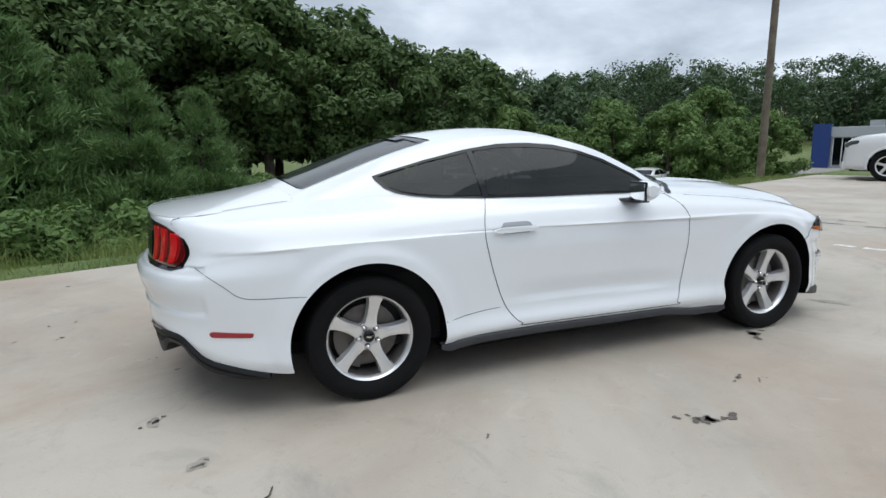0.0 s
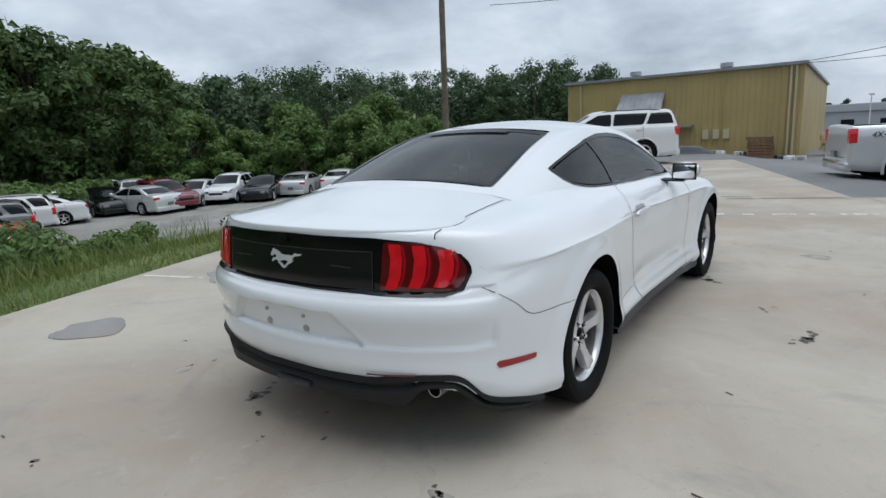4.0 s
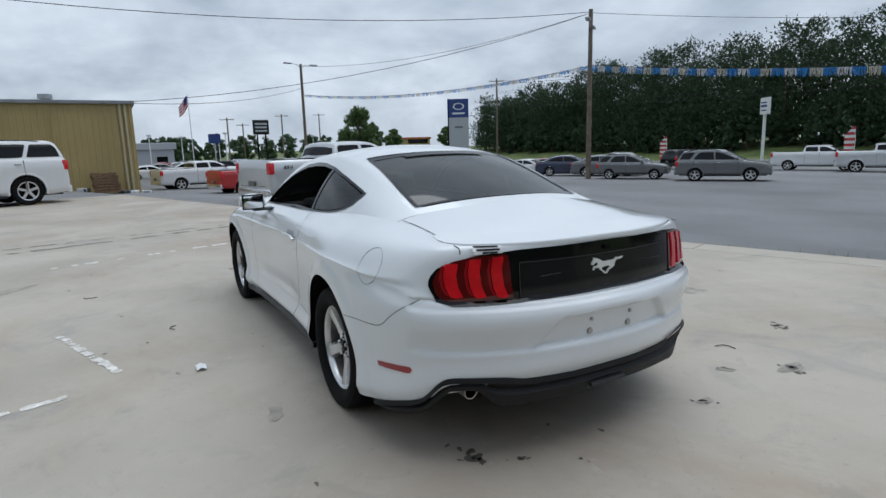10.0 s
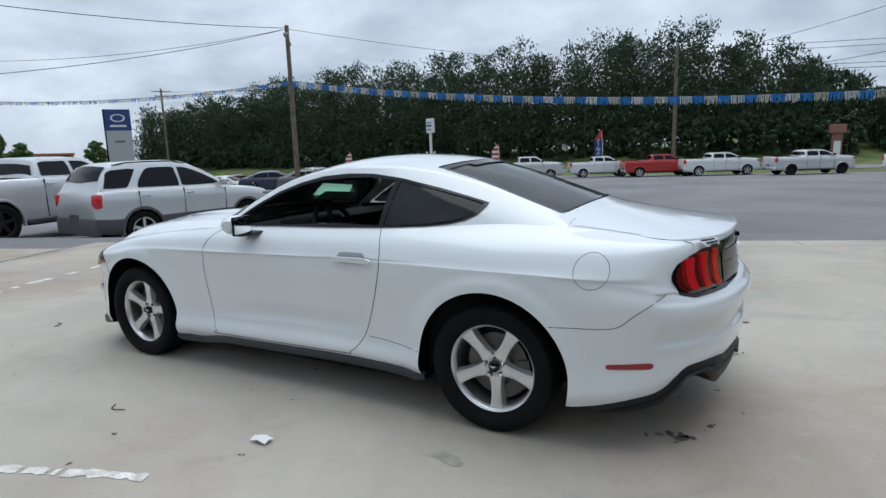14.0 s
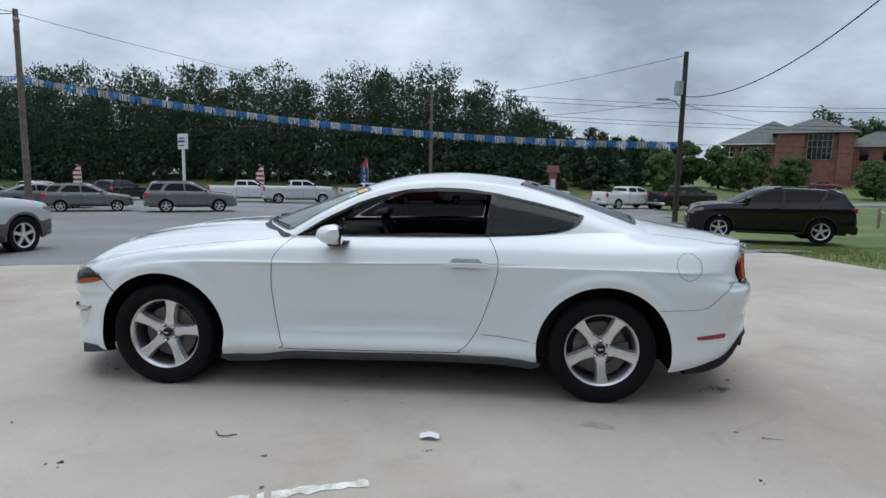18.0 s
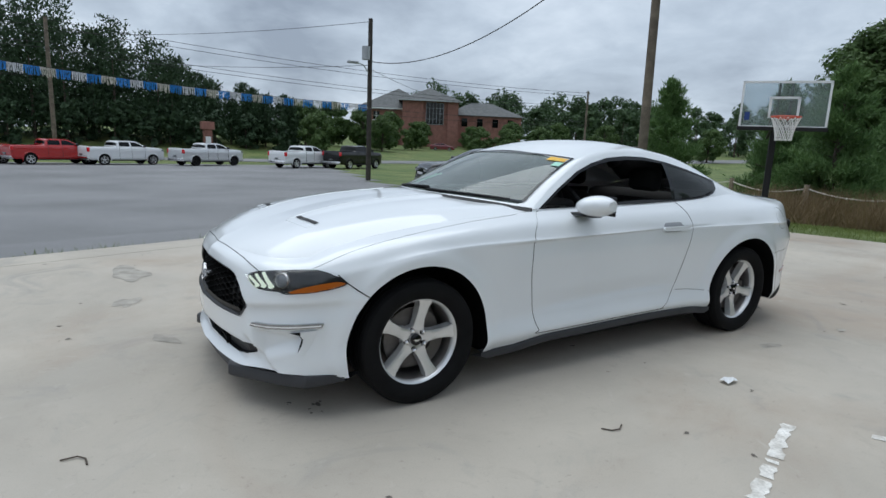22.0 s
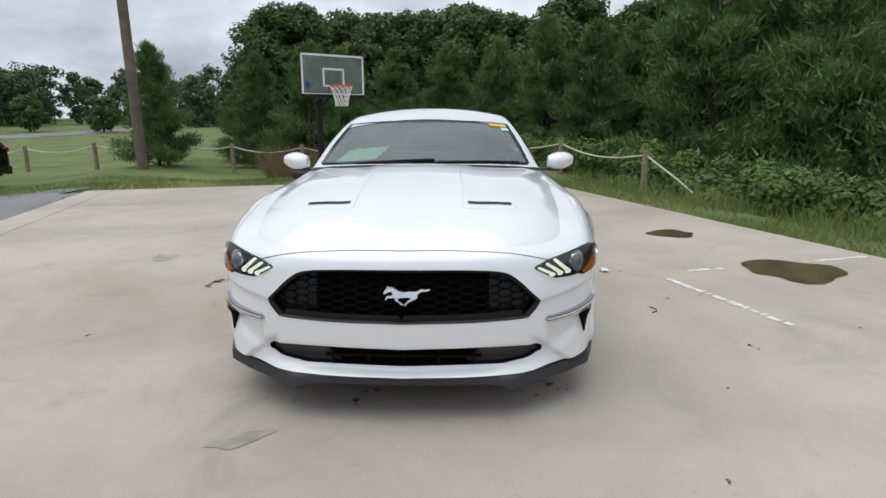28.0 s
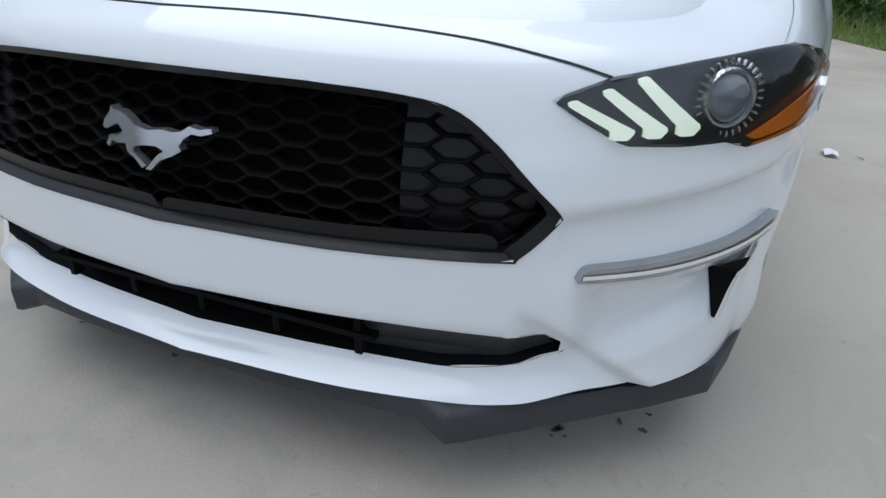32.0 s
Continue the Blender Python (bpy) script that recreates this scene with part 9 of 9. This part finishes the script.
sg = thing("pole_sign", "white framed box sign on a white pole with faded lettering bars", "sign", Matrix.Translation((32.6, -58.5, height(32.6, -58.5))) @ Matrix.Rotation(radians(58), 4, "Z"))
zt = 5.45 - height(32.6, -58.5)
part("pole", box(bmesh.new(), -0.12, 0.12, -0.12, 0.12, 0, zt - 1.6), M_SIGNWHITE, sg)
bx = part("box", box(bmesh.new(), -0.16, 0.16, -0.8, 0.8, zt - 1.7, zt, 0.03), M_SIGNWHITE, sg)
for k, (w_, z_) in enumerate(((0.58, 0.45), (0.62, 0.85), (0.5, 1.25))):
    part("bar", box(bmesh.new(), 0.155, 0.175, -w_, w_, zt - z_ - 0.12, zt - z_ + (0.12 if k == 1 else 0.02)), M_SIGNBLUE, bx)
ds = thing("pole_sign", "black board sign on two posts with pale lettering bars", "sign", Matrix.Translation((83.8, -17.7, height(83.8, -17.7))))
zt = 5.9 - height(83.8, -17.7)
part("board", box(bmesh.new(), -0.15, 0.15, -1.15, 1.15, zt - 2.1, zt, 0.03), M_BLACKP, ds)
for k in range(3):
    part("bar", box(bmesh.new(), -0.18, -0.15, -0.85, 0.85, zt - 0.7 - 0.5 * k, zt - 0.45 - 0.5 * k), M_SIGNGREY, ds)
for y in (-0.6, 0.6):
    part("post", box(bmesh.new(), -0.1, 0.1, y - 0.1, y + 0.1, 0, zt - 2.0), M_BLACKP, ds)
bs = thing("pole_sign", "small blue board sign on a post", "sign", Matrix.Translation((104.8, -14.2, height(104.8, -14.2))))
zt = 4.6 - height(104.8, -14.2)
part("board", box(bmesh.new(), -0.15, 0.15, -1.0, 1.0, zt - 1.6, zt), M_SIGNBLUE, bs)
part("post", box(bmesh.new(), -0.1, 0.1, -0.1, 0.1, 0, zt - 1.5), M_SIGNGREY, bs)
fl = thing("flagpole", "white flagpole with a striped red, white and blue flag", "flag", Matrix.Translation((105.3, -10.6, height(105.3, -10.6))))
zt = 11.3 - height(105.3, -10.6)
part("pole", rod(bmesh.new(), (0, 0, 0), (0, 0, zt), 0.09, 0.05, 10), M_SIGNWHITE, fl)


def cloth(f, g):
    return Vector((0.25 * math.sin(7 * f), 1.5 * f + 0.1, zt - 0.2 - 1.9 * f - 1.9 * g + 0.12 * math.sin(6 * f + 2 * g)))


for k in range(7):
    part("stripe", grid([[cloth(i / 10, k / 7), cloth(i / 10, (k + 1) / 7)] for i in range(11)]), M_FLAGRED if k % 2 == 0 else M_FLAGWHITE, fl)
part("canton", grid([[cloth(i / 10, 0) + Vector((-0.02, 0, 0)), cloth(i / 10, 0.55) + Vector((-0.02, 0, 0))] for i in range(5)]), M_FLAGBLUE, fl)


def feather(x, y, hgt, style):
    f = thing("feather_flag", "feather banner in red, white and blue on a thin pole" if style else "dark blue feather banner with red tip and pale letters", "banner", Matrix.Translation((x, y, height(x, y))) @ Matrix.Rotation(radians(math.degrees(math.atan2(-y, -x)) - 90), 4, "Z"), "feather banners")
    part("pole", tube(bmesh.new(), [(0, 0, 0), (0, 0, hgt * 0.7), (0.15, 0, hgt * 0.93), (0.5, 0, hgt)], 0.025, 6), M_SIGNWHITE, f)
    n = 12
    for k in range(n):
        z0, z1 = hgt * (0.12 + 0.86 * k / n), hgt * (0.12 + 0.86 * (k + 1) / n)
        m = (M_FLAGRED if k % 2 else M_FLAGWHITE) if style else (M_FLAGRED if k > 8 else M_FLAGBLUE)
        w0, w1 = (0.75 if k < 10 else 0.75 - 0.2 * (k - 9)), (0.75 if k < 9 else 0.75 - 0.2 * (k - 8))
        part("panel", grid([[Vector((0.03, 0, z0)), Vector((0.03, 0.0, z1))], [Vector((0.03 + w0, 0.05, z0)), Vector((0.03 + w1, 0.05, z1))]]), m, f)
    if style:
        part("edge", grid([[Vector((0.0, -0.02, hgt * 0.12)), Vector((0, -0.02, hgt * 0.9))], [Vector((0.25, -0.02, hgt * 0.12)), Vector((0.25, -0.02, hgt * 0.9))]]), M_FLAGBLUE, f)
    else:
        for k, ch in enumerate("FINANCE"):
            cu = bpy.data.curves.new("letter", "FONT")
            cu.body, cu.size, cu.extrude, cu.align_x = ch, 0.52, 0.004, "CENTER"
            tmp = bpy.data.objects.new("letter", cu)
            me = bpy.data.meshes.new_from_object(tmp)
            bpy.data.objects.remove(tmp)
            me.materials.append(M_FLAGWHITE)
            share("letter", me, f, Matrix.Translation((0.40, 0.075, hgt * 0.69 - 0.40 * k)) @ Matrix.Rotation(math.pi, 4, "Z") @ Matrix.Rotation(radians(90), 4, "X"))
    return f


feather(21.7, -54.0, 3.4, True)
feather(11.1, -55.4, 4.4, False)
feather(43.0, -56.2, 3.4, True)
for x, y in ((88, -3), (96, -8), (80, -12), (100, -22), (112, -16), (92, -28), (118, -6)):
    lp = thing("lot_lamp", "white lot lamp post with a small head", "lamp post", Matrix.Translation((x, y, height(x, y))), "lot lamps")
    part("post", rod(bmesh.new(), (0, 0, 0), (0, 0, 5.2), 0.09, 0.06, 8), M_SIGNWHITE, lp)
    part("head", box(bmesh.new(), -0.3, 0.3, -0.3, 0.3, 5.15, 5.4, 0.05), M_SIGNWHITE, lp)

# ---- rope fence ----
def fence(posts, group, tall=0.95):
    f = thing("rope_fence", "weathered wooden posts joined by sagging pale rope", "fence", Matrix(), group)
    tops = []
    for x, y in posts:
        z = height(x, y)
        part("post", rod(bmesh.new(), (x, y, z - 0.2), (x, y, z + tall), 0.075, 0.07, 10), M_POST, f, "", 50)
        tops.append(Vector((x, y, z + tall - 0.1)))
    for a, b in zip(tops, tops[1:]):
        pts = [a.lerp(b, k / 14) - Vector((0, 0, 0.75 * (k / 14) * (1 - k / 14))) for k in range(15)]
        part("rope", tube(bmesh.new(), pts, 0.02, 6), M_ROPE, f, "pale rope", 60)
    return f


fence([(-19.5, -24.0), (-18.2, -19.8), (-16.4, -15.8), (-15.5, -12.6), (-14.9, -9.7), (-14.7, -7.4), (-14.2, -4.9), (-13.9, -2.2), (-13.6, 0.3), (-11.6, 3.0), (-8.4, 4.3)], "rope fences")
tagged(part("rope", tube(bmesh.new(), [(-8.4, 4.3, height(-8.4, 4.3) + 0.85), (-7.6, 4.75, height(-8, 4.5) + 0.4), (-6.9, 5.1, height(-6.9, 5.1) + 0.03)], 0.02, 6), M_ROPE, None), "loose rope end hanging from the last fence post", "rope")
fence([(-6.5 + 1.55 * k, 19.2 + 1.05 * k) for k in range(8)], "rope fences", 0.9)
fence([(14 + 3.0 * k, 32.5 - 0.6 * k) for k in range(5)], "rope fences", 0.9)

# ---- basketball hoop ----
hoop = thing("basketball_hoop", "portable basketball hoop with a clear backboard and white net", "basketball hoop", Matrix.Translation((-7.80, -2.40, height(-8, -2.4) + 0.04)) @ Matrix.Rotation(radians(36), 4, "Z"))
bw, bt_, bb_ = 0.69, 2.64, 1.83
part("backboard", box(bmesh.new(), -0.012, 0.0, -bw, bw, bb_, bt_), M_BOARD, hoop, "clear acrylic board")
fr = bmesh.new()
for a in ((-bw, bw, bt_ - 0.04, bt_), (-bw, bw, bb_, bb_ + 0.035), (-bw, -bw + 0.035, bb_, bt_), (bw - 0.035, bw, bb_, bt_)):
    box(fr, -0.02, 0.006, a[0], a[1], a[2], a[3])
part("board_frame", fr, M_SIGNWHITE, hoop, "white edge band")
sq = bmesh.new()
for a in ((-0.24, 0.24, 2.33, 2.37), (-0.24, -0.20, 2.0, 2.37), (0.20, 0.24, 2.0, 2.37), (-0.24, 0.24, 2.0, 2.035)):
    box(sq, 0.001, 0.008, a[0], a[1], a[2], a[3])
part("target_square", sq, M_SIGNWHITE, hoop, "white target square")
part("lower_pad", box(bmesh.new(), -0.03, 0.015, -bw - 0.02, bw + 0.02, bb_ - 0.05, bb_ + 0.02, 0.01), M_BLACK, hoop)
for y in (-0.1, 0.1):
    part("support", box(bmesh.new(), -0.05, -0.02, y - 0.02, y + 0.02, bb_, bt_ - 0.02), M_BLACK, hoop)
    part("arm", rod(bmesh.new(), (-0.04, y, 2.2), (-0.85, y, 1.9), 0.025, 0.025, 8), M_BLACK, hoop)
    part("arm", rod(bmesh.new(), (-0.04, y, 1.98), (-0.85, y, 1.68), 0.025, 0.025, 8), M_BLACK, hoop)
part("pole", box(bmesh.new(), -0.91, -0.80, -0.055, 0.055, 0.1, 1.98, 0.015), M_BLACK, hoop, "black square pole")
part("base", box(bmesh.new(), -1.6, -0.5, -0.45, 0.45, 0, 0.18, 0.06), M_BLACK, hoop, "black weighted base", 40)
rm = bmesh.new()
for k in range(28):
    a, b = 2 * math.pi * k / 28, 2 * math.pi * (k + 1) / 28
    rod(rm, (0.36 + 0.228 * math.cos(a), 0.228 * math.sin(a), 2.0), (0.36 + 0.228 * math.cos(b), 0.228 * math.sin(b), 2.0), 0.012, 0.012, 6)
box(rm, 0.0, 0.14, -0.1, 0.1, 1.975, 2.0)
part("rim", rm, M_RIM, hoop, "orange rim")
nt = bmesh.new()
for k in range(12):
    for s_ in (1, -1):
        pts = []
        for j in range(7):
            a = 2 * math.pi * (k + s_ * 0.5 * j / 1.5) / 12
            rad = 0.225 - 0.10 * math.sin(math.pi / 2 * j / 6)
            pts.append((0.36 + rad * math.cos(a), rad * math.sin(a), 1.99 - 0.065 * j))
        tube(nt, pts, 0.007, 4)
part("net", nt, M_NET, hoop, "white net")
part("sticker", box(bmesh.new(), 0.001, 0.004, -0.61, -0.53, 1.96, 2.10), M_SIGNBLUE, hoop)

# ---- marks on the pad ----
def blot(x, y, rx, ry, seed, rot=0.0, n=26, rough=0.35):
    """A flat patch with an uneven rim."""
    bm = bmesh.new()
    rg = random.Random(seed)
    ph = [rg.uniform(0, 6.28) for _ in range(5)]
    c, s_ = math.cos(rot), math.sin(rot)
    vs = []
    for k in range(n):
        a = 2 * math.pi * k / n
        q = 1 + rough * sum(math.sin((j + 2) * a + ph[j]) / (j + 2) for j in range(5))
        dx, dy = rx * q * math.cos(a), ry * q * math.sin(a)
        vs.append(bm.verts.new((x + dx * c - dy * s_, y + dx * s_ + dy * c, 0)))
    bm.faces.new(vs)
    return bm


def mark(name, bm, mat, z, label, category, group):
    bmesh.ops.translate(bm, vec=(0, 0, z), verts=bm.verts)
    bmesh.ops.triangulate(bm, faces=bm.faces)
    return tagged(part(name, bm, mat, None), label, category, group)


PR = PAD_TURN
mark("puddle", blot(-0.43, 3.12, 0.33, 0.46, 3, PR, rough=0.3), M_PUDDLE, 0.0045, "shallow rust-brown puddle in a worn hollow of the concrete", "puddle", "puddles")
mark("puddle", blot(-2.11, 2.66, 0.21, 0.29, 4, PR, rough=0.25), M_PUDDLE, 0.0045, "small dark puddle in the concrete", "puddle", "puddles")
mark("concrete_patch", blot(0.80, -4.02, 0.16, 0.20, 6, PR, rough=0.1), M_PATCH, 0.004, "round grey patch in the concrete", "patch", "patches")
mark("concrete_patch", blot(6.65, 5.65, 0.25, 0.42, 8, PR, rough=0.2), M_PATCH, 0.004, "grey patch in the concrete", "patch", "patches")
mark("puddle", blot(9.1, 6.25, 0.2, 0.3, 9, PR), M_PUDDLE, 0.0045, "small dark puddle in the concrete", "puddle", "puddles")
for k, (u_, v_, w_, l_) in enumerate(((17.0, -1.0, 0.25, 0.5), (16.3, 2.2, 0.2, 0.4))):
    x, y = to_xy(u_, v_)
    mark("puddle", blot(x, y, w_, l_, 30 + k, PR), M_PUDDLE, 0.0045, "small dark puddle in the concrete", "puddle", "puddles")


def streak(u0, v0, u1, v1, w, seed, mat, z, label, name="paint_line", gaps=0.3, n=24):
    rg = random.Random(seed)
    host = thing(name, label, "paint line" if name == "paint_line" else "crack", None, "worn lines on the pad" if name == "paint_line" else "cracks")
    run = []

    def close():
        if len(run) > 1:
            bm = bmesh.new()
            vs = [[bm.verts.new(q) for q in pair] for pair in run]
            for a, b in zip(vs, vs[1:]):
                bm.faces.new((a[0], b[0], b[1], a[1]))
            part("fragment", bm, mat, host)
        run.clear()

    d = Vector((u1 - u0, v1 - v0, 0)).normalized()
    for k in range(n + 1):
        c = Vector((u0 + (u1 - u0) * k / n, v0 + (v1 - v0) * k / n, 0))
        s_ = Vector((-d.y, d.x, 0)) * w / 2
        e0, e1 = c + s_ * rg.uniform(0.4, 1.15), c - s_ * rg.uniform(0.4, 1.15)
        run.append((Vector((*to_xy(e0.x, e0.y), z)), Vector((*to_xy(e1.x, e1.y), z))))
        if rg.random() < gaps:
            close()
    close()
    return host


streak(1.62, 1.93, 0.45, 1.89, 0.07, 1, M_ROADPAINT, 0.003, "worn white painted parking line", gaps=0.2, n=40)
streak(0.28, 2.17, 0.30, 2.62, 0.07, 2, M_ROADPAINT, 0.003, "worn white painted parking line", gaps=0.1, n=10)
streak(0.30, 3.45, 0.31, 4.2, 0.06, 3, M_ROADPAINT, 0.003, "worn white painted parking line", gaps=0.2, n=12)
streak(4.85, 2.9, 4.75, -3.9, 0.12, 4, M_ROADPAINT, 0.003, "worn white dashed line across the pad", gaps=0.5, n=90)
streak(6.66, 4.2, 6.66, -4.0, 0.16, 5, M_STAINP, 0.0035, "dirty joint across the pad with litter in it", "crack", 0.3, 60)
streak(7.35, 4.0, 6.9, -3.0, 0.05, 6, M_STAIN, 0.004, "dark crack across the pad", "crack", 0.45, 60)
dark = [(-2.2, 0.60, 0.10), (-2.31, 0.415, 0.05), (-2.37, -0.73, 0.055), (-2.16, -1.22, 0.05), (-2.13, 1.30, 0.035), (0.02, -1.73, 0.10), (-2.37, -1.55, 0.09), (0.54, -1.44, 0.045), (0.62, -1.5, 0.03), (1.22, -0.95, 0.12), (2.02, -0.24, 0.065), (1.83, 0.68, 0.07), (1.95, 0.60, 0.03), (2.03, -0.51, 0.03), (0.16, 1.05, 0.025), (-0.17, 1.05, 0.025), (-1.87, -2.23, 0.11), (-0.37, 1.62, 0.03), (-2.45, 0.2, 0.03), (-1.9, 1.75, 0.03), (1.3, 1.9, 0.04), (-3.1, 0.9, 0.04), (2.9, -0.9, 0.03), (2.6, 1.2, 0.03)]
def drips(x, y, r_, seed):
    """A cluster of drips with uneven rims, in one mesh."""
    rg = random.Random(seed)
    bm = bmesh.new()
    for j in range(3 + int(r_ * 70)):
        a, d = rg.uniform(0, 6.28), r_ * abs(rg.gauss(0, 0.75)) * (j > 0)
        q = r_ * rg.uniform(0.10, 0.26) * (1.7 if j == 0 else 1)
        lone = blot(x + d * math.cos(a), y + 0.7 * d * math.sin(a), q, q * rg.uniform(0.55, 0.9), seed * 31 + j, rg.uniform(0, 3), 12, 0.55)
        me_ = bpy.data.meshes.new("drip")
        lone.to_mesh(me_)
        lone.free()
        bm.from_mesh(me_)
        bpy.data.meshes.remove(me_)
    return bm


for k, (x, y, r_) in enumerate(dark):
    mark("oil_stain", drips(x, y, r_, 100 + k), M_STAIN, 0.003 + 0.00002 * k, "cluster of small dark oil drips on the concrete", "stain", "oil spots")
faint = [(0.85, -3.36, 0.16, 0.10), (-0.81, -2.60, 0.18, 0.10), (-2.17, -1.21, 0.05, 0.035),
         (-2.37, -1.55, 0.09, 0.06), (-2.38, -0.74, 0.05, 0.03), (3.08, 2.91, 0.22, 0.10),
         (1.54, 3.85, 0.2, 0.1), (-1.27, 1.23, 0.09, 0.04), (-2.19, 1.28, 0.04, 0.03),
         (0.99, -3.43, 0.15, 0.08), (2.53, -1.66, 0.14, 0.08), (2.45, -2.71, 0.3, 0.16),
         (2.37, -0.65, 0.12, 0.05)]
for k, (x, y, rx_, ry_) in enumerate(faint):
    mark("oil_stain", blot(x, y, rx_, ry_, 500 + k, PR + 0.4 * k, 22, 0.4), M_FAINT, 0.0026, "faint grey stain soaked into the concrete", "stain", "faint stains")
for k in range(60):
    u_, v_ = rr.uniform(-6, 6), rr.uniform(-4.4, 4.0)
    x, y = to_xy(u_, v_)
    mark("oil_stain", blot(x, y, rr.uniform(0.008, 0.02), rr.uniform(0.006, 0.014), 300 + k, rr.uniform(0, 3), 10, 0.7), M_STAIN, 0.003, "tiny dark speck on the concrete", "stain", "specks")
lit = part("paper_scrap", grid([[Vector((0.05 * i - 0.05, 0.03 * j - 0.03, 0.012 + 0.012 * ((i + j) % 2))) for j in range(3)] for i in range(3)]), M_SIGNWHITE, None)
tagged(lit, "crumpled white scrap of paper on the concrete", "litter").matrix_basis = Matrix.Translation((-0.37, 1.48, 0.0))
for k, (x, y) in enumerate(((0.62, 1.55), (2.2, 2.1), (2.9, 0.7), (-1.9, -1.5))):
    tw_ = part("twig", tube(bmesh.new(), [(0.0, 0, 0.006), (0.05, 0.03, 0.008), (0.09, 0.02, 0.006), (0.12, -0.02, 0.005)], 0.0035, 5), M_BARK, None)
    tagged(tw_, "curled dry twig on the concrete", "twig", "twigs").matrix_basis = Matrix.Translation((x, y, 0)) @ Matrix.Rotation(1.3 * k, 4, "Z")
